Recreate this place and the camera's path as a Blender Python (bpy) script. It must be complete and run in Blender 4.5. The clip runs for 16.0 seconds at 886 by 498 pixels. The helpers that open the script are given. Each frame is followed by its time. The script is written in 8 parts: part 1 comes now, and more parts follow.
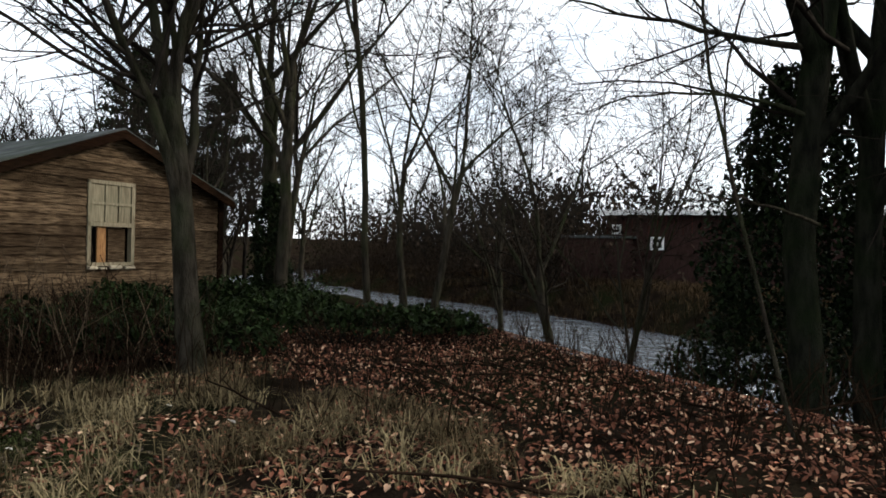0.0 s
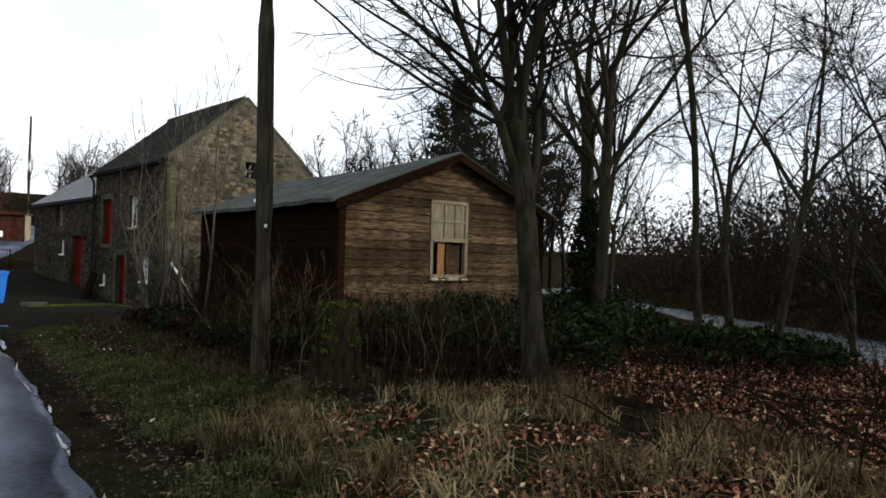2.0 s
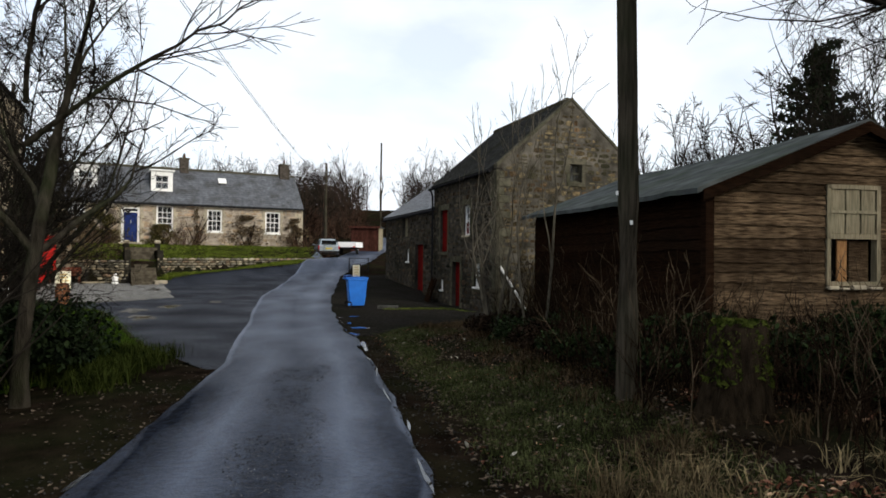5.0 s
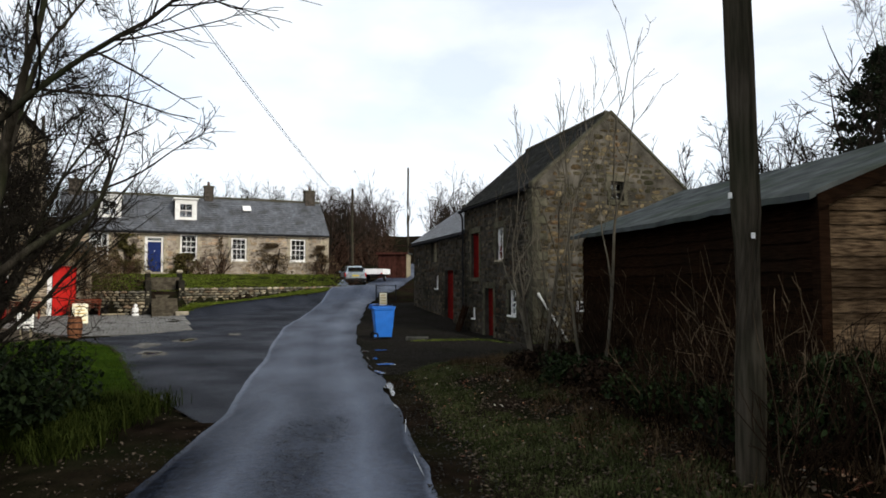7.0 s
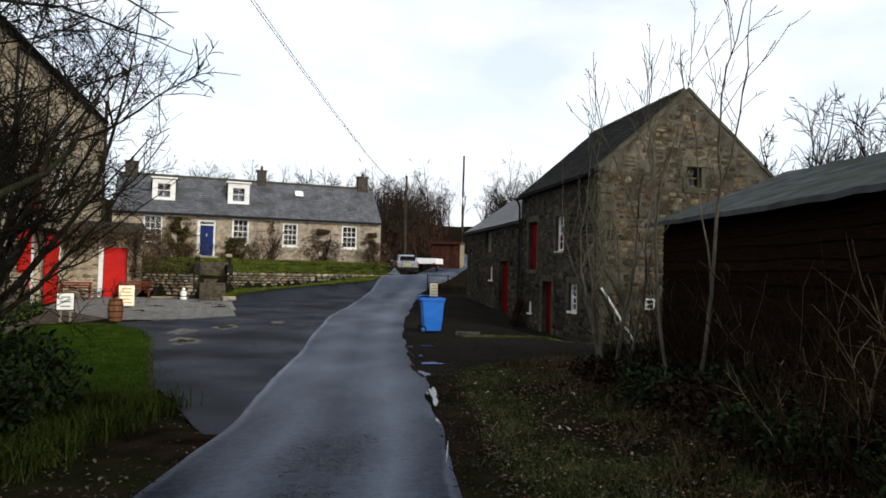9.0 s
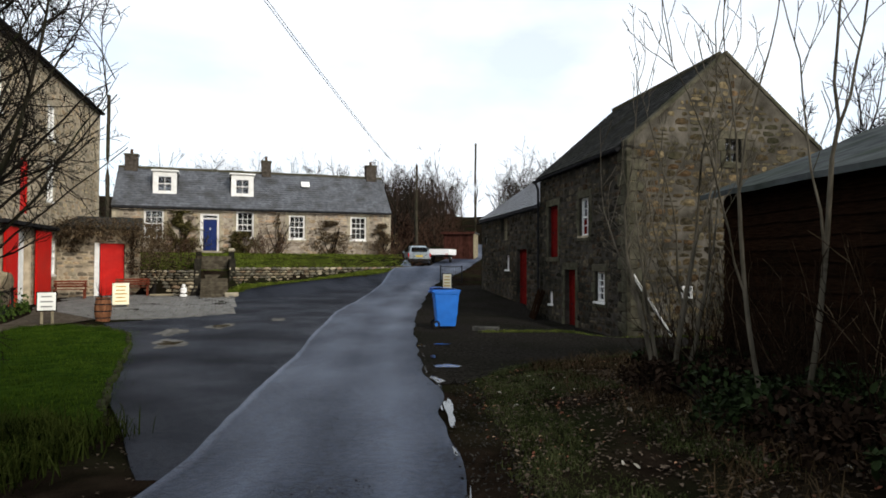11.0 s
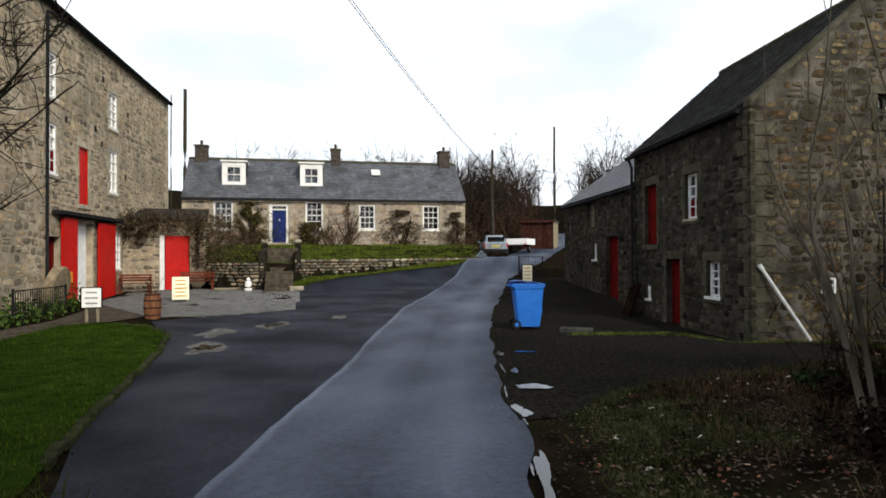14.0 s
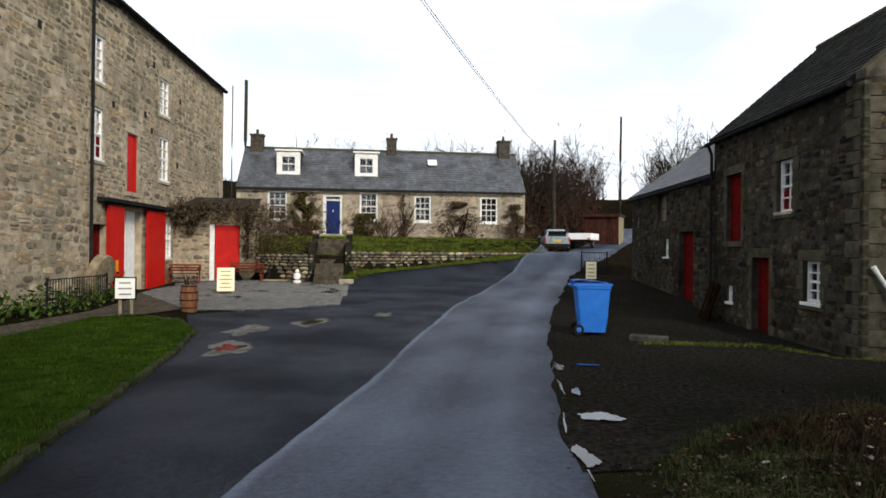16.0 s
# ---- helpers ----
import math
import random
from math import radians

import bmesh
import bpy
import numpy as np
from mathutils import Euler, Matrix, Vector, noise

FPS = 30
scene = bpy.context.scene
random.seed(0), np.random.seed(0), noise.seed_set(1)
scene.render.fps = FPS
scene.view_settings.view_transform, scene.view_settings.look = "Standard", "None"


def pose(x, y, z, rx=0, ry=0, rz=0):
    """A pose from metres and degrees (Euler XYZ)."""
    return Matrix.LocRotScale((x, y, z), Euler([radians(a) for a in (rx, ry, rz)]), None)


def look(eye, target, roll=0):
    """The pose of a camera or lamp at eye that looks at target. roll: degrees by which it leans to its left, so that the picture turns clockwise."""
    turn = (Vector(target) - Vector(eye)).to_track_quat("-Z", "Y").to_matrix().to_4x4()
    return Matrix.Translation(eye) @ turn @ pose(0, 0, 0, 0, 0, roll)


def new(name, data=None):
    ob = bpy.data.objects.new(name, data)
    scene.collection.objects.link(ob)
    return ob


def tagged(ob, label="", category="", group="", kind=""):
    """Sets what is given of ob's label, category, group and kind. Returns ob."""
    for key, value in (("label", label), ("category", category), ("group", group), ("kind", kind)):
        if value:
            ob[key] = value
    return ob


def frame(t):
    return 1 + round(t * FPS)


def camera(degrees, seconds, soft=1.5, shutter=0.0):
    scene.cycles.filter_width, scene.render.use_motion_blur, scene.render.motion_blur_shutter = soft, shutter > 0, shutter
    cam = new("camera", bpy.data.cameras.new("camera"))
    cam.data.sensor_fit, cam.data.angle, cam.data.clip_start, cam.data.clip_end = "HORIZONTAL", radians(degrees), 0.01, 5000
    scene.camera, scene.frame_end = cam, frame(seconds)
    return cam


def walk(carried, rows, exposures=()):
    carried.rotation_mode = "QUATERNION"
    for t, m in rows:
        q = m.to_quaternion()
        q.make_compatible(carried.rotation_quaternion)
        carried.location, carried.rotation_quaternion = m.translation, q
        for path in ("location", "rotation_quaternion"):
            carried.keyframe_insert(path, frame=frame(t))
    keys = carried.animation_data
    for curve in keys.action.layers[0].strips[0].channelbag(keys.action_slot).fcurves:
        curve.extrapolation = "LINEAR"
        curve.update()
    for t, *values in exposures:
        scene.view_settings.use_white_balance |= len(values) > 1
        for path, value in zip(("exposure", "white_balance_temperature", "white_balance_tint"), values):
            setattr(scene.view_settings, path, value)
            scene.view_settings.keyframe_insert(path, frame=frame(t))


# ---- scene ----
cam = camera(68.3, 16.0, soft=1.7)
METRES, EYE, TURN = 11.5, 1.65, 29.9
ROWS = [
    (0.0, 0.0, 0.0, 0.0, 0.0, -0.02, -1.15),
    (0.5, -0.0024, -0.0, 0.0008, 6.8, 1.7, -1.58),
    (1.0, -0.0087, 0.003, 0.0002, 12.11, 0.93, -2.31),
    (1.5, -0.0258, 0.0054, -0.001, 17.09, 0.51, -1.75),
    (2.0, -0.0425, 0.0022, -0.0007, 25.36, 0.66, -1.48),
    (2.5, -0.0511, 0.004, -0.001, 33.79, 0.89, -1.54),
    (3.0, -0.0579, 0.0166, -0.0011, 39.94, 0.66, -1.45),
    (3.5, -0.0696, 0.0303, -0.001, 44.64, 0.4, -1.87),
    (4.0, -0.096, 0.038, -0.0037, 47.24, -0.37, -1.87),
    (4.5, -0.1263, 0.0478, -0.0025, 48.99, -0.58, -0.85),
    (5.0, -0.1544, 0.067, -0.0037, 52.34, 0.62, -0.64),
    (7.5, -0.3059, 0.1638, -0.0011, 55.34, 3.37, 0.02),
    (8.0, -0.3346, 0.1857, -0.003, 57.03, 3.52, -0.89),
    (8.5, -0.3618, 0.207, -0.0023, 58.91, 2.6, -1.69),
    (11.0, -0.534, 0.3059, -0.0101, 60.67, 1.33, -0.2),
    (11.5, -0.5661, 0.3253, -0.0084, 62.76, 1.37, -1.9),
    (12.0, -0.6025, 0.3391, -0.0081, 60.2, 2.1, -0.9),
    (12.5, -0.6356, 0.3575, -0.0109, 61.65, 1.88, -0.11),
    (13.0, -0.6672, 0.3759, -0.0089, 64.16, 1.42, -0.95),
    (13.5, -0.7018, 0.391, -0.0104, 63.9, 0.73, -1.21),
    (14.0, -0.7357, 0.4099, -0.0131, 67.38, 0.56, 0.29),
    (14.5, -0.7668, 0.4283, -0.0112, 69.34, -1.4, -0.84),
    (15.0, -0.8004, 0.4443, -0.0129, 67.87, -0.58, -1.16),
    (15.5, -0.8294, 0.4602, -0.0153, 70.63, -0.21, 0.84),
    (16.0, -0.8616, 0.4771, -0.0131, 72.68, 0.0, -0.6),
]
walk(cam, [(t, pose(0, 0, EYE, 0, 0, TURN) @ pose(METRES * x, METRES * y, METRES * z, 90 + pitch, roll, yaw)) for t, x, y, z, yaw, pitch, roll in ROWS],
     exposures=[(0.0, 0.28), (0.8, 0.26), (2.0, 0.1), (3.0, -0.04), (4.5, -0.12), (8.0, -0.12), (11.0, -0.06), (16.0, -0.06)])

# ---- world and light ----
SUN_ELEVATION, SUN_AZIMUTH = 27.0, 42.0  # azimuth measured from +x towards +y
world = bpy.data.worlds.new("world")
scene.world = world
world.use_nodes = True
wn, wl = world.node_tree.nodes, world.node_tree.links
wn.clear()
sky = wn.new("ShaderNodeTexSky")
sky.sky_type = "NISHITA"
sky.sun_disc = False
sky.sun_elevation, sky.sun_rotation = radians(SUN_ELEVATION), radians(90 - SUN_AZIMUTH)
sky_gain = wn.new("ShaderNodeVectorMath")
sky_gain.operation = "SCALE"
sky_gain.inputs["Scale"].default_value = 0.2
wl.new(sky.outputs[0], sky_gain.inputs[0])
wcoord = wn.new("ShaderNodeTexCoord")
wnoise = wn.new("ShaderNodeTexNoise")
wnoise.inputs["Scale"].default_value = 2.6
wnoise.inputs["Detail"].default_value = 6.0
wmap = wn.new("ShaderNodeMapping")
wmap.inputs["Scale"].default_value = (1.0, 1.0, 2.6)
wl.new(wcoord.outputs["Generated"], wmap.inputs[0])
wl.new(wmap.outputs[0], wnoise.inputs["Vector"])
wramp = wn.new("ShaderNodeValToRGB")
wramp.color_ramp.elements[0].position, wramp.color_ramp.elements[1].position = 0.36, 0.56
wramp.color_ramp.elements[0].color = (0.66, 0.66, 0.66, 1)
wl.new(wnoise.outputs[0], wramp.inputs[0])
wmix = wn.new("ShaderNodeMix")
wmix.data_type = "RGBA"
wl.new(wramp.outputs[0], wmix.inputs["Factor"])
wl.new(sky_gain.outputs[0], wmix.inputs["A"])
wmix.inputs["B"].default_value = (1.16, 1.22, 1.29, 1)
wback = wn.new("ShaderNodeBackground")
wback.inputs["Strength"].default_value = 1.0
wl.new(wmix.outputs["Result"], wback.inputs[0])
wout = wn.new("ShaderNodeOutputWorld")
wl.new(wback.outputs[0], wout.inputs[0])

sun_data = bpy.data.lights.new("sun", "SUN")
sun_data.energy, sun_data.angle, sun_data.color = 3.5, radians(14), (1.0, 0.93, 0.82)
sun = new("sun", sun_data)
sun_dir = Vector((math.cos(radians(SUN_AZIMUTH)), math.sin(radians(SUN_AZIMUTH)), math.tan(radians(SUN_ELEVATION))))
sun.matrix_world = look(sun_dir * 60, (0, 0, 0))

# ---- materials ----
def surface(name, dark, light, scale=8.0, rough=0.85, bump=0.3, metal=0.0, vary=0.0, stain=None, stain_scale=0.8,
            stain_amount=0.5, stretch=(1, 1, 1), per="object", spec=0.0, island_tints=None, fine=6.0, wet=0.0, stain_stretch=None):
    """A worn surface: two tones mixed by grain at one scale, blotches of stain at a larger one, and relief. vary: how far
    separate pieces differ; per: 'object' or 'island'."""
    m = bpy.data.materials.new(name)
    m.use_nodes = True
    n, l = m.node_tree.nodes, m.node_tree.links
    bsdf = n["Principled BSDF"]
    bsdf.inputs["Roughness"].default_value = rough
    bsdf.inputs["Metallic"].default_value = metal
    bsdf.inputs["Specular IOR Level"].default_value = spec
    co = n.new("ShaderNodeTexCoord")
    mp = n.new("ShaderNodeMapping")
    mp.inputs["Scale"].default_value = stretch
    l.new(co.outputs["Object"], mp.inputs[0])
    g = n.new("ShaderNodeTexNoise")
    g.inputs["Scale"].default_value, g.inputs["Detail"].default_value = scale, 5.0
    l.new(mp.outputs[0], g.inputs["Vector"])
    ramp = n.new("ShaderNodeValToRGB")
    ramp.color_ramp.elements[0].position, ramp.color_ramp.elements[1].position = 0.36, 0.66
    ramp.color_ramp.elements[0].color, ramp.color_ramp.elements[1].color = (*dark, 1), (*light, 1)
    l.new(g.outputs[0], ramp.inputs[0])
    colour = ramp.outputs[0]
    if vary or island_tints:
        if per == "object":
            rnd = n.new("ShaderNodeObjectInfo").outputs["Random"]
        else:
            rnd = n.new("ShaderNodeNewGeometry").outputs["Random Per Island"]
        if island_tints:
            tr = n.new("ShaderNodeValToRGB")
            tr.color_ramp.interpolation = "CONSTANT"
            els = tr.color_ramp.elements
            while len(els) < len(island_tints):
                els.new(0.5)
            for i, c in enumerate(island_tints):
                els[i].position, els[i].color = i / len(island_tints), (*c, 1)
            l.new(rnd, tr.inputs[0])
            mx = n.new("ShaderNodeMix")
            mx.data_type, mx.blend_type = "RGBA", "MULTIPLY"
            mx.inputs["Factor"].default_value = 1.0
            l.new(colour, mx.inputs["A"])
            l.new(tr.outputs[0], mx.inputs["B"])
            colour = mx.outputs["Result"]
        if vary:
            ma = n.new("ShaderNodeMapRange")
            ma.inputs["To Min"].default_value, ma.inputs["To Max"].default_value = 1 - vary, 1 + vary
            mul = n.new("ShaderNodeMath")
            mul.operation = "MULTIPLY"
            mul.inputs[1].default_value = 7.31
            fr = n.new("ShaderNodeMath")
            fr.operation = "FRACT"
            l.new(rnd, mul.inputs[0])
            l.new(mul.outputs[0], fr.inputs[0])
            l.new(fr.outputs[0], ma.inputs["Value"])
            vm = n.new("ShaderNodeVectorMath")
            vm.operation = "SCALE"
            l.new(colour, vm.inputs[0])
            l.new(ma.outputs[0], vm.inputs["Scale"])
            colour = vm.outputs[0]
    if stain:
        s = n.new("ShaderNodeTexNoise")
        s.inputs["Scale"].default_value, s.inputs["Detail"].default_value = stain_scale, 6.0
        l.new(co.outputs["Object"], s.inputs["Vector"])
        if stain_stretch:
            sm = n.new("ShaderNodeMapping")
            sm.inputs["Scale"].default_value = stain_stretch
            l.new(co.outputs["Object"], sm.inputs[0])
            l.new(sm.outputs[0], s.inputs["Vector"])
        sr = n.new("ShaderNodeValToRGB")
        sr.color_ramp.elements[0].position, sr.color_ramp.elements[1].position = 0.45, 0.68
        l.new(s.outputs[0], sr.inputs[0])
        sc = n.new("ShaderNodeMath")
        sc.operation = "MULTIPLY"
        sc.inputs[1].default_value = stain_amount
        l.new(sr.outputs[0], sc.inputs[0])
        mx = n.new("ShaderNodeMix")
        mx.data_type = "RGBA"
        l.new(sc.outputs[0], mx.inputs["Factor"])
        l.new(colour, mx.inputs["A"])
        mx.inputs["B"].default_value = (*stain, 1)
        colour = mx.outputs["Result"]
        if wet:
            wr = n.new("ShaderNodeMapRange")
            wr.inputs["From Min"].default_value, wr.inputs["From Max"].default_value = 0.35, 0.65
            wr.inputs["To Min"].default_value, wr.inputs["To Max"].default_value = rough - wet, rough + wet
            l.new(s.outputs[0], wr.inputs["Value"])
            l.new(wr.outputs[0], bsdf.inputs["Roughness"])
    l.new(colour, bsdf.inputs["Base Color"])
    if bump:
        f = n.new("ShaderNodeTexNoise")
        f.inputs["Scale"].default_value, f.inputs["Detail"].default_value = scale * fine, 4.0
        l.new(mp.outputs[0], f.inputs["Vector"])
        add = n.new("ShaderNodeMath")
        add.operation = "ADD"
        l.new(g.outputs[0], add.inputs[0])
        l.new(f.outputs[0], add.inputs[1])
        b = n.new("ShaderNodeBump")
        b.inputs["Strength"].default_value, b.inputs["Distance"].default_value = bump, 0.03
        l.new(add.outputs[0], b.inputs["Height"])
        l.new(b.outputs[0], bsdf.inputs["Normal"])
    return m


STONE_TINTS = [(1.0, 0.97, 0.9), (0.85, 0.86, 0.86), (1.1, 1.02, 0.86), (0.7, 0.7, 0.7), (1.05, 0.92, 0.8), (0.92, 0.94, 0.92), (0.5, 0.5, 0.5)]
GREY_TINTS = [(1.05, 0.97, 0.84), (0.9, 0.9, 0.84), (1.15, 1.02, 0.84), (0.6, 0.6, 0.56), (1.05, 0.82, 0.66), (0.8, 0.78, 0.68), (0.45, 0.45, 0.43), (1.55, 1.45, 1.22), (0.75, 0.68, 0.55), (1.35, 1.28, 1.12)]
mat = {}


def lane_material():
    """Wet worn asphalt: two smooth wheel tracks, a stony crown between them and muddy margins, by the width of the
    lane. Part of the tracks' bluish sky sheen is put into the base colour.
    """
    m = bpy.data.materials.new("wheel_worn_asphalt")
    m.use_nodes = True
    n, l = m.node_tree.nodes, m.node_tree.links
    b = n["Principled BSDF"]
    uv = n.new("ShaderNodeUVMap")
    uv.uv_map = "across"
    sep = n.new("ShaderNodeSeparateXYZ")
    l.new(uv.outputs[0], sep.inputs[0])
    co = n.new("ShaderNodeTexCoord")

    def tex(scale, detail, stretch=(1, 1, 1)):
        mp = n.new("ShaderNodeMapping")
        mp.inputs["Scale"].default_value = stretch
        l.new(co.outputs["Object"], mp.inputs[0])
        t = n.new("ShaderNodeTexNoise")
        t.inputs["Scale"].default_value, t.inputs["Detail"].default_value = scale, detail
        l.new(mp.outputs[0], t.inputs["Vector"])
        return t.outputs[0]

    def calc(op, a, c, d=None):
        q = n.new("ShaderNodeMath")
        q.operation = op
        for i, v in enumerate((a, c, d)):
            if v is None:
                continue
            if isinstance(v, (int, float)):
                q.inputs[i].default_value = v
            else:
                l.new(v, q.inputs[i])
        return q.outputs[0]

    wander = tex(0.9, 4.0, (0.5, 1, 1))
    across = calc("ADD", sep.outputs[0], calc("MULTIPLY", calc("SUBTRACT", wander, 0.5), 0.22))
    profile = n.new("ShaderNodeValToRGB")
    els = profile.color_ramp.elements
    stops = ((0.0, 0.3), (0.02, 0.3), (0.04, 0.14), (0.13, 0.3), (0.3, 0.85), (0.46, 0.33), (0.58, 0.33), (0.76, 0.95), (0.92, 0.3), (0.965, 0.25), (0.985, 0.7), (1.0, 0.55))
    while len(els) < len(stops):
        els.new(0.5)
    for e, (p, v) in zip(els, stops):
        e.position, e.color = p, (v, v, v, 1)
    l.new(across, profile.inputs[0])
    blotch = tex(0.55, 6.0, (0.5, 1, 1))
    rim = n.new("ShaderNodeValToRGB")
    re = rim.color_ramp.elements
    re[0].position, re[0].color = 0.0, (1.0, 1.0, 1.0, 1)
    re[1].position, re[1].color = 1.0, (0.5, 0.5, 0.5, 1)
    for p, v in ((0.02, 0.95), (0.05, 0.6), (0.3, 0.68), (0.5, 0.56), (0.75, 0.78)):
        re.new(p).color = (v, v, v, 1)
    l.new(calc("ADD", sep.outputs[0], calc("MULTIPLY", calc("SUBTRACT", wander, 0.5), 0.05)), rim.inputs[0])
    place = n.new("ShaderNodeSeparateXYZ")
    l.new(co.outputs["Object"], place.inputs[0])
    narrow = n.new("ShaderNodeMapRange")
    narrow.inputs["From Min"].default_value, narrow.inputs["From Max"].default_value = -14.5, -9.0
    l.new(place.outputs[0], narrow.inputs["Value"])
    worn = n.new("ShaderNodeMix")
    worn.data_type = "FLOAT"
    l.new(narrow.outputs[0], worn.inputs[0])
    l.new(rim.outputs[0], worn.inputs[2])
    l.new(profile.outputs[0], worn.inputs[3])
    smooth = calc("ADD", calc("MULTIPLY", worn.outputs[0], 0.85), calc("MULTIPLY", calc("SUBTRACT", blotch, 0.42), 0.9))
    grit = tex(55.0, 4.0)
    coarse = tex(13.0, 5.0)
    # bluish light end: sky sheen on the worn tracks, painted in
    tone = n.new("ShaderNodeValToRGB")
    te = tone.color_ramp.elements
    te[0].position, te[0].color = 0.1, (0.009, 0.01, 0.013, 1)
    te[1].position, te[1].color = 1.0, (0.062, 0.08, 0.124, 1)
    mid = te.new(0.5)
    mid.color = (0.027, 0.034, 0.052, 1)
    speck = calc("MULTIPLY", calc("SUBTRACT", calc("ADD", grit, coarse), 1.0), 0.75)
    l.new(calc("ADD", smooth, speck), tone.inputs[0])
    l.new(tone.outputs[0], b.inputs["Base Color"])
    l.new(calc("MULTIPLY", calc("MAXIMUM", calc("SUBTRACT", smooth, 0.2), 0.0), 0.4), b.inputs["Specular IOR Level"])
    l.new(calc("SUBTRACT", 0.74, calc("MULTIPLY", smooth, 0.3)), b.inputs["Roughness"])
    u = n.new("ShaderNodeBump")
    u.inputs["Strength"].default_value, u.inputs["Distance"].default_value = 0.6, 0.02
    l.new(calc("ADD", calc("MULTIPLY", coarse, 1.2), grit), u.inputs["Height"])
    l.new(u.outputs[0], b.inputs["Normal"])
    return m


mat["asphalt_lane"] = lane_material()
mat["asphalt_yard"] = surface("dark_asphalt", (0.01, 0.012, 0.0175), (0.025, 0.029, 0.04), 24.0, 0.62, 0.5, stain=(0.0055, 0.006, 0.008), stain_scale=0.5, stain_amount=0.75, spec=0.05, fine=5, wet=0.12)
mat["soil"] = surface("woodland_soil", (0.006, 0.0043, 0.0031), (0.0165, 0.0115, 0.0083), 3.0, 0.95, 0.9, stain=(0.009861, 0.01268, 0.005071), stain_scale=0.45, stain_amount=0.75, fine=9)
mat["gravel"] = surface("damp_gravel", (0.0095, 0.0086, 0.0074), (0.0245, 0.022, 0.019), 14.0, 0.8, 0.8, stain=(0.0085, 0.0092, 0.006), stain_scale=0.5, stain_amount=0.6)
mat["lawn"] = surface("lawn_turf", (0.01003, 0.02206, 0.003208), (0.02506, 0.04612, 0.006681), 4.0, 0.9, 0.7, stain=(0.01671, 0.02406, 0.005346), stain_scale=0.5, stain_amount=0.6, fine=16)
mat["mortar_warm"] = surface("lime_mortar_warm", (0.2511, 0.2072, 0.1444), (0.452, 0.3767, 0.2762), 3.0, 0.95, 0.6, stain=(0.1507, 0.1319, 0.1004), stain_scale=0.5, stain_amount=0.7)
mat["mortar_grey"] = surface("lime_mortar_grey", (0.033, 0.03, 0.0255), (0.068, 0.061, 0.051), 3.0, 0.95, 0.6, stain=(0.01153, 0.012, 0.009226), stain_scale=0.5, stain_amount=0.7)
mat["stone_warm"] = surface("sandstone_rubble", (0.235, 0.198, 0.14), (0.425, 0.362, 0.262), 7.0, 0.92, 0.6, vary=0.3, per="island", island_tints=STONE_TINTS, stain=(0.075, 0.075, 0.058), stain_scale=0.4, stain_amount=0.75)
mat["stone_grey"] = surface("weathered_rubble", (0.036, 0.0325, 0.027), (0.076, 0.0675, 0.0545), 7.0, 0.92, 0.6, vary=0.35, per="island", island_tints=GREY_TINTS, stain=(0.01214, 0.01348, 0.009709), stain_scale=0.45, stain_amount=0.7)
# gable stone: its warm tone, with sunlit brightness put into the colour
mat["stone_gable"] = surface("sunlit_gable_rubble", (0.05, 0.042, 0.028), (0.14, 0.118, 0.08), 7.0, 0.92, 0.7, vary=0.4, per="island", island_tints=GREY_TINTS, stain=(0.035, 0.036, 0.022), stain_scale=0.5, stain_amount=0.65)
mat["stone_gable_piece"] = surface("sunlit_gable_rubble_piece", (0.05, 0.042, 0.028), (0.14, 0.118, 0.08), 2.0, 0.92, 0.6, vary=0.4, island_tints=GREY_TINTS)
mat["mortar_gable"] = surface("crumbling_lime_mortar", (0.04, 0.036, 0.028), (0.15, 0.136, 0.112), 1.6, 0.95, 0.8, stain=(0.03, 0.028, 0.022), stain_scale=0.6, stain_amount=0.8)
mat["stone_warm_piece"] = surface("sandstone_piece", (0.215, 0.182, 0.134), (0.39, 0.335, 0.25), 2.0, 0.92, 0.5, vary=0.3, island_tints=STONE_TINTS)
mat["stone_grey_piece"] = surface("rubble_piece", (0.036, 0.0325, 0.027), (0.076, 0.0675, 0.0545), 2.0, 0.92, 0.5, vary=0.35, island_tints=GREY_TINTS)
mat["mortar_pale"] = surface("lime_mortar_pale", (0.243, 0.2025, 0.1575), (0.396, 0.3465, 0.2835), 3.0, 0.95, 0.6, stain=(0.144, 0.126, 0.1035), stain_scale=0.5, stain_amount=0.7)
mat["stone_pale"] = surface("pale_sandstone", (0.225, 0.18, 0.1395), (0.378, 0.324, 0.261), 7.0, 0.92, 0.6, vary=0.25, per="island", island_tints=STONE_TINTS, stain=(0.135, 0.117, 0.09), stain_scale=0.45, stain_amount=0.6)
mat["stone_pale_piece"] = surface("pale_sandstone_piece", (0.225, 0.18, 0.1395), (0.378, 0.324, 0.261), 2.0, 0.92, 0.5, vary=0.25, island_tints=STONE_TINTS)
mat["dressed"] = surface("dressed_sandstone", (0.275, 0.2375, 0.175), (0.425, 0.375, 0.275), 5.0, 0.9, 0.35, vary=0.15, stain=(0.1625, 0.15, 0.125), stain_scale=0.9)
mat["dressed_grey"] = surface("dressed_stone_mossy", (0.0546, 0.0504, 0.0357), (0.1008, 0.0924, 0.0672), 5.0, 0.9, 0.35, vary=0.15, stain=(0.0294, 0.0357, 0.0168), stain_scale=0.9)
mat["slate"] = surface("wet_slate", (0.05748, 0.0627, 0.07106), (0.1045, 0.1097, 0.1233), 5.0, 0.5, 0.3, vary=0.2, per="island", stain=(0.03, 0.029, 0.027), stain_scale=1.1, stain_amount=0.85, spec=0.3, stain_stretch=(1.0, 1.0, 0.3))
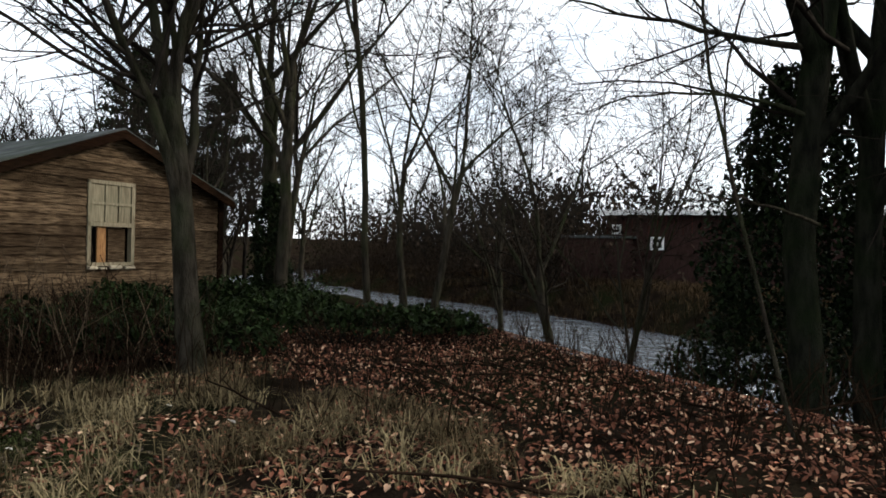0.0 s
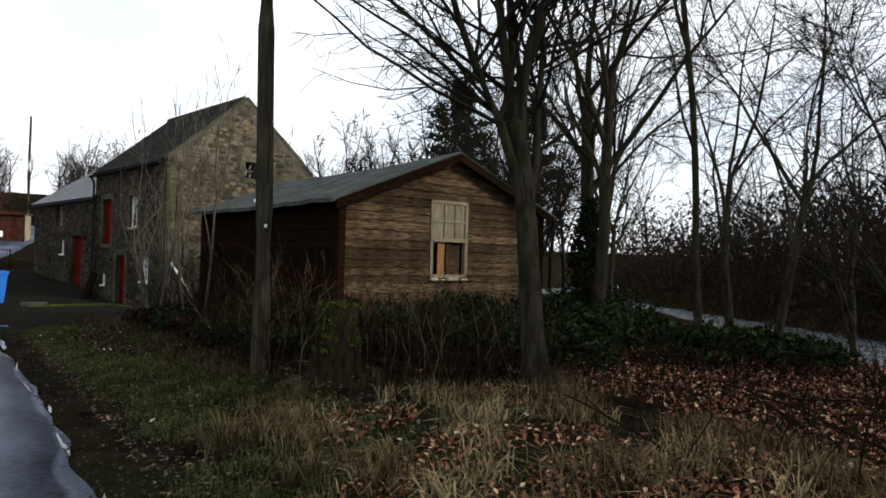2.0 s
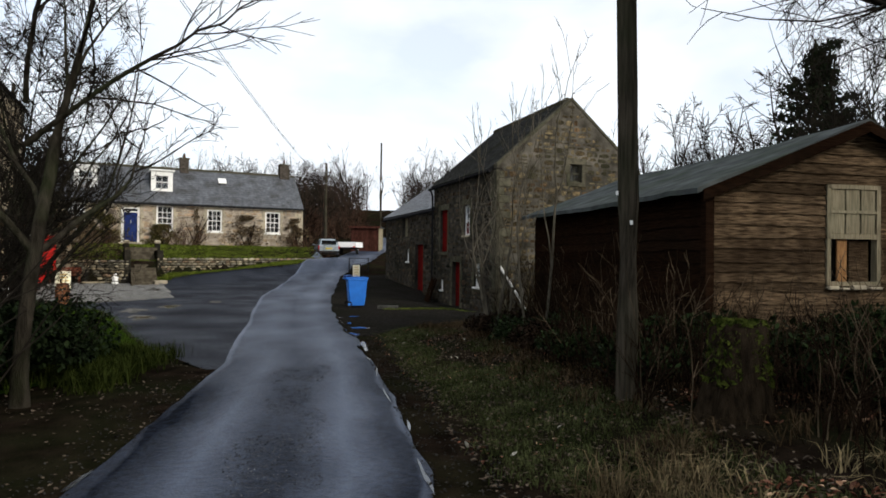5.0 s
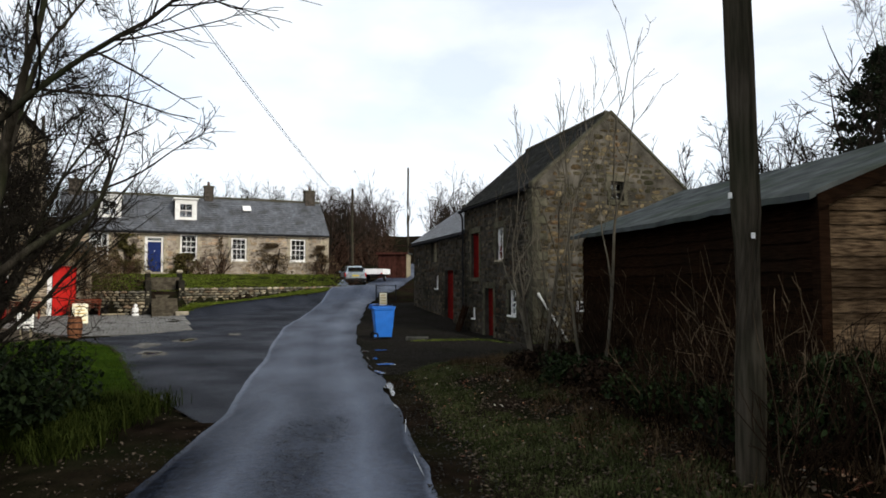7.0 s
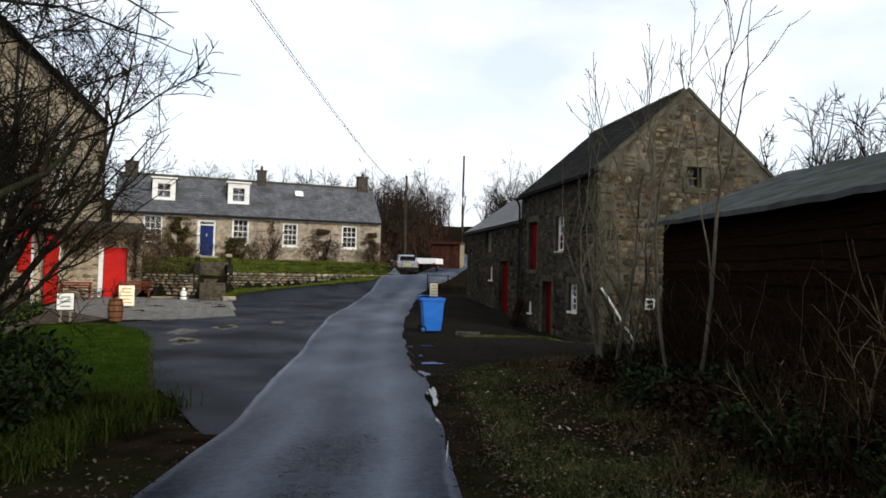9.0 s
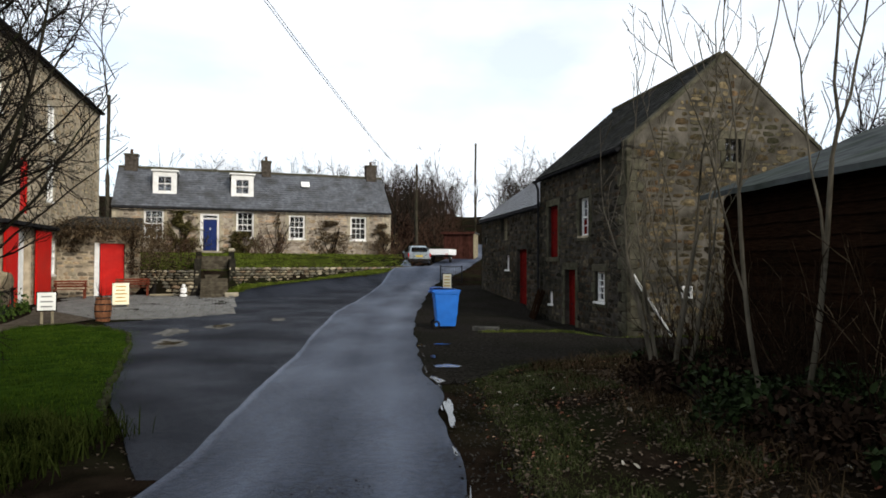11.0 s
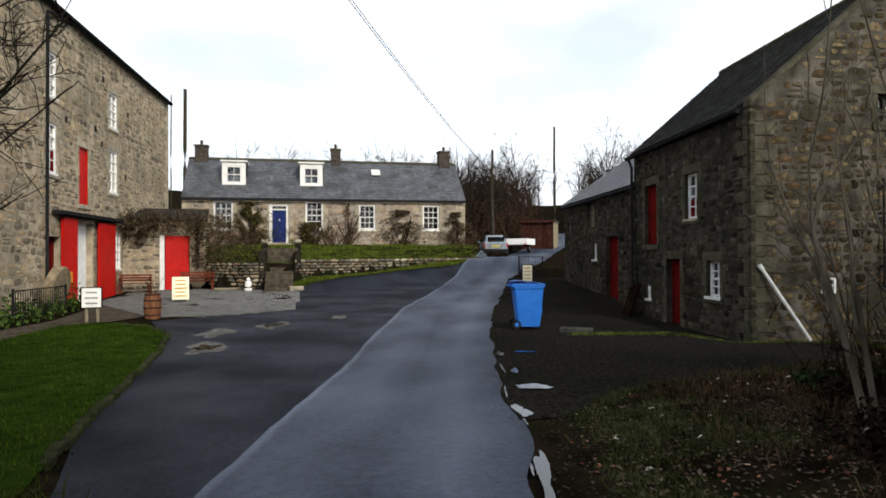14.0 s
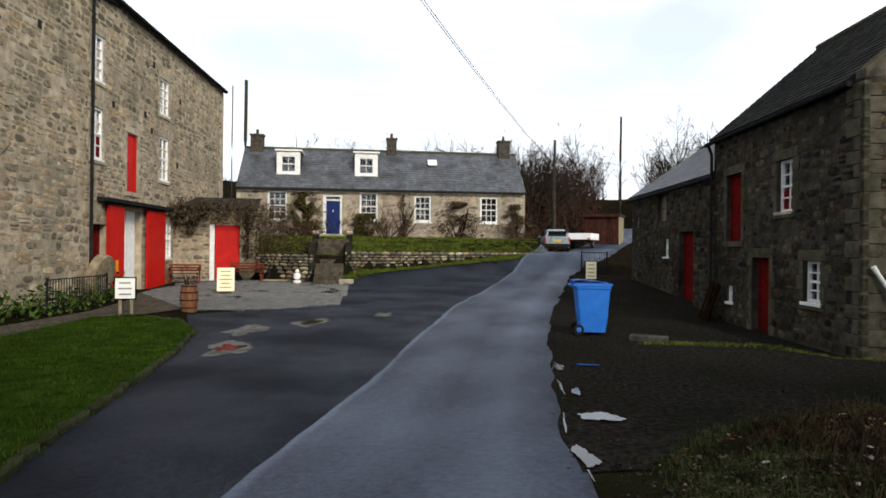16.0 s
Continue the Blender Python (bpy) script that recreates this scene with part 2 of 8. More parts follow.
mat["slate_old"] = surface("mossy_slate", (0.02295, 0.02295, 0.02193), (0.04335, 0.04335, 0.0408), 5.0, 0.6, 0.4, vary=0.25, per="island", stain=(0.02295, 0.02295, 0.0153), stain_scale=0.7, stain_amount=0.7)
mat["felt_roof"] = surface("weathered_felt", (0.0468, 0.052, 0.052), (0.0832, 0.091, 0.091), 3.0, 0.8, 0.3, stain=(0.0364, 0.0468, 0.0312), stain_scale=1.2, stain_amount=0.6)
mat["red_paint"] = surface("red_gloss_paint", (0.4, 0.006, 0.004), (0.5, 0.012, 0.007), 6.0, 0.5, 0.12, stain=(0.28, 0.008, 0.006), stain_scale=1.5, spec=0.12)
mat["red_paint_old"] = surface("faded_red_paint", (0.096, 0.00672, 0.00672), (0.1392, 0.01152, 0.0096), 6.0, 0.6, 0.2, stain=(0.048, 0.0072, 0.00672), stain_scale=1.2)
mat["blue_paint"] = surface("navy_door_paint", (0.006, 0.016, 0.085), (0.01, 0.024, 0.115), 6.0, 0.45, 0.08, spec=0.12)
mat["white_paint"] = surface("white_paint", (0.68, 0.68, 0.66), (0.8, 0.8, 0.78), 6.0, 0.5, 0.1, stain=(0.55, 0.54, 0.5), stain_scale=2.0, stain_amount=0.35)
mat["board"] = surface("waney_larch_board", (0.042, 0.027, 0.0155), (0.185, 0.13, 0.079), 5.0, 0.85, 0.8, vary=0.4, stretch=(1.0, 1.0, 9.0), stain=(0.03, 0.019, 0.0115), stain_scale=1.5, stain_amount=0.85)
mat["board_raw"] = surface("raw_orange_board", (0.2, 0.1, 0.042), (0.36, 0.2, 0.09), 6.0, 0.8, 0.4, stretch=(9, 9, 1), stain=(0.09, 0.045, 0.025), stain_scale=3.0)
# the shed's unlit side: its shade is put into this board colour
mat["board_dark"] = surface("shade_dark_board", (0.008645, 0.004446, 0.002717), (0.021, 0.01112, 0.006669), 6.0, 0.85, 0.5, vary=0.3, stretch=(1.0, 1.0, 9.0), stain=(0.00741, 0.006422, 0.004446), stain_scale=1.4)
mat["grey_timber"] = surface("grey_timber", (0.16, 0.135, 0.09), (0.3, 0.26, 0.18), 7.0, 0.85, 0.4, vary=0.2, stretch=(6, 6, 0.6), stain=(0.12, 0.12, 0.08), stain_scale=1.2)
mat["pole_wood"] = surface("weathered_pole", (0.025, 0.021, 0.0155), (0.07, 0.059, 0.044), 9.0, 0.85, 0.6, stretch=(3, 3, 0.25), stain=(0.021, 0.02604, 0.0126), stain_scale=0.9, stain_amount=0.7)
mat["bark"] = surface("damp_bark", (0.014, 0.012, 0.009), (0.0425, 0.0365, 0.0275), 9.0, 0.9, 0.9, stretch=(1.5, 1.5, 0.4), stain=(0.0225, 0.03, 0.0125), stain_scale=1.3, stain_amount=0.7)
mat["bark_pale"] = surface("pale_sapling_bark", (0.055, 0.048, 0.035), (0.125, 0.11, 0.084), 9.0, 0.85, 0.4, stretch=(1.5, 1.5, 0.4))
mat["twig"] = surface("dark_twigs", (0.01, 0.0085, 0.007), (0.025, 0.021, 0.0165), 4.0, 0.9, 0.0)
mat["black_metal"] = surface("black_iron", (0.012, 0.012, 0.013), (0.025, 0.025, 0.026), 9.0, 0.55, 0.15)
mat["blue_plastic"] = surface("blue_bin_plastic", (0.012, 0.13, 0.5), (0.017, 0.155, 0.57), 4.0, 0.42, 0.06, stain=(0.02, 0.11, 0.4), stain_scale=3.0, stain_amount=0.3, spec=0.45)
mat["black_rubber"] = surface("black_rubber", (0.012, 0.012, 0.012), (0.022, 0.022, 0.022), 8.0, 0.8, 0.1)
mat["moss"] = surface("moss", (0.022, 0.033, 0.007), (0.085, 0.1, 0.02), 12.0, 0.95, 1.0)

mat["cane_pale"] = surface("bleached_cane", (0.04, 0.028, 0.018), (0.1, 0.074, 0.048), 5.0, 0.85, 0.0, vary=0.5, per="island")
mat["cane"] = surface("dead_cane", (0.009, 0.0057, 0.0039), (0.024, 0.0155, 0.01), 5.0, 0.85, 0.0, vary=0.4, per="island")


def glass_material(name, tint=(0.9, 0.95, 1.0), rough=0.03):
    m = bpy.data.materials.new(name)
    m.use_nodes = True
    b = m.node_tree.nodes["Principled BSDF"]
    b.inputs["Base Color"].default_value = (*tint, 1)
    b.inputs["Roughness"].default_value = rough
    b.inputs["Transmission Weight"].default_value = 1.0
    b.inputs["IOR"].default_value = 1.45
    return m


mat["glass"] = glass_material("window_glass")
# near-black colour that paints the shade of rooms and hollows
mat["hollow_shade"] = surface("hollow_shade_colour", (0.02, 0.019, 0.018), (0.035, 0.033, 0.03), 3.0, 0.9, 0.0)

# ---- mesh helpers ----
def thing(name, m, label="", category="", group="", kind=""):
    ob = new(name)
    ob.matrix_world = m
    return tagged(ob, label, category, group, kind)


def link(name, data, material, parent=None, label=""):
    if material and not data.materials:
        data.materials.append(material)
    ob = new(name, data)
    if parent is not None:
        ob.parent = parent
    if label:
        ob["label"] = label
    return ob


def part(name, bm, material, parent=None, label="", smooth=False):
    """Links a bmesh as one mesh object under a thing or a part, in the parent's own space."""
    me = bpy.data.meshes.new(name)
    bm.normal_update()
    bm.to_mesh(me)
    bm.free()
    if smooth:
        me.polygons.foreach_set("use_smooth", [True] * len(me.polygons))
    return link(name, me, material, parent, label)


def raw(name, verts, faces, material, parent=None, label="", smooth=False):
    me = bpy.data.meshes.new(name)
    me.from_pydata(verts, [], faces)
    if smooth:
        me.polygons.foreach_set("use_smooth", [True] * len(me.polygons))
    return link(name, me, material, parent, label)


def box(x0, x1, y0, y1, z0, z1, bevel=0.0, bm=None):
    own = bmesh.new()
    vs = [own.verts.new((x, y, z)) for z in (z0, z1) for y in (y0, y1) for x in (x0, x1)]
    for f in ((0, 2, 3, 1), (4, 5, 7, 6), (0, 1, 5, 4), (2, 6, 7, 3), (0, 4, 6, 2), (1, 3, 7, 5)):
        own.faces.new([vs[i] for i in f])
    if bevel:
        bmesh.ops.bevel(own, geom=own.edges[:], offset=bevel, segments=1, affect="EDGES")
    return own if bm is None else merge(bm, own)


def merge(bm, other):
    me = bpy.data.meshes.new("tmp")
    other.to_mesh(me)
    other.free()
    bm.from_mesh(me)
    bpy.data.meshes.remove(me)
    return bm


def tube(points, radii, sides=8, bm=None, cap=True):
    """A tapered tube along points."""
    bm = bm or bmesh.new()
    rings = []
    for i, p in enumerate(points):
        p = Vector(p)
        d = Vector(points[min(i + 1, len(points) - 1)]) - Vector(points[max(i - 1, 0)])
        q = d.to_track_quat("Z", "Y")
        rings.append([bm.verts.new(p + q @ Vector((math.cos(a) * radii[i], math.sin(a) * radii[i], 0))) for a in (2 * math.pi * k / sides for k in range(sides))])
    for a, b in zip(rings, rings[1:]):
        for k in range(sides):
            bm.faces.new((a[k], a[(k + 1) % sides], b[(k + 1) % sides], b[k]))
    if cap:
        bm.faces.new(rings[0][::-1])
        bm.faces.new(rings[-1])
    return bm


def clip(poly, a, b, c):
    """The part of a 2D polygon with a*x + b*z <= c."""
    out = []
    for i, p in enumerate(poly):
        q = poly[(i + 1) % len(poly)]
        dp, dq = a * p[0] + b * p[1] - c, a * q[0] + b * q[1] - c
        if dp <= 1e-9:
            out.append(p)
        if (dp < -1e-9 and dq > 1e-9) or (dp > 1e-9 and dq < -1e-9):
            t = dp / (dp - dq)
            out.append((p[0] + t * (q[0] - p[0]), p[1] + t * (q[1] - p[1])))
    return out


def wall_mesh(length, z0, z1, thick, openings=(), cuts=()):
    """A wall along x from 0 to length, its face at y = 0 and its back at y = thick, with openings (x0, x1, z0, z1) through it;
    cuts are half planes (a, b, c) that trim its top."""
    xs = sorted({0.0, float(length), *(o[0] for o in openings), *(o[1] for o in openings)})
    zs = sorted({float(z0), float(z1), *(max(z0, o[2]) for o in openings), *(o[3] for o in openings)})
    bm = bmesh.new()
    edges = {}
    key = lambda p: (round(p[0], 4), round(p[1], 4))
    store = {}

    def v(p, y):
        k = (*key(p), y)
        if k not in store:
            store[k] = bm.verts.new((p[0], y, p[1]))
        return store[k]

    for xa, xb in zip(xs, xs[1:]):
        for za, zb in zip(zs, zs[1:]):
            cx, cz = (xa + xb) / 2, (za + zb) / 2
            if any(o[0] < cx < o[1] and o[2] < cz < o[3] for o in openings):
                continue
            poly = [(xa, za), (xb, za), (xb, zb), (xa, zb)]
            for c in cuts:
                poly = clip(poly, *c)
            clean = []
            for p in poly:
                if not clean or key(p) != key(clean[-1]):
                    clean.append(p)
            if len(clean) > 1 and key(clean[0]) == key(clean[-1]):
                clean.pop()
            if len(clean) < 3:
                continue
            bm.faces.new([v(p, 0.0) for p in clean])
            bm.faces.new([v(p, thick) for p in clean[::-1]])
            for p, q in zip(clean, clean[1:] + clean[:1]):
                edges.setdefault(frozenset((key(p), key(q))), []).append((p, q))
    for pairs in edges.values():
        if len(pairs) == 1:
            p, q = pairs[0]
            bm.faces.new((v(q, 0.0), v(p, 0.0), v(p, thick), v(q, thick)))
    return bm


def stone_layout(length, z0, z1, openings, cuts, course=(0.11, 0.26), width=(0.14, 0.46), seed=1, gap=0.012):
    """Rubble stones in wavy courses as (x0, x1, z0, z1), trimmed at openings and dropped past the cuts."""
    rng = random.Random(seed)
    out, z = [], z0
    while z < z1 - 0.05:
        h = min(rng.uniform(*course), z1 - z)
        x = -rng.uniform(0, 0.2)
        while x < length:
            w = rng.uniform(*width) * (1.25 if h > 0.2 else 0.9)
            pieces = [(max(x, 0), min(x + w, length))]
            x += w
            if rng.random() < 0.22 and h > 0.2:
                bands = [(z, z + h * 0.5), (z + h * 0.5, z + h)]
            else:
                bands = [(z, z + h)]
            for o in openings:
                if o[2] < z + h - 0.02 and o[3] > z + 0.02:
                    nxt = []
                    for a, b in pieces:
                        if b <= o[0] or a >= o[1]:
                            nxt.append((a, b))
                        else:
                            nxt += [(a, o[0])] * (a < o[0]) + [(o[1], b)] * (b > o[1])
                    pieces = nxt
            for a, b in pieces:
                for za, zb in bands:
                    if b - a < 0.07 or zb - za < 0.05:
                        continue
                    if any(ca * px + cb * pz > cc - 0.02 for ca, cb, cc in cuts for px in (a, b) for pz in (za, zb)):
                        continue
                    if rng.random() < 0.16:
                        continue
                    drift = 0.04 * math.sin(a * 1.7 + za * 3) + rng.uniform(-0.02, 0.02)
                    g = gap * rng.uniform(0.6, 2.6)
                    out.append((a + g, b - g, max(z0, za + g + drift), min(zb - g + drift, z1)))
        z += h
    return out


def stone_verts(x0, x1, z0, z1, rng, proud=(0.004, 0.02)):
    """A rough seven-sided stone whose back lies inside the wall face y = 0: seven back corners, then seven front ones."""
    cx, cz, hx, hz = (x0 + x1) / 2, (z0 + z1) / 2, (x1 - x0) / 2, (z1 - z0) / 2
    d, turn = rng.uniform(*proud), rng.uniform(0, 0.9)
    back, front = [], []
    for k in range(7):
        a = turn + 2 * math.pi * k / 7
        c, s = math.cos(a), math.sin(a)
        r = rng.uniform(0.9, 1.08) / max(abs(c), abs(s)) ** 0.92
        back.append((cx + hx * r * c, 0.01, cz + hz * r * s))
        f = rng.uniform(0.8, 0.92)
        front.append((cx + hx * r * c * f, -d * rng.uniform(0.7, 1.2), cz + hz * r * s * f))
    return back + front


STONE_FACES = ((7, 8, 9, 10, 11, 12, 13), *((k, (k + 1) % 7, 7 + (k + 1) % 7, 7 + k) for k in range(7)))
STONE_VARIANTS = {}


def stone_variant(material_key, k):
    if (material_key, k) not in STONE_VARIANTS:
        rng = random.Random(900 + k)
        me = bpy.data.meshes.new("stone")
        me.from_pydata(stone_verts(-0.5, 0.5, -0.5, 0.5, rng, (0.9, 1.0)), [], STONE_FACES)
        me.materials.append(mat[material_key])
        STONE_VARIANTS[(material_key, k)] = me
    return STONE_VARIANTS[(material_key, k)]


def rubble(parent, stones, material_key, nearest, seed=3):
    """Stones of one wall: those for which nearest() holds, up to 300, as pieces of their own, the rest joined."""
    rng = random.Random(seed)
    order = sorted(stones, key=nearest)
    for x0, x1, z0, z1 in order[:300]:
        ob = new("stone", stone_variant(material_key + "_piece", rng.randrange(12)))
        ob.parent = parent
        ob.location = ((x0 + x1) / 2, 0.0, (z0 + z1) / 2)
        ob.scale = ((x1 - x0), rng.uniform(0.004, 0.02), (z1 - z0))
    verts, faces = [], []
    for s in order[300:]:
        b = len(verts)
        verts += stone_verts(*s, rng)
        faces += [tuple(b + i for i in f) for f in STONE_FACES]
    if faces:
        tagged(raw("stonework", verts, faces, mat[material_key], parent), kind="stuff")


def slates(name, length, slope, material, parent, m, row=0.2, wide=0.3, seed=5):
    """Overlapping slates over a slope: local x along the eave, y up the slope, z off it; m places it in the parent."""
    rng = random.Random(seed)
    verts, faces = [], []
    rows = int(slope / row)
    for r in range(rows):
        y = r * slope / rows
        x = -rng.uniform(0, wide) if r % 2 else -wide / 2 * rng.random()
        while x < length:
            w = wide * rng.uniform(0.8, 1.2)
            a, b = max(x, 0) + 0.004, min(x + w, length) - 0.004
            x += w
            if b - a < 0.03:
                continue
            t, lift, skew = 0.012, rng.uniform(0.0, 0.008), rng.uniform(-0.012, 0.012)
            i = len(verts)
            e = y + skew
            verts += [(a, e, 0.018 + lift), (b, e + rng.uniform(-0.006, 0.006), 0.018 + lift), (b, y + row * 1.25, 0.004), (a, y + row * 1.25, 0.004), (a, e, 0.006), (b, e, 0.006)]
            faces += [(i, i + 1, i + 2, i + 3), (i, i + 4, i + 5, i + 1)]
    ob = raw(name, verts, faces, material, parent)
    ob.matrix_local = m
    return tagged(ob, kind="stuff")


# ---- the lie of the land ----
def ease(a, b, x):
    t = min(1.0, max(0.0, (x - a) / (b - a)))
    return t * t * (3 - 2 * t)


COT = Vector((-50.83, -4.0))          # corner of the cottage at the road
COT_U = Vector((0.339, -0.941))       # along its front
COT_W = Vector((0.941, 0.339))        # out of its front
BARN = Vector((-25.07, 4.87))
BARN_U = Vector((-0.9815, -0.1914))
BARN_V = Vector((-0.1914, 0.9815))
SHED = Vector((-9.87, 4.33))
SHED_U = Vector((-0.997, -0.075))
SHED_V = Vector((-0.075, 0.997))
MILL = Vector((-43.29, -19.63))
MILL_U = Vector((math.cos(radians(15.7)), math.sin(radians(15.7))))
MILL_N = Vector((-MILL_U.y, MILL_U.x))
RIVER = Vector((-0.7, 16.4))
RIVER_N = Vector((0.52, 0.854))
WATER = -1.35
LANE_RIGHT = [(60, 1.6), (10, 1.0), (-6.7, 0.35), (-9.6, 0.25), (-16, -0.15), (-18, -0.4), (-21, -0.65), (-24, -0.9), (-30, -1.1), (-42, -1.0), (-57, 1.7), (-75, 5.0)]
LANE_LEFT = [(60, -1.4), (10, -2.0), (-7.2, -2.1), (-12.3, -2.2), (-14.5, -2.45), (-17.0, -2.75), (-20.2, -3.0), (-23.6, -3.45), (-30.7, -4.1), (-42.4, -3.9), (-57, -1.4), (-75, 2.0)]


def at(line, x):
    for (xa, ya), (xb, yb) in zip(line, line[1:]):
        if xa >= x >= xb:
            t = ease(0, 1, (xa - x) / (xa - xb)) * 0.4 + 0.6 * (xa - x) / (xa - xb)
            return ya + (yb - ya) * t
    return line[-1][1] if x < line[-1][0] else line[0][1]


def wall_line(s):
    """The front of the cottage's garden wall: its distance from the cottage's front, s metres along that front."""
    return 4.0 + 6.0 * ease(-1.0, 10.5, s) - 1.6 * ease(12.2, 15.0, s)


def base_height(x):
    z = -0.22 * ease(-4, -20, x)
    if x < -27:
        d = -27 - x
        z += 0.0022 * d * d if d < 18 else 0.713 + 0.0792 * (min(d, 48) - 18) + 0.01 * max(0, d - 48)
    return z


def bend(s):
    """How far the river turns aside, s metres upstream."""
    return 0.014 * max(0.0, s - 38) ** 2


def land(x, y, rough=True):
    z = base_height(x)
    p = Vector((x, y))
    # the verge between lane and shed, a low bank
    right = at(LANE_RIGHT, x)
    if y > right:
        z += 0.34 * ease(0.5, 2.6, y - right) * ease(-19.5, -13.5, x)
    # hollow along the barn
    b = p - BARN
    bu, bv = b.dot(BARN_U), b.dot(BARN_V)
    if -3 < bu < 22 and bv > -4:
        z -= 0.33 * ease(-2.2, -0.6, bv) * ease(-2.5, 0.5, bu) * (1 - ease(6, 12, bu)) * (1 - ease(7, 10, bv))
    # garden terrace of the cottage
    c = p - COT
    s, w = c.dot(COT_U), c.dot(COT_W)
    if -2 < s < 24 and w < 13:
        edge = wall_line(s)
        inside = 1.0 if w < edge else 0.0
        if inside:
            top = 1.16 + 0.16 * ease(8, 0, s)
            lawn = top + (2.1 - top) * ease(edge, 1.0, w)
            z = max(z, lawn) if s > -0.6 else z
        else:
            z += (0.5 * ease(11.0, 9.6, s) + 0.2 * ease(9, 2, s)) * (1 - ease(0, 2.4, w - edge))
    # river
    r = (p - RIVER).dot(RIVER_N)
    along = -(p - RIVER).dot(Vector((-RIVER_N.y, RIVER_N.x)))
    r += 1.0 * math.sin(along * 0.12) - bend(-along)
    bed = WATER - 0.5
    if r < 0:
        k = ease(-8.0, -4.4, r)
        z = z * (1 - k) + bed * k
    else:
        k = ease(3.4, 6.5, r)
        z = bed * (1 - k) + (0.1 + 0.5 * ease(8, 40, r)) * k
    # wooded hillside beyond the cottage
    z += (7 * ease(-62, -130, x) + 14 * ease(-130, -400, x)) * ease(75, 35, y)
    if y < -26:
        z += 5 * ease(-26, -80, y)
    if rough and not (at(LANE_LEFT, x) - 0.6 < y < right + 0.4):
        z += 0.05 * noise.noise((x * 0.7, y * 0.7, 0)) + 0.025 * noise.noise((x * 2.3, y * 2.3, 4))
    return z


def on_lane(x, y, grow=0.0):
    return at(LANE_LEFT, x) - grow < y < at(LANE_RIGHT, x) + grow


YARD = [(-11.6, -2.1), (-12.4, -2.6), (-14.0, -3.5), (-15.6, -4.5), (-17.9, -5.6), (-20.5, -6.7), (-22.9, -7.9), (-26.2, -10.2), (-29.9, -7.6), (-35.0, -9.4), (-36.8, -9.9), (-40.0, -7.4), (-43.0, -5.2), (-46.0, -3.0), (-30.0, -2.5)]


GRAVEL = [(-16.2, -0.5), (-16.6, 0.3), (-17.8, 0.9), (-19.6, 3.0), (-21.4, 5.6), (-25.2, 6.0), (-33.0, 5.0), (-43.5, 2.6), (-42.5, -1.4), (-30.0, -1.5), (-24.0, -1.3), (-21.0, -1.1), (-18.0, -0.8)]


LAWN = [(-13.2, -3.3), (-14.4, -3.9), (-15.5, -4.45), (-17.9, -5.5), (-20.5, -6.6), (-22.9, -7.8), (-24.5, -9.2), (-25.1, -10.6), (-24.3, -11.5), (-21.2, -10.6), (-12.0, -8.6), (-8.0, -7.2), (-9.5, -4.4)]


def inside(poly, x, y):
    hit = False
    for (xa, ya), (xb, yb) in zip(poly, poly[1:] + poly[:1]):
        if (ya > y) != (yb > y) and x < (xb - xa) * (y - ya) / (yb - ya) + xa:
            hit = not hit
    return hit


def sheet(name, poly, lift, material, step=0.3, label="", category="", wave=0.0):
    """A surface laid over the land inside a polygon, its rim cut into short steps along the outline."""
    bm = bmesh.new()
    pts = []
    for i, (p, q) in enumerate(zip(poly, poly[1:] + poly[:1])):
        n = max(1, int((Vector(q) - Vector(p)).length / 0.25))
        for k in range(n):
            x, y = p[0] + (q[0] - p[0]) * k / n, p[1] + (q[1] - p[1]) * k / n
            pts.append((x + wave * noise.noise((x * 1.3, y * 1.3, 7)), y + wave * noise.noise((x * 1.3, y * 1.3, 9))))
    f = bm.faces.new([bm.verts.new((x, y, 0)) for x, y in pts])
    xs, ys = [p[0] for p in pts], [p[1] for p in pts]
    x = math.ceil(min(xs) / step) * step
    while x < max(xs):
        bmesh.ops.bisect_plane(bm, geom=bm.verts[:] + bm.edges[:] + bm.faces[:], plane_co=(x, 0, 0), plane_no=(1, 0, 0))
        x += step
    y = math.ceil(min(ys) / step) * step
    while y < max(ys):
        bmesh.ops.bisect_plane(bm, geom=bm.verts[:] + bm.edges[:] + bm.faces[:], plane_co=(0, y, 0), plane_no=(0, 1, 0))
        y += step
    bmesh.ops.triangulate(bm, faces=bm.faces[:])
    for v in bm.verts:
        v.co.z = land(v.co.x, v.co.y, False) + lift
    bmesh.ops.recalc_face_normals(bm, faces=bm.faces[:])
    if sum(f.normal.z for f in bm.faces) < 0:
        bmesh.ops.reverse_faces(bm, faces=bm.faces[:])
    ob = part(name, bm, material)
    return tagged(ob, label, category, kind="structure")


def ground_lines(lo, hi, fine_lo, fine_hi, step, growth=1.35):
    out, x, s = [], fine_lo, step
    while x < fine_hi:
        out.append(x)
        x += step
    out.append(fine_hi)
    for sign, start, stop in ((1, fine_hi, hi), (-1, fine_lo, lo)):
        x, s = start, step
        while (stop - x) * sign > 0:
            s *= growth
            x += sign * s
            out.append(x)
    return sorted(out)


AROUND = ((0.5, 0), (-0.5, 0), (0, 0.5), (0, -0.5))


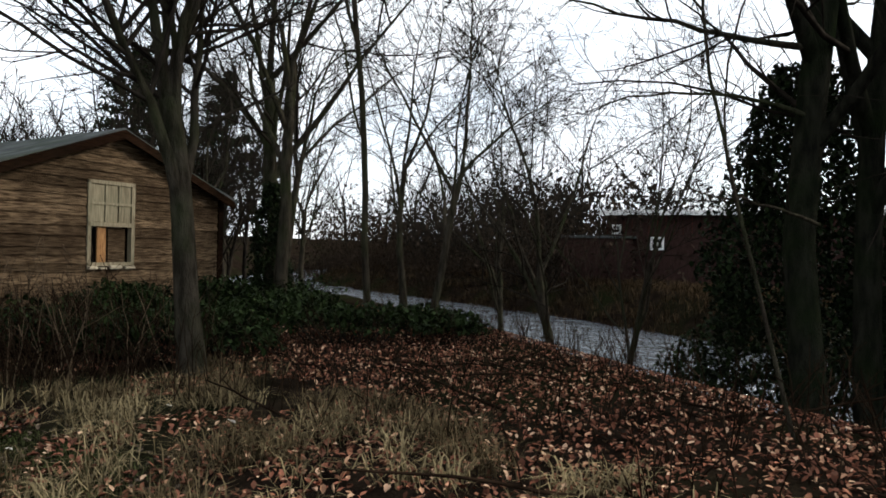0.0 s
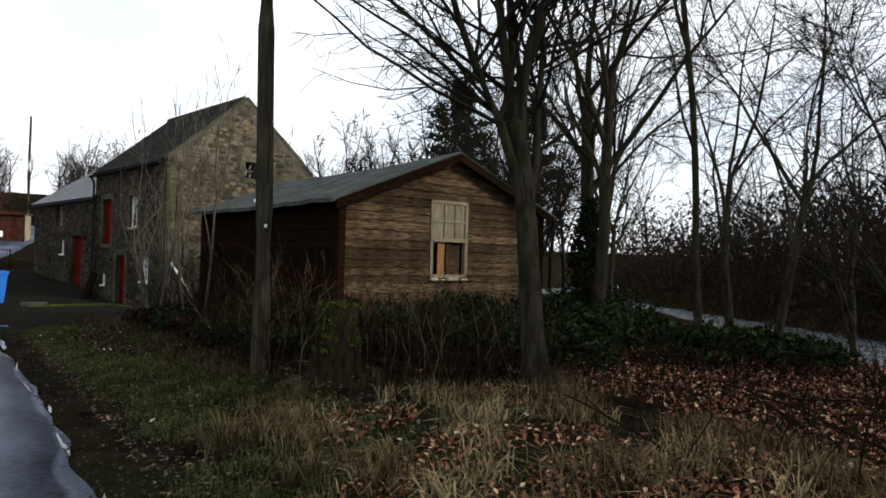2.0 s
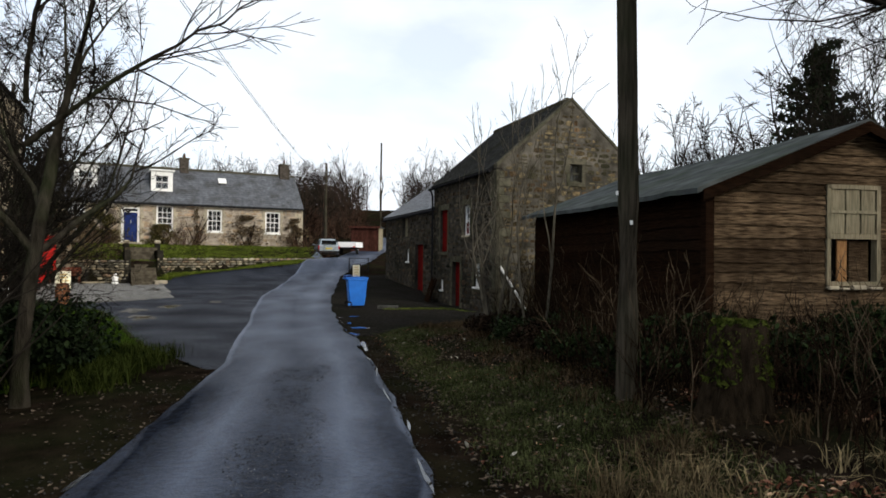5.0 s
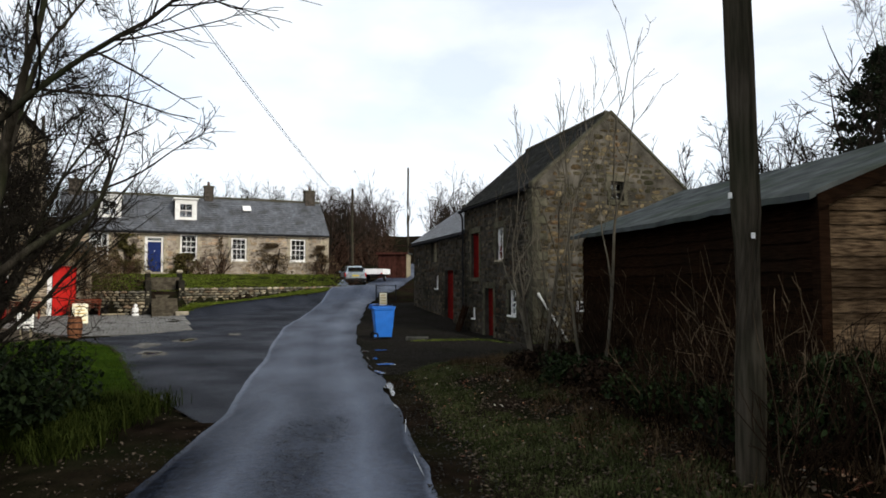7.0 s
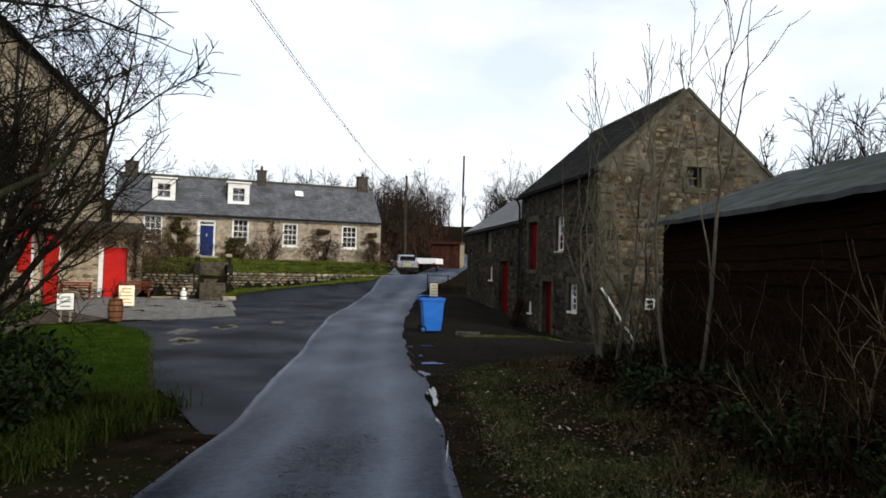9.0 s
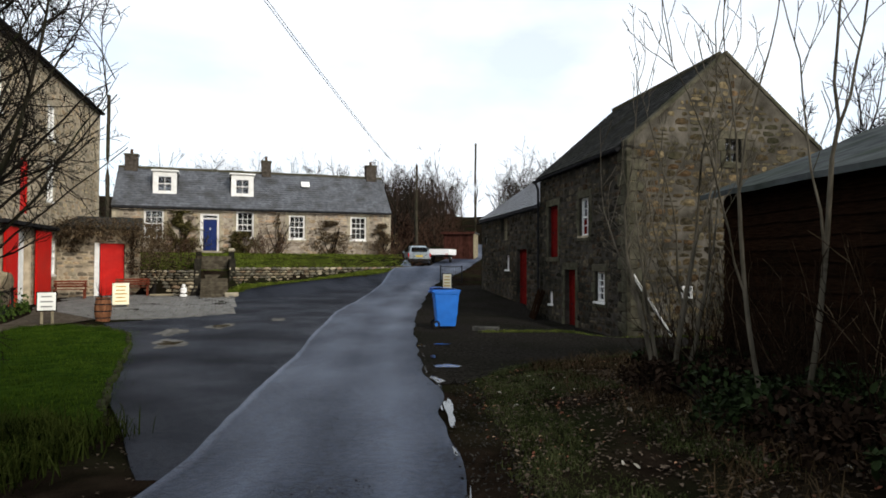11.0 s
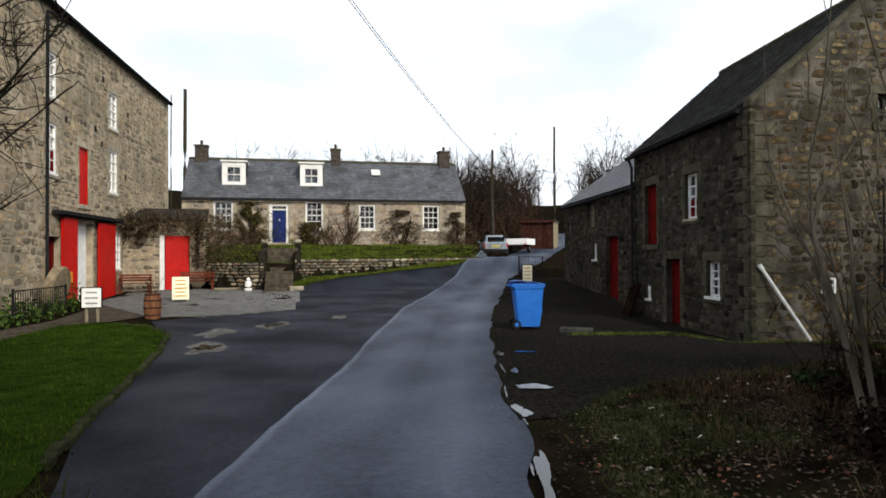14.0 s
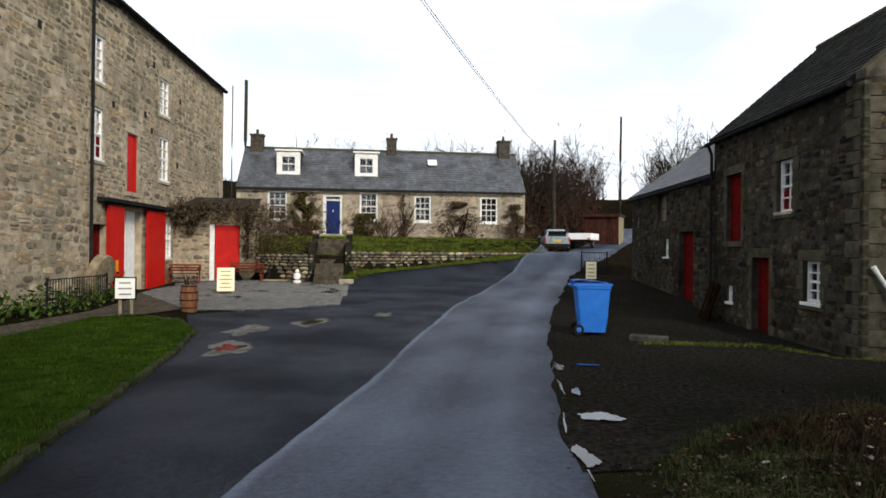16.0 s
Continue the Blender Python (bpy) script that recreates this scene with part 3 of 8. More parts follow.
def build_ground():
    xs = ground_lines(-1500, 1500, -60, 6, 0.4)
    ys = ground_lines(-1500, 1500, -22, 30, 0.4)
    verts, faces = [], []
    for y in ys:
        for x in xs:
            z = land(x, y)
            if (on_lane(x, y, -0.3) and x < 50) or inside(YARD, x, y):
                z -= 0.06
            elif inside(GRAVEL, x, y):
                z = land(x, y, False) - (0.05 if all(inside(GRAVEL, x + a, y + b) for a, b in AROUND) else 0.0)
            elif inside(LAWN, x, y) or any(inside(p, x + a, y + b) for a, b in AROUND for p in (GRAVEL, LAWN)):
                z = land(x, y, False)
            verts.append((x, y, z))
    w = len(xs)
    for j in range(len(ys) - 1):
        for i in range(w - 1):
            a = j * w + i
            faces.append((a, a + 1, a + 1 + w, a + w))
    ob = raw("ground", verts, faces, mat["soil"], smooth=True)
    tagged(ob, "dark woodland soil with moss and rough grass", "ground", kind="structure")


build_ground()


def build_lane():
    verts, faces, n = [], [], 12
    xs = [60, 45, 30, 20, 12, 8] + [6 - 0.2 * i for i in range(331)] + [-62, -66, -70, -75]
    for x in xs:
        lo, hi = at(LANE_LEFT, x), at(LANE_RIGHT, x)
        lo += 0.03 * noise.noise((x * 2.0, 1, 0)) + 0.08 * noise.noise((x * 0.5, 1, 0))
        hi += 0.06 * noise.noise((x * 1.4, 5, 0)) + 0.1 * noise.noise((x * 0.6, 5, 0))
        for k in range(n + 1):
            t = k / n
            y = lo + (hi - lo) * t
            verts.append((x, y, land(x, y, False) + 0.012 + 0.05 * 4 * t * (1 - t) * 0.6))
    for i in range(len(xs) - 1):
        for k in range(n):
            a = i * (n + 1) + k
            faces.append((a, a + 1, a + n + 2, a + n + 1))
    ob = raw("road", verts, [f[::-1] for f in faces], mat["asphalt_lane"], smooth=True)
    uv = ob.data.uv_layers.new(name="across")
    for lp in ob.data.loops:
        uv.data[lp.index].uv = ((lp.vertex_index % (n + 1)) / n, verts[lp.vertex_index][0] / 3)
    tagged(ob, "damp worn grey asphalt lane with ragged edges", "road", kind="structure")


build_lane()
sheet("yard_surface", YARD, -0.012, mat["asphalt_yard"], 0.5, "dark damp asphalt yard beside the lane", "pavement")


def build_river():
    d = Vector((-RIVER_N.y, RIVER_N.x))
    verts, faces, rows = [], [], []
    for i in range(-60, 141):
        for k in range(-6, 7):
            s = i * 0.9 if i < 100 else 90 + (i - 100) * 2
            p = RIVER + d * s + RIVER_N * (k + bend(s))
            verts.append((p.x, p.y, WATER + 0.03 * noise.noise((p.x * 0.9, p.y * 0.9, 2)) + 0.02 * noise.noise((p.x * 2.3, p.y * 2.3, 5))))
    for i in range(200):
        for k in range(12):
            a = i * 13 + k
            faces.append((a, a + 13, a + 14, a + 1))
    ob = raw("river_water", verts, faces, mat["water"], smooth=True)
    tagged(ob, "rippled shallow river reflecting the pale sky", "water", kind="structure")


def water_material():
    m = bpy.data.materials.new("river_water")
    m.use_nodes = True
    n, l = m.node_tree.nodes, m.node_tree.links
    b = n["Principled BSDF"]
    b.inputs["Base Color"].default_value = (0.07, 0.08, 0.09, 1)
    b.inputs["Roughness"].default_value = 0.12
    b.inputs["Specular IOR Level"].default_value = 0.9
    co = n.new("ShaderNodeTexCoord")
    height = None
    for scale, gain in ((1.1, 1.0), (3.5, 0.5), (9.0, 0.2)):
        t = n.new("ShaderNodeTexNoise")
        t.inputs["Scale"].default_value, t.inputs["Detail"].default_value = scale, 3.0
        l.new(co.outputs["Object"], t.inputs["Vector"])
        g = n.new("ShaderNodeMath")
        g.operation = "MULTIPLY_ADD"
        g.inputs[1].default_value = gain
        l.new(t.outputs[0], g.inputs[0])
        if height is not None:
            l.new(height, g.inputs[2])
        height = g.outputs[0]
    u = n.new("ShaderNodeBump")
    u.inputs["Strength"].default_value, u.inputs["Distance"].default_value = 1.0, 0.5
    l.new(height, u.inputs["Height"])
    l.new(u.outputs[0], b.inputs["Normal"])
    return m


mat["water"] = water_material()
build_river()

# ---- buildings ----
def local(origin, u, v, z=0.0):
    """A frame with x along u, y along v and z up."""
    return Matrix(((u.x, v.x, 0, origin.x), (u.y, v.y, 0, origin.y), (0, 0, 1, z), (0, 0, 0, 1)))


def sash_window(parent, x0, x1, z0, z1, deep=0.14, bars=(2, 4), name="window", lower=None, frame_mat=None, wide=0.06, sill=True):
    """A sash window set back in its opening: frame, glazing bars, sill and a pane, with a dark sheet behind as the
    room's shade.
    """
    frame_mat = frame_mat or mat["white_paint"]
    bm = bmesh.new()
    t = wide
    for a in ((x0, x0 + t, z0, z1), (x1 - t, x1, z0, z1), (x0 + t, x1 - t, z0, z0 + t), (x0 + t, x1 - t, z1 - t, z1)):
        box(a[0], a[1], deep - 0.05, deep + 0.03, a[2], a[3], bm=bm)
    win = part(name, bm, frame_mat, parent, "white painted sash window frame")
    nx, nz = bars
    bw = 0.03
    ix0, ix1, iz0, iz1 = x0 + t, x1 - t, z0 + t, z1 - t
    for k in range(1, nx):
        x = ix0 + (ix1 - ix0) * k / nx
        part("glazing_bar", box(x - bw / 2, x + bw / 2, deep - 0.03, deep + 0.01, iz0, iz1), frame_mat, win)
    for k in range(1, nz):
        z = iz0 + (iz1 - iz0) * k / nz
        hw = bw * (1.0 if nz % 2 or k != nz // 2 else 1.8)
        part("glazing_bar", box(ix0, ix1, deep - 0.034, deep + 0.012, z - hw / 2, z + hw / 2), frame_mat, win)
    pane = part("pane", box(ix0, ix1, deep + 0.014, deep + 0.02, iz0, iz1), mat["glass"], win)
    pane.visible_shadow = False
    if lower:
        part("board", box(ix0, ix1, deep - 0.005, deep + 0.013, iz0, iz0 + (iz1 - iz0) * lower), mat["red_paint_old"], win, "red painted lower board")
    if sill:
        part("window_sill", box(x0 - 0.06, x1 + 0.06, -0.06, deep - 0.05, z0 - 0.07, z0, 0.008), frame_mat if sill == "white" else mat["dressed"], win, "projecting sill")
    # flat dark sheet instead of a room, shade by colour
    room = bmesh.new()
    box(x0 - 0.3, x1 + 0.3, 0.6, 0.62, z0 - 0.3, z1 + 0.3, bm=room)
    part("blind_back", room, mat["hollow_shade"], win, "dark sheet giving the shade behind the glass")
    return win


def plank_door(parent, x0, x1, z0, z1, material, deep=0.16, planks=5, name="door", frame_mat=None):
    """A ledged plank door with its frame and planks, set back in an opening."""
    bm = bmesh.new()
    t = 0.06
    for a in ((x0, x0 + t, z0, z1), (x1 - t, x1, z0, z1), (x0 + t, x1 - t, z1 - t, z1)):
        box(a[0], a[1], deep - 0.04, deep + 0.06, a[2], a[3], bm=bm)
    door = part(name, bm, frame_mat or material, parent)
    w = (x1 - x0 - 2 * t) / planks
    for k in range(planks):
        part("plank", box(x0 + t + k * w + 0.004, x0 + t + (k + 1) * w - 0.004, deep, deep + 0.04, z0 + 0.02, z1 - t - 0.004, 0.006), material, door)
    part("latch", box(x1 - t - 0.16, x1 - t - 0.06, deep - 0.03, deep - 0.001, z0 + 0.95 * (z1 - z0) / 2, z0 + 0.95 * (z1 - z0) / 2 + 0.03), mat["black_metal"], door)
    return door


def surround(parent, o, material, jamb=0.16, sill=True, head=0.24, seed=1):
    """Dressed stones round an opening: lintel, sill and long-and-short jambs."""
    rng = random.Random(seed)
    x0, x1, z0, z1 = o
    part("lintel", box(x0 - 0.2, x1 + 0.2, -0.03, 0.05, z1 + 0.002, z1 + head, 0.01), material, parent)
    if sill:
        part("sill_stone", box(x0 - 0.14, x1 + 0.14, -0.05, 0.05, z0 - 0.16, z0 - 0.002, 0.01), material, parent)
    for side in (0, 1):
        z = z0
        k = 0
        while z < z1 - 0.02:
            h = min(rng.uniform(0.24, 0.4), z1 - z)
            w = jamb * (1.6 if k % 2 else 0.95)
            a, b = (x0 - w, x0) if side == 0 else (x1, x1 + w)
            part("jamb_stone", box(a, b, -0.024, 0.04, z + 0.006, z + h - 0.006, 0.008), material, parent)
            z += h
            k += 1


def quoins(parent, x, z0, z1, material, inward, seed=2):
    """Long-and-short corner stones up an edge at x; inward is +1 or -1."""
    rng = random.Random(seed)
    z, k = z0, 0
    while z < z1 - 0.1:
        h = min(rng.uniform(0.25, 0.36), z1 - z)
        w = 0.55 if k % 2 else 0.3
        a, b = sorted((x - 0.03 * inward, x + w * inward))
        part("quoin", box(a, b, -0.03, 0.1, z + 0.007, z + h - 0.007, 0.012), material, parent)
        z += h
        k += 1


def roof_slope(parent, name, length, slope, m, thick=0.12, material=None):
    ob = part(name, box(-0.0, length, 0.0, slope, -thick, 0.0), material or mat["slate_old"], parent)
    ob.matrix_local = m
    return ob


def pitched(parent, x0, x1, width, eave, ridge, over_eave, over_gable, material, seed, slate=True, both=True, row=0.2):
    """A double-pitched roof over walls between x0 and x1 and y = 0 to width, with slates."""
    rise, run = ridge - eave, width / 2
    ang = math.atan2(rise, run)
    slope = math.hypot(rise, run) + over_eave + 0.02
    L = x1 - x0 + 2 * over_gable
    for side in (0, 1):
        if side == 0:
            m = pose(x0 - over_gable, -over_eave * math.cos(ang), eave - over_eave * math.sin(ang) + 0.12, math.degrees(ang), 0, 0)
        else:
            m = pose(x1 + over_gable, width + over_eave * math.cos(ang), eave - over_eave * math.sin(ang) + 0.12, 0, 0, 180) @ pose(0, 0, 0, math.degrees(ang), 0, 0)
        roof_slope(parent, "roof", L, slope, m, material=material)
        if slate:
            slates("slating", L, slope, material, parent, m, row=row, seed=seed + side)
    bm = bmesh.new()
    tube([(x0 - over_gable, run, ridge + 0.13), (x1 + over_gable, run, ridge + 0.13)], [0.1, 0.1], 8, bm)
    part("ridge", bm, mat["dressed_grey"] if slate else material, parent, "stone ridge coping")


def build_barn():
    """The two-storey rubble barn with its lower wing."""
    m = local(BARN, BARN_U, BARN_V)
    barn = thing("stone_barn", m, "two-storey grey rubble barn with red doors and slate roof", "barn")
    L, eave, W, ridge = 7.3, 4.85, 6.1, 7.5
    tall = (5.35, 6.33, 1.8, 3.66)
    door = (3.72, 4.68, -0.9, 1.36)
    up = (2.62, 3.38, 2.46, 3.68)
    low = (1.42, 2.14, 0.42, 1.32)
    tiny = (5.9, 6.25, 0.1, 0.55)
    ops = [tall, door, up, low, tiny]
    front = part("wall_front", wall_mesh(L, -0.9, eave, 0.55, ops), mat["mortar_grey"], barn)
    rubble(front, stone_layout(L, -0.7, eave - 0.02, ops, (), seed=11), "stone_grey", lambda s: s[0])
    for i, o in enumerate(ops[:4]):
        surround(front, o, mat["dressed_grey"], sill=o is not door, seed=20 + i)
    quoins(front, 0.0, -0.6, eave - 0.05, mat["dressed_grey"], 1, 4)
    plank_door(front, *tall, mat["red_paint_old"], 0.14, 5, "loft_door")
    plank_door(front, *door, mat["red_paint_old"], 0.2, 5, "door")
    sash_window(front, *up, 0.14, (2, 4), lower=0.42)
    sash_window(front, *low, 0.14, (2, 4), sill="white")
    sash_window(front, *tiny, 0.1, (1, 2), sill="white")
    # gable, seen along the lane; its own frame runs from the front corner backwards
    k = (ridge - eave) / (W / 2)
    cuts = [(-k, 1, eave + 0.02), (k, 1, eave + 0.02 + k * W)]
    gw = (3.0, 3.5, 4.45, 5.12)
    slot = (3.15, 3.5, 6.05, 6.2)
    arch = (5.0, 5.25, 0.75, 1.0)
    gops = [gw, arch]
    # sun on the gable is coloured in: lighter stone than the front
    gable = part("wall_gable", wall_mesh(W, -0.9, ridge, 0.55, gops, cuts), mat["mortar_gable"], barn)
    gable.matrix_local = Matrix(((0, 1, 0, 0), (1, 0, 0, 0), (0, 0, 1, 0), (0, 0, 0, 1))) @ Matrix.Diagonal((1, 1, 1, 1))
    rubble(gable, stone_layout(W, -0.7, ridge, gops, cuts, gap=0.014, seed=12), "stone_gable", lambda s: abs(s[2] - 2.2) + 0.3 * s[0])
    surround(gable, gw, mat["dressed_grey"], seed=33)
    sash_window(gable, *gw, 0.16, (2, 2), sill="white", frame_mat=mat["dressed_grey"])
    # dark sheet paints the shade inside the slit
    part("slit_back", box(arch[0] - 0.1, arch[1] + 0.1, 0.5, 0.52, arch[2] - 0.1, arch[3] + 0.1), mat["hollow_shade"], gable)
    quoins(gable, 0.0, -0.6, eave - 0.05, mat["dressed_grey"], 1, 5)
    # skews along the gable
    for s in (0, 1):
        n = 8
        for i in range(n):
            y0, y1 = (i / n) * W / 2, ((i + 1) / n) * W / 2
            z0, z1 = eave + k * y0, eave + k * y1
            if s:
                y0, y1 = W - y0, W - y1
            bm = bmesh.new()
            vs = [bm.verts.new(p) for p in ((y0, -0.03, z0 + 0.02), (y1, -0.03, z1 + 0.02), (y1, -0.03, z1 + 0.15), (y0, -0.03, z0 + 0.15), (y0, 0.3, z0 + 0.02), (y1, 0.3, z1 + 0.02), (y1, 0.3, z1 + 0.15), (y0, 0.3, z0 + 0.15))]
            for f in ((0, 1, 2, 3), (7, 6, 5, 4), (3, 2, 6, 7), (0, 4, 5, 1), (1, 5, 6, 2), (0, 3, 7, 4)):
                bm.faces.new([vs[j] for j in f])
            bmesh.ops.recalc_face_normals(bm, faces=bm.faces[:])
            part("coping_stone", bm, mat["dressed_grey"], gable)
    part("wall_back", box(0.56, L, W - 0.55, W, -0.9, eave), mat["mortar_grey"], barn)
    part("wall_cross", wall_mesh(W, -0.9, ridge, 0.4, (), cuts), mat["mortar_grey"], barn).matrix_local = Matrix(((0, 1, 0, L - 0.4), (1, 0, 0, 0), (0, 0, 1, 0), (0, 0, 0, 1)))
    pitched(barn, 0.31, L, W, eave, ridge, 0.22, 0.0, mat["slate_old"], 70)
    # lower wing
    L2, e2, r2 = 9.4, 3.82, 5.95
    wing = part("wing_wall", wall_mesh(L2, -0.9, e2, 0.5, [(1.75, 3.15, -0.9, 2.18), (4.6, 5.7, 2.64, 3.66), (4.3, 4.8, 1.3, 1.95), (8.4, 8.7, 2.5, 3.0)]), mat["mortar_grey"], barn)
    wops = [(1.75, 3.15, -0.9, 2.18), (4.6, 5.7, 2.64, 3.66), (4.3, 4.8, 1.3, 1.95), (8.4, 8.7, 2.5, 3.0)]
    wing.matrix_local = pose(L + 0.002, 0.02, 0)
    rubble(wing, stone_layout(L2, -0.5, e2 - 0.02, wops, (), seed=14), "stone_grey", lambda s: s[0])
    plank_door(wing, *wops[0], mat["red_paint_old"], 0.2, 6, "door")
    plank_door(wing, *wops[1], mat["grey_timber"], 0.2, 5, "loft_hatch")
    sash_window(wing, *wops[2], 0.12, (2, 2), sill="white")
    sash_window(wing, *wops[3], 0.12, (1, 2), sill=False)
    part("wing_back", box(L, L + L2, W - 0.5, W, -0.9, e2), mat["mortar_grey"], barn)
    k2 = (r2 - e2) / (W / 2)
    part("wing_gable", wall_mesh(W - 0.06, -0.5, r2, 0.4, (), [(-k2, 1, e2 - 0.05), (k2, 1, e2 - 0.05 + k2 * (W - 0.06))]), mat["mortar_grey"], barn).matrix_local = Matrix(((0, 1, 0, L + L2 - 0.405), (1, 0, 0, 0.03), (0, 0, 1, 0), (0, 0, 0, 1)))
    pitched(barn, L + 0.02, L + L2, W, e2, r2, 0.2, 0.02, mat["slate"], 80)
    # gutters and pipes
    part("gutter", tube([(0.1, -0.24, eave - 0.12), (L + 0.05, -0.24, eave - 0.16)], [0.06, 0.06], 8), mat["black_metal"], barn, "black iron gutter")
    part("downpipe", tube([(L - 0.05, -0.2, eave - 0.2), (L - 0.05, -0.1, eave - 0.45), (L - 0.05, -0.1, -0.6)], [0.045] * 3, 8), mat["black_metal"], barn, "black iron downpipe")
    part("gutter", tube([(L + 0.1, -0.22, e2 - 0.14), (L + L2, -0.22, e2 - 0.18)], [0.05, 0.05], 8), mat["black_metal"], barn, "black iron gutter")


build_barn()


def build_cottage():
    m = local(COT, COT_U, -COT_W)
    cot = thing("cottage", m, "long low sandstone cottage with slate roof and dormers", "cottage")
    L, W, z0, eave, ridge = 16.8, 5.4, 1.0, 4.95, 7.45
    wins = [(14.0, 15.1, 3.08, 4.76), (8.8, 9.85, 3.12, 4.78), (5.65, 6.65, 3.1, 4.63), (1.63, 2.7, 3.08, 4.63)]
    door = (10.85, 11.95, 2.3, 4.6)
    ops = wins + [door]
    front = part("wall_front", wall_mesh(L, z0, eave, 0.5, ops), mat["mortar_pale"], cot)
    rubble(front, stone_layout(L, z0 + 0.6, eave - 0.02, ops, (), (0.15, 0.3), (0.22, 0.6), seed=21), "stone_pale", lambda s: abs(s[0] - 8.4))
    for i, o in enumerate(wins):
        surround(front, o, mat["dressed"], seed=50 + i)
        sash_window(front, *o, 0.1, (3, 4), sill="white", wide=0.1)
    surround(front, door, mat["dressed"], sill=False, seed=60)
    quoins(front, 0.0, 1.6, eave - 0.05, mat["dressed"], 1, 8)
    quoins(front, L, 1.6, eave - 0.05, mat["dressed"], -1, 9)
    # front door with frame, fanlight and knocker
    bm = bmesh.new()
    for a in ((10.85, 10.98, 2.3, 4.6), (11.78, 11.95, 2.3, 4.6), (10.98, 11.78, 4.48, 4.6), (10.98, 11.78, 4.24, 4.32)):
        box(a[0], a[1], 0.06, 0.18, a[2], a[3], bm=bm)
    d = part("door", bm, mat["white_paint"], front, "white painted door frame")
    leaf = part("leaf", box(10.98, 11.78, 0.12, 0.165, 2.32, 4.24), mat["blue_paint"], d, "navy blue panelled door")
    for pz in ((2.45, 3.05), (3.15, 4.12)):
        for px in ((11.06, 11.35), (11.41, 11.7)):
            part("panel", box(*px, 0.108, 0.13, *pz, 0.006), mat["blue_paint"], leaf)
    part("knocker", box(11.36, 11.4, 0.07, 0.11, 3.58, 3.72, 0.008), mat["white_paint"], leaf, "pale door knocker")
    part("fanlight", box(10.98, 11.78, 0.13, 0.14, 4.32, 4.48), mat["glass"], d)
    # dark sheet paints the shade behind the fanlight
    part("blind_back", box(10.7, 12.1, 0.6, 0.62, 4.0, 4.8), mat["hollow_shade"], d)
    part("doorstep", box(10.7, 12.1, -0.5, 0.0, 1.9, 2.29, 0.02), mat["dressed"], front, "stone doorstep")
    k = (ridge - eave) / (W / 2)
    for x in (0.0, L - 0.5):
        g = part("wall_gable", wall_mesh(W - 0.51, z0, ridge, 0.5, (), [(-k, 1, eave + k * 0.5), (k, 1, eave + k * (W - 0.5))]), mat["stone_pale"], cot)
        g.matrix_local = Matrix(((0, 1, 0, x), (1, 0, 0, 0.505), (0, 0, 1, 0), (0, 0, 0, 1)))
    part("wall_back", box(0.5, L - 0.5, W - 0.4, W, z0, eave), mat["mortar_pale"], cot)
    pitched(cot, 0, L, W, eave, ridge, 0.2, 0.05, mat["slate"], 90, row=0.22)
    part("gutter", tube([(0, -0.24, eave - 0.1), (L, -0.24, eave - 0.14)], [0.06, 0.06], 8), mat["black_metal"], cot, "black gutter")
    # chimneys
    for x, w, top in ((0.75, 0.75, 8.35), (7.9, 0.6, 8.3), (16.1, 0.75, 8.3)):
        ch = part("chimney", box(x - w / 2, x + w / 2, W / 2 - 0.32, W / 2 + 0.32, ridge - 0.6, top, 0.02), mat["chimney_stone"], cot, "sooty stone chimney stack")
        part("cap", box(x - w / 2 - 0.06, x + w / 2 + 0.06, W / 2 - 0.38, W / 2 + 0.38, top, top + 0.1, 0.02), mat["dressed_grey"], ch)
        part("chimney_pot", tube([(x, W / 2, top + 0.1), (x, W / 2, top + 0.42)], [0.1, 0.08], 10), mat["pot_clay"], ch, "clay chimney pot")
    # dormers
    for x0, x1 in ((13.35, 14.7), (8.8, 10.16)):
        zb, zt, yf = 5.75, 7.15, 0.75
        bm = wall_mesh(x1 - x0, zb, zt, 0.12, [(0.24, x1 - x0 - 0.24, zb + 0.16, zt - 0.24)])
        dm = part("dormer", bm, mat["white_paint"], cot, "white painted dormer window")
        dm.matrix_local = pose(x0, yf, 0)
        sash_window(dm, 0.24, x1 - x0 - 0.24, zb + 0.16, zt - 0.24, 0.07, (2, 2), sill=False, wide=0.07)
        for xs in (0.0, x1 - x0 - 0.1):
            part("cheek", box(xs, xs + 0.1, 0.122, 1.9, zb, zt), mat["slate"], dm, "slate-hung cheek")
        part("dormer_roof", box(-0.1, x1 - x0 + 0.1, -0.12, 2.0, zt, zt + 0.1, 0.01), mat["white_paint"], dm)
    part("rooflight", box(5.15, 5.7, 1.55, 2.1, 6.72, 6.79, 0.01), mat["white_paint"], cot, "small rooflight").matrix_local = pose(0, 0.0, -0.06) @ pose(5.4, 1.8, 6.72, math.degrees(math.atan2(ridge - eave, W / 2)), 0, 0) @ pose(-5.4, -1.8, -6.55)


mat["chimney_stone"] = surface("sooty_stone", (0.035, 0.03, 0.025), (0.085, 0.072, 0.06), 7.0, 0.95, 0.6)
mat["pot_clay"] = surface("sooty_clay", (0.05, 0.035, 0.028), (0.11, 0.075, 0.055), 8.0, 0.9, 0.3)
build_cottage()


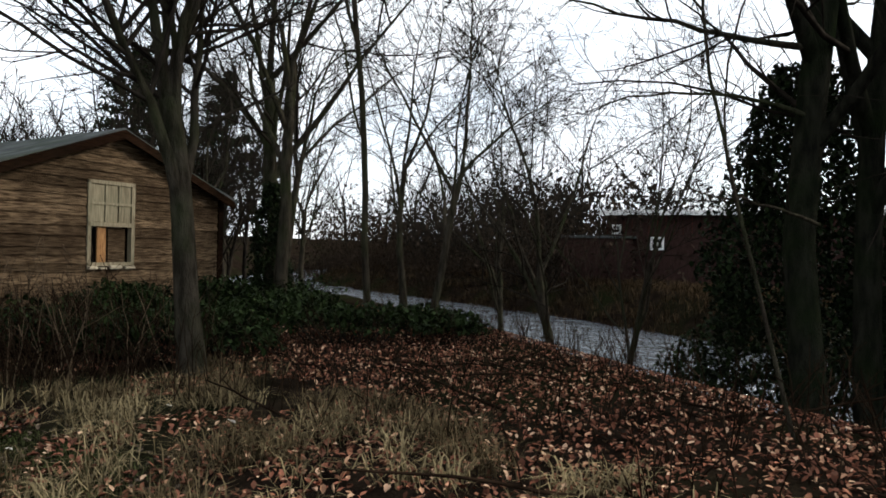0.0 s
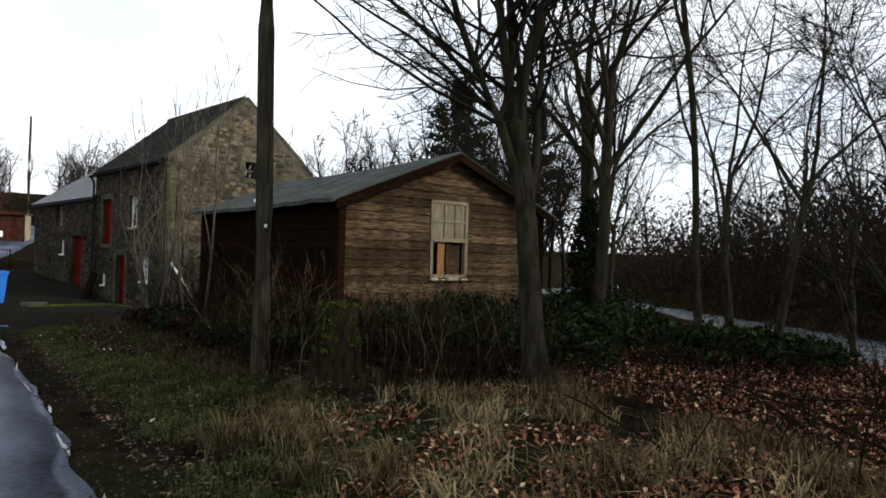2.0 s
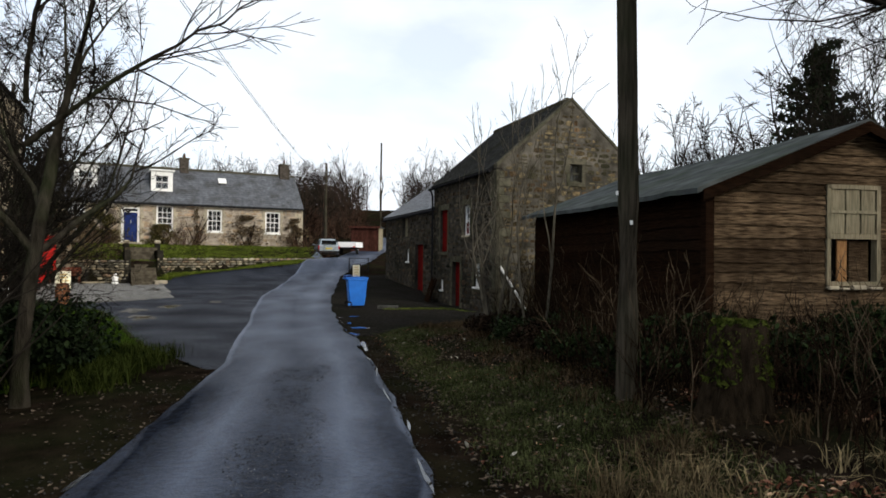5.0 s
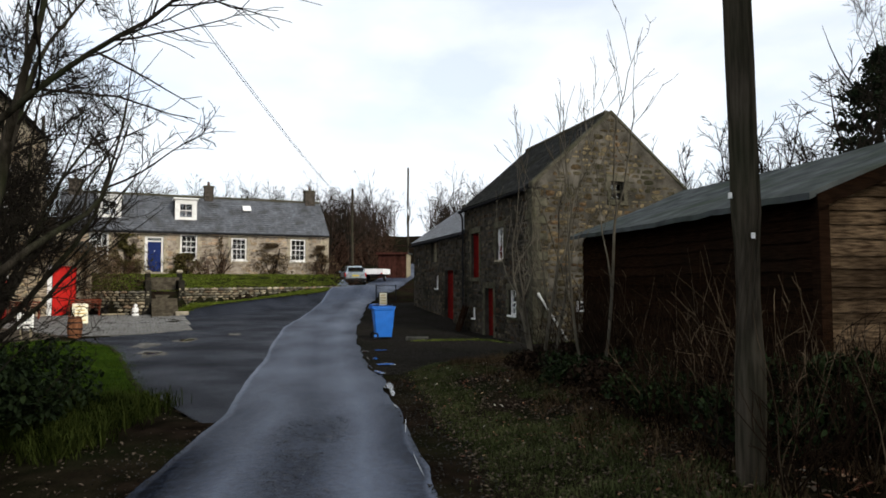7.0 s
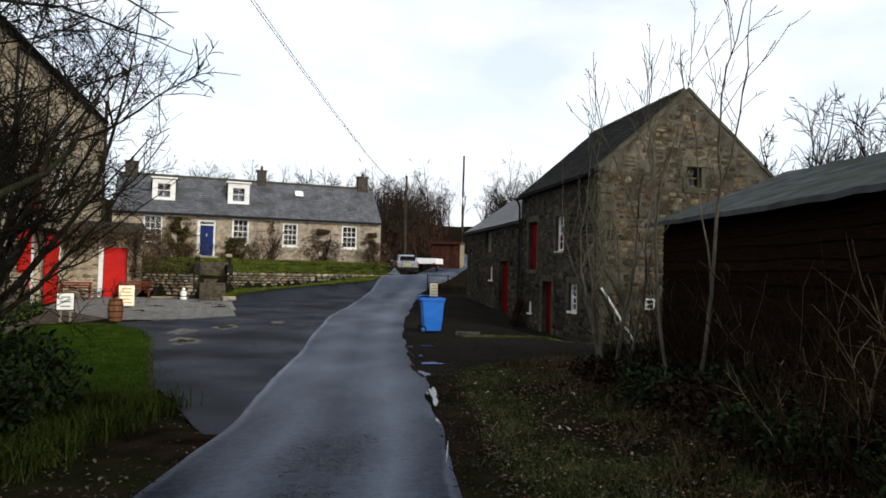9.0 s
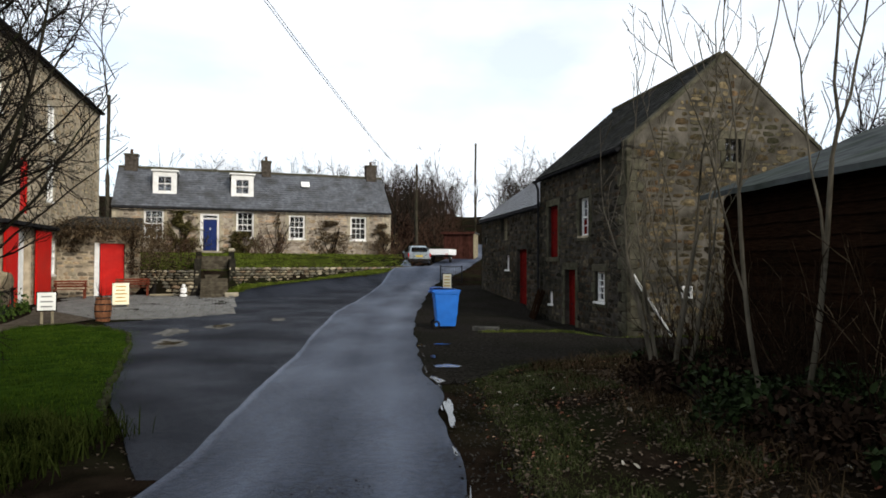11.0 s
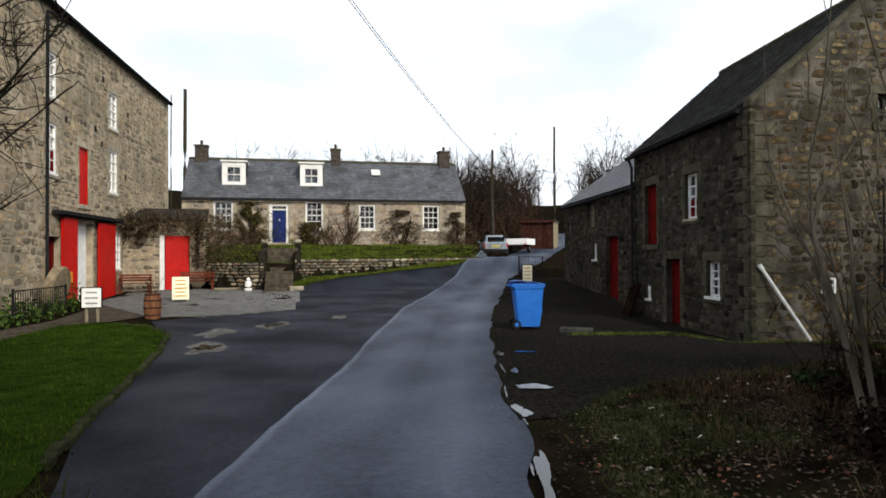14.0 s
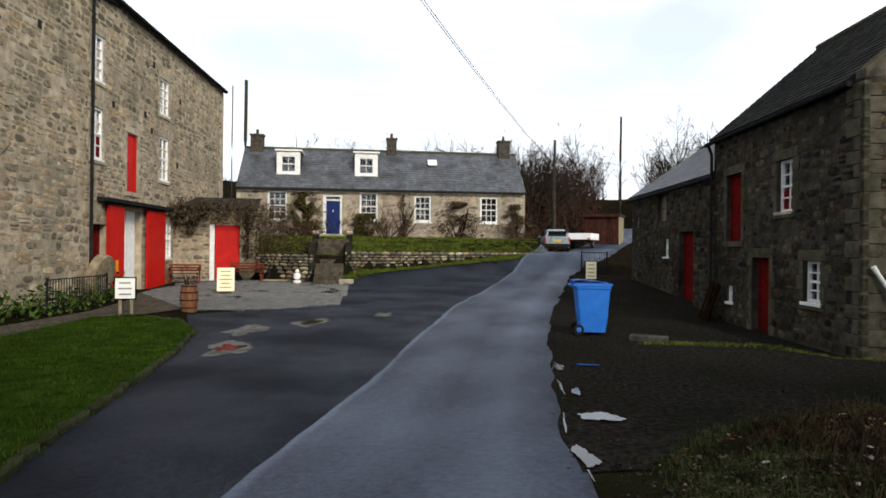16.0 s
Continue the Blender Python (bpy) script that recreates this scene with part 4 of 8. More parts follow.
def build_mill():
    """The tall mill: its front runs from the far corner towards the lawn."""
    m = local(MILL, MILL_U, -MILL_N)
    mill = thing("stone_mill", m, "tall four-storey sandstone mill with red shutters", "mill")
    L, W, z0, eave, ridge = 24.0, 8.5, -0.9, 9.9, 12.6
    low_door = (10.7, 12.4, -0.9, 2.8)
    ops = [low_door, (11.15, 12.06, 3.45, 5.57), (13.95, 14.75, 6.85, 8.3), (8.05, 9.0, 6.9, 8.33), (13.95, 14.75, 4.3, 5.95), (8.05, 9.0, 4.2, 5.95), (7.6, 8.3, 1.0, 2.5), (13.6, 14.7, -0.9, 2.2)]
    front = part("wall_front", wall_mesh(L, z0, eave, 0.6, ops), mat["mortar_warm"], mill)
    rubble(front, stone_layout(L, -0.6, eave - 0.02, ops, (), (0.12, 0.28), (0.18, 0.55), seed=31), "stone_warm", lambda s: abs(s[2] - 2.5) + 0.12 * abs(s[0] - 12))
    for i, o in enumerate(ops[1:7]):
        surround(front, o, mat["dressed"], seed=70 + i)
    for i, o in enumerate(ops[2:7]):
        sash_window(front, *o, 0.06, (2, 4), sill="white", lower=0.45 if i == 2 else None)
    plank_door(front, *ops[1], mat["red_paint"], 0.07, 4, "loft_door")
    plank_door(front, *ops[7], mat["red_paint_old"], 0.25, 4, "door")
    quoins(front, 0.0, -0.6, eave, mat["dressed"], 1, 14)
    # doorway between two great shutters
    ins = bmesh.new()
    box(10.7, 11.45, 0.25, 0.35, -0.7, 2.8, bm=ins)
    part("porch_wall", ins, mat["white_paint"], front, "whitewashed reveal")
    part("inner_door", box(11.75, 12.3, 0.4, 0.46, -0.6, 2.3), mat["grey_timber"], front)
    # dark sheet paints the shade inside the doorway
    part("blind_back", box(10.5, 12.6, 0.6, 0.64, -0.9, 3.0), mat["hollow_shade"], front)
    for x0, x1 in ((8.75, 10.5), (12.62, 13.8)):
        sh = part("shutter", box(x0, x1, -0.16, -0.1, -0.3, 2.85), mat["red_paint"], front, "bright red plank shutter folded back")
        n = 6
        for k in range(n):
            a, b = x0 + (x1 - x0) * k / n, x0 + (x1 - x0) * (k + 1) / n
            part("plank", box(a + 0.005, b - 0.005, -0.19, -0.161, -0.3, 2.85, 0.006), mat["red_paint"], sh)
    part("notice", box(13.1, 13.3, -0.2, -0.192, 0.6, 1.0), mat["notice"], front, "small orange notice")
    part("canopy", box(8.2, 14.3, -0.35, -0.002, 2.93, 3.08, 0.02), mat["black_metal"], front, "dark lead-covered canopy ledge")
    part("downpipe", tube([(14.85, -0.12, eave - 0.4), (14.85, -0.1, -0.4)], [0.055, 0.055], 8), mat["black_metal"], front, "black iron downpipe")
    part("pipe_arm", tube([(12.9, -0.12, eave - 0.15), (14.2, -0.12, eave - 0.3), (14.85, -0.12, eave - 0.4)], [0.05] * 3, 8), mat["black_metal"], front)
    part("gutter", tube([(0, -0.2, eave - 0.02), (L, -0.2, eave - 0.06)], [0.08, 0.08], 8), mat["black_metal"], front, "black iron gutter")
    # putlog sockets as dark blocks on the face, their shade painted
    for x, z in ((9.6, 8.55), (6.6, 7.75), (9.75, 5.9), (13.1, 6.2), (17.6, 7.4), (6.9, 4.9), (10.4, 6.4)):
        part("putlog_hole", box(x, x + 0.16, -0.034, -0.001, z, z + 0.22, 0.01), mat["hollow_shade"], front, "dark block giving the shade of a socket in the stonework")
    k = (ridge - eave) / (W / 2)
    for x in (0.0, L - 0.5):
        g = part("wall_gable", wall_mesh(W - 0.61, z0, ridge, 0.5, (), [(-k, 1, eave + k * 0.6), (k, 1, eave + k * (W - 0.6))]), mat["stone_warm"], mill)
        g.matrix_local = Matrix(((0, 1, 0, x), (1, 0, 0, 0.605), (0, 0, 1, 0), (0, 0, 0, 1)))
    part("wall_back", box(0.5, L - 0.5, W - 0.4, W, z0, eave), mat["mortar_warm"], mill)
    pitched(mill, 0, L, W, eave, ridge, 0.25, 0.05, mat["slate"], 95, slate=False)
    part("chimney", box(11, 11.9, W / 2 - 1.6, W / 2 - 0.8, ridge - 1.6, ridge + 0.9, 0.02), mat["stone_grey"], mill, "stone chimney stack")


mat["notice"] = surface("orange_notice", (0.6, 0.2, 0.02), (0.7, 0.28, 0.03), 5.0, 0.6, 0.0)
build_mill()


def build_shed():
    m = local(SHED, SHED_U, SHED_V)
    shed = thing("timber_shed", m, "long brown waney-boarded timber shed with felt roof", "shed")
    L, W, z0, eave, ridge = 6.4, 4.6, 0.1, 2.5, 3.4
    k = (ridge - eave) / (W / 2)
    cuts = [(-k, 1, eave), (k, 1, eave + k * W)]
    win = (1.78, 2.64, 1.26, 2.64)
    gable = part("wall_gable", wall_mesh(W, z0, ridge, 0.08, [win], cuts), mat["board_dark"], shed)
    gable.matrix_local = Matrix(((0, 1, 0, 0), (1, 0, 0, 0), (0, 0, 1, 0), (0, 0, 0, 1)))
    rng = random.Random(41)

    def boards(parent, length, top, openings, trim, material):
        z = z0
        while z < top - 0.05:
            h = rng.uniform(0.12, 0.18)
            spans = [(0.0, length)]
            for o in openings:
                if o[2] < z + h - 0.03 and o[3] > z + 0.03:
                    spans = [s for a, b in spans for s in ((a, min(b, o[0])), (max(a, o[1]), b)) if s[1] - s[0] > 0.05]
            for a, b in spans:
                n = max(2, int((b - a) / 0.14))
                ph = rng.uniform(0, 50)
                bm = bmesh.new()
                lo, hi = [], []
                for i in range(n + 1):
                    x = a + (b - a) * i / n
                    wob = 0.028 * noise.noise((x * 1.3, ph, 0)) + 0.012 * noise.noise((x * 5, ph, 0))
                    lo.append((x, -0.035, z + wob))
                    hi.append((x, -0.006, z + h + 0.03))
                poly = [(p[0], p[2]) for p in lo] + [(p[0], p[2]) for p in hi[::-1]]
                for c in trim:
                    poly = clip(poly, *c)
                if len(poly) < 3:
                    continue
                depth = lambda q: -0.038 + 0.03 * min(1, max(0, (q[1] - z) / h))
                front = [bm.verts.new((q[0], depth(q), q[1])) for q in poly]
                back = [bm.verts.new((q[0], -0.002, q[1])) for q in poly]
                bm.faces.new(front)
                for i in range(len(poly)):
                    j = (i + 1) % len(poly)
                    bm.faces.new((front[j], front[i], back[i], back[j]))
                bmesh.ops.recalc_face_normals(bm, faces=bm.faces[:])
                part("board", bm, material, parent)
            z += h

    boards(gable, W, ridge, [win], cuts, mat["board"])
    # boarded window: three upright boards above, an open lower half
    bm = bmesh.new()
    x0, x1, zb, zt = win
    for a in ((x0, x0 + 0.06, zb, zt), (x1 - 0.06, x1, zb, zt), (x0, x1, zb, zb + 0.06), (x0, x1, zt - 0.06, zt), (x0, x1, 1.9, 1.97)):
        box(a[0], a[1], -0.05, 0.05, a[2], a[3], bm=bm)
    wf = part("window", bm, mat["grey_timber"], gable, "weathered timber window frame with missing sash")
    for i in range(3):
        a = x0 + 0.06 + i * (x1 - x0 - 0.12) / 3
        part("board", box(a + 0.01, a + (x1 - x0 - 0.12) / 3 - 0.01, -0.03, 0.0, 1.97, zt - 0.06, 0.006), mat["grey_timber"], wf)
    part("glazing_bar", box(x0 + 0.06, x1 - 0.06, -0.045, -0.031, 2.25, 2.29), mat["grey_timber"], wf)
    part("board", box(x0 + 0.2, x0 + 0.36, 0.0, 0.025, zb + 0.06, 1.9, 0.004), mat["board_raw"], wf, "raw orange board in the open sash")
    part("board", box(x0 + 0.41, x1 - 0.13, 0.02, 0.045, zb + 0.06, 1.88, 0.004), mat["board"], wf)
    # dark sheet paints the shade inside the shed
    part("blind_back", box(x0 - 0.1, x1 + 0.1, 0.4, 0.42, zb - 0.2, zt + 0.1), mat["hollow_shade"], wf, "dark sheet giving the shade inside the shed")
    for i, (a, b, h) in enumerate(((0.0, 0.16, 0.05), (0.2, 0.33, 0.03), (0.38, 0.62, 0.06), (0.66, 0.86, 0.04))):
        part("sill_fragment", box(x0 + a, x0 + b, -0.1, -0.02, zb - 0.05, zb - 0.05 + h, 0.012), mat["dressed"], wf, "pale crumbling piece of sill")
    # side boards carry their shade in the colour, far below the gable's
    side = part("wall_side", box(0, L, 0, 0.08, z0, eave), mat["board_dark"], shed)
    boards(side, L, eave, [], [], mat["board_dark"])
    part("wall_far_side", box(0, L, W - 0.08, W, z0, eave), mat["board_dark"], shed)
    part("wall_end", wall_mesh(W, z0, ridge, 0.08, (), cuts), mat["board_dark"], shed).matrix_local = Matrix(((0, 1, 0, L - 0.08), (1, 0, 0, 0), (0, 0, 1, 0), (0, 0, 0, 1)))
    for y in (0.0, W):
        part("corner_post", box(-0.06, 0.06, y - 0.06, y + 0.06, z0, eave), mat["board_dark"], shed)
    rise, run = ridge - eave, W / 2
    for side in (0, 1):
        nx, ny = 32, 10
        top, bot = [], []
        for i in range(nx + 1):
            x = -0.2 + (L + 0.4) * i / nx
            sag = -0.07 * math.sin(math.pi * i / nx) ** 1.2
            for j in range(ny + 1):
                t = -0.12 + 1.12 * j / ny
                y = run * t if side == 0 else W - run * t
                z = eave + rise * t + 0.13 + sag * (0.3 + 0.7 * max(0, t)) - 0.03 * math.sin(math.pi * max(0, min(1, t))) + 0.02 * noise.noise((x * 1.4, y * 1.4, 3))
                z -= 0.025 * noise.noise((x * 3.0, 4, side)) if j == 0 else 0.0
                top.append((x, y, z))
                bot.append((x, y, z - 0.07))
        verts, faces, w = top + bot, [], ny + 1
        k0 = len(top)
        for i in range(nx):
            for j in range(ny):
                a = i * w + j
                faces += [(a, a + w, a + w + 1, a + 1), (k0 + a, k0 + a + 1, k0 + a + w + 1, k0 + a + w)]
        rim = [j for j in range(w)] + [i * w + ny for i in range(1, nx + 1)] + [nx * w + j for j in range(ny - 1, -1, -1)] + [i * w for i in range(nx - 1, 0, -1)]
        faces += [(p, q, k0 + q, k0 + p) for p, q in zip(rim, rim[1:] + rim[:1])]
        roof = raw("roof", verts, faces, mat["felt_roof"], shed, "sagging weathered felt roof slope", smooth=False)
        bm = bmesh.new()
        bm.from_mesh(roof.data)
        bmesh.ops.recalc_face_normals(bm, faces=bm.faces[:])
        bm.to_mesh(roof.data)
        bm.free()
    for s in (0, 1):
        bm = bmesh.new()
        y0, y1 = (-0.2, W / 2) if s == 0 else (W + 0.2, W / 2)
        za, zb2 = eave - 0.2 * k + 0.02, ridge + 0.04
        vs = [bm.verts.new((x, y, z)) for x in (-0.22, -0.18) for y, z in ((y0, za - 0.1), (y1, zb2 - 0.1), (y1, zb2 + 0.05), (y0, za + 0.05))]
        for f in ((0, 1, 2, 3), (7, 6, 5, 4), (0, 4, 5, 1), (1, 5, 6, 2), (2, 6, 7, 3), (3, 7, 4, 0)):
            bm.faces.new([vs[i] for i in f])
        bmesh.ops.recalc_face_normals(bm, faces=bm.faces[:])
        part("bargeboard", bm, mat["board_dark"], shed)


build_shed()

# ---- yard, lawn and paving ----
sheet("gravel_apron", GRAVEL, 0.014, mat["gravel"], 0.5, "dark damp gravel apron before the barn", "gravel", wave=0.12)
sheet("lawn", LAWN, 0.035, mat["lawn"], 0.4, "mown green lawn beside the yard", "lawn", wave=0.08)
BED = [(-31.6, -15.9), (-28.6, -13.9), (-25.6, -12.6), (-21.5, -11.8), (-12.0, -9.8), (-12.0, -11.0), (-22.0, -13.4), (-30.6, -16.2)]
sheet("flower_bed", BED, 0.05, mat["soil"], 0.6, "dark soil bed along the mill wall", "soil bed")
PATH = [(-25.4, -10.9), (-24.4, -11.5), (-21.2, -10.6), (-12.0, -8.6), (-12.0, -9.8), (-21.5, -11.8), (-25.6, -12.6), (-28.6, -13.9), (-31.5, -15.6), (-27.0, -10.8)]
mat["path"] = surface("trodden_path", (0.05, 0.04, 0.03), (0.1, 0.083, 0.065), 9.0, 0.95, 0.6, stain=(0.035, 0.03, 0.022), stain_scale=0.9)
sheet("garden_path", PATH, 0.04, mat["path"], 0.6, "brown trodden gravel path behind the lawn", "path")
SETTS = [(-31.4, -15.6), (-26.9, -10.7), (-28.1, -8.7), (-29.9, -7.5), (-36.5, -9.8), (-37.4, -11.4), (-38.2, -15.2), (-37.4, -17.4)]
sett_bed = sheet("sett_paving", SETTS, -0.02, mat["gravel"], 0.6, "grey stone setts laid in rows", "paving")
mat["sett"] = surface("granite_sett", (0.065, 0.0637, 0.0585), (0.1105, 0.1073, 0.0975), 3.0, 0.6, 0.3, vary=0.3, spec=0.4)
mat["sett_far"] = surface("granite_setts", (0.07, 0.07, 0.068), (0.125, 0.123, 0.118), 9.0, 0.6, 0.3, vary=0.3, per="island", spec=0.4)


def sett_faces(cx, cy, z, w, d, a, rng):
    c, s = math.cos(a), math.sin(a)
    v = []
    for k, (zz, f) in enumerate(((0.0, 1.0), (0.05, 0.86))):
        for px, py in ((-1, -1), (1, -1), (1, 1), (-1, 1)):
            x, y = px * w / 2 * f, py * d / 2 * f
            v.append((cx + c * x - s * y, cy + s * x + c * y, z + zz * rng.uniform(0.85, 1.15)))
    return v


SETT_QUADS = ((4, 5, 6, 7), (0, 1, 5, 4), (1, 2, 6, 5), (2, 3, 7, 6), (3, 0, 4, 7))


def build_setts():
    rng = random.Random(61)
    a = math.atan2(COT_U.y, COT_U.x)
    c, s = math.cos(a), math.sin(a)
    spots = []
    for i in range(-60, 60):
        for j in range(-70, 70):
            x, y = i * 0.27 + (0.13 if j % 2 else 0), j * 0.2
            px, py = -32.5 + c * x - s * y, -12.0 + s * x + c * y
            if inside(SETTS, px, py):
                spots.append((px, py))
    spots.sort(key=lambda p: -p[0] * 0.9 - p[1] * 0.44)
    variants = []
    for k in range(8):
        me = bpy.data.meshes.new("sett")
        me.from_pydata(sett_faces(0, 0, 0, 0.25, 0.18, 0, rng), [], SETT_QUADS)
        me.materials.append(mat["sett"])
        variants.append(me)
    for px, py in spots[:280]:
        ob = new("sett", variants[rng.randrange(8)])
        ob.parent = sett_bed
        ob.location = (px, py, land(px, py, False) - 0.025 + rng.uniform(-0.006, 0.006))
        ob.rotation_euler = (0, 0, a + rng.uniform(-0.05, 0.05))
    verts, faces = [], []
    for px, py in spots[280:]:
        b = len(verts)
        verts += sett_faces(px, py, land(px, py, False) - 0.025 + rng.uniform(-0.006, 0.006), 0.25, 0.18, a + rng.uniform(-0.05, 0.05), rng)
        faces += [tuple(b + i for i in f) for f in SETT_QUADS]
    tagged(raw("sett_field", verts, faces, mat["sett_far"], sett_bed), kind="stuff")


def rock_mesh(name, rng, material, sx, sy, sz, rough=0.16, level=2):
    bm = bmesh.new()
    bmesh.ops.create_icosphere(bm, subdivisions=level, radius=0.5)
    ph = rng.uniform(0, 90)
    for v in bm.verts:
        k = 1 + rough * noise.noise(v.co * 2.2 + Vector((ph, 0, 0)))
        q = Vector((v.co.x, v.co.y, v.co.z)) * k
        f = 0.5 / max(abs(q.x), abs(q.y), abs(q.z))
        q = q.lerp(q * f, 0.72)
        v.co = (q.x * sx, q.y * sy, q.z * sz)
    me = bpy.data.meshes.new(name)
    bm.to_mesh(me)
    bm.free()
    me.materials.append(material)
    return me


mat["edge_stone"] = surface("mossy_edging", (0.02275, 0.0234, 0.013), (0.0585, 0.0572, 0.03575), 5.0, 0.95, 0.6, vary=0.3, stain=(0.0195, 0.02925, 0.0078), stain_scale=2.0, stain_amount=0.8)


def build_lawn_edging():
    rng = random.Random(64)
    edge = tagged(new("lawn_edging"), "low mossy stone edging between lawn and yard", "edging", kind="structure")
    variants = [rock_mesh("edging_stone", rng, mat["edge_stone"], 0.36, 0.1, 0.12, 0.35) for _ in range(6)]
    line = LAWN[1:8]
    for p, q in zip(line, line[1:]):
        p, q = Vector(p), Vector(q)
        n = max(1, round((q - p).length / 0.35))
        for k in range(n):
            c = p.lerp(q, (k + 0.5) / n)
            ob = new("edging_stone", variants[rng.randrange(6)])
            ob.parent = edge
            ob.location = (c.x + rng.uniform(-0.03, 0.03), c.y + rng.uniform(-0.03, 0.03), land(c.x, c.y, False) + 0.015)
            ob.rotation_euler = (0, rng.uniform(-0.06, 0.06), math.atan2((q - p).y, (q - p).x) + rng.uniform(-0.12, 0.12))


mat["puddle"] = surface("puddle_water", (0.008, 0.008, 0.008), (0.018, 0.017, 0.015), 9.0, 0.03, 0.04, spec=0.5)


def puddle(x, y, rx, ry, turn=0.0, lift=0.034, seed=0, name="puddle", material=None, label="shallow puddle of still water reflecting the sky"):
    bm = bmesh.new()
    vs = []
    for k in range(72):
        a = 2 * math.pi * k / 72
        r = 1 + 0.7 * noise.noise((math.cos(a) * 1.3, math.sin(a) * 1.3, seed * 3.7)) + 0.22 * noise.noise((math.cos(a) * 4, math.sin(a) * 5, seed)) + 0.07 * noise.noise((math.cos(a) * 9, math.sin(a) * 9, seed))
        px, py = rx * r * math.cos(a), ry * r * math.sin(a)
        vs.append(bm.verts.new((x + px * math.cos(turn) - py * math.sin(turn), y + px * math.sin(turn) + py * math.cos(turn), land(x, y, False) + lift)))
    bm.faces.new(vs)
    ob = part(name, bm, material or mat["puddle"])
    tagged(ob, label, name.replace("_", " "), "", "structure")


for i, (x, y, rx, ry, tn) in enumerate([(-18.1, -0.07, 0.17, 0.18, 0.1), (-16.75, -0.2, 0.26, 0.08, 0.2), (-14.5, 0.0, 0.62, 0.06, 0.06), (-19.3, -0.31, 0.18, 0.06, 0.1), (-20.9, -0.58, 0.22, 0.05, 0.1), (-21.2, -0.2, 0.08, 0.14, 0)]):
    puddle(x, y, rx, ry, tn, 0.036, i)
wet = random.Random(12)
for i in range(12):
    x = -5.0 - 1.6 * i + wet.uniform(-0.2, 0.2)
    slope = math.atan((at(LANE_RIGHT, x + 0.3) - at(LANE_RIGHT, x - 0.3)) / 0.6)
    puddle(x, at(LANE_RIGHT, x) + wet.uniform(-0.07, 0.07), wet.uniform(0.12, 0.4), wet.uniform(0.007, 0.018), slope + wet.uniform(-0.12, 0.12), 0.022, 50 + i)
for i, x in enumerate((-6.8,)):
    puddle(x, at(LANE_LEFT, x) + wet.uniform(-0.02, 0.1), wet.uniform(0.14, 0.3), wet.uniform(0.01, 0.025), wet.uniform(-0.2, 0.1), 0.024, 90 + i)
mat["patch"] = surface("pale_patch", (0.07, 0.068, 0.062), (0.14, 0.135, 0.125), 6.0, 0.8, 0.3)
for i, (x, y, rx, ry, tn, wet) in enumerate([(-21.4, -6.15, 0.7, 0.42, 0.4, 0.5), (-23.7, -7.1, 0.85, 0.36, 0.2, 0.0), (-25.3, -6.4, 0.8, 0.32, 0.1, 0.6), (-27.6, -5.4, 0.6, 0.2, 0.1, 0.0)]):
    puddle(x, y, rx, ry, tn, -0.004, 20 + i, "worn_patch", mat["patch"], "pale worn patch in the dark asphalt")
    if wet:
        puddle(x, y, rx * wet, ry * wet, tn, 0.0, 30 + i)


# ---- garden wall and steps of the cottage ----
def cot_point(s, w):
    return COT + COT_U * s + COT_W * w


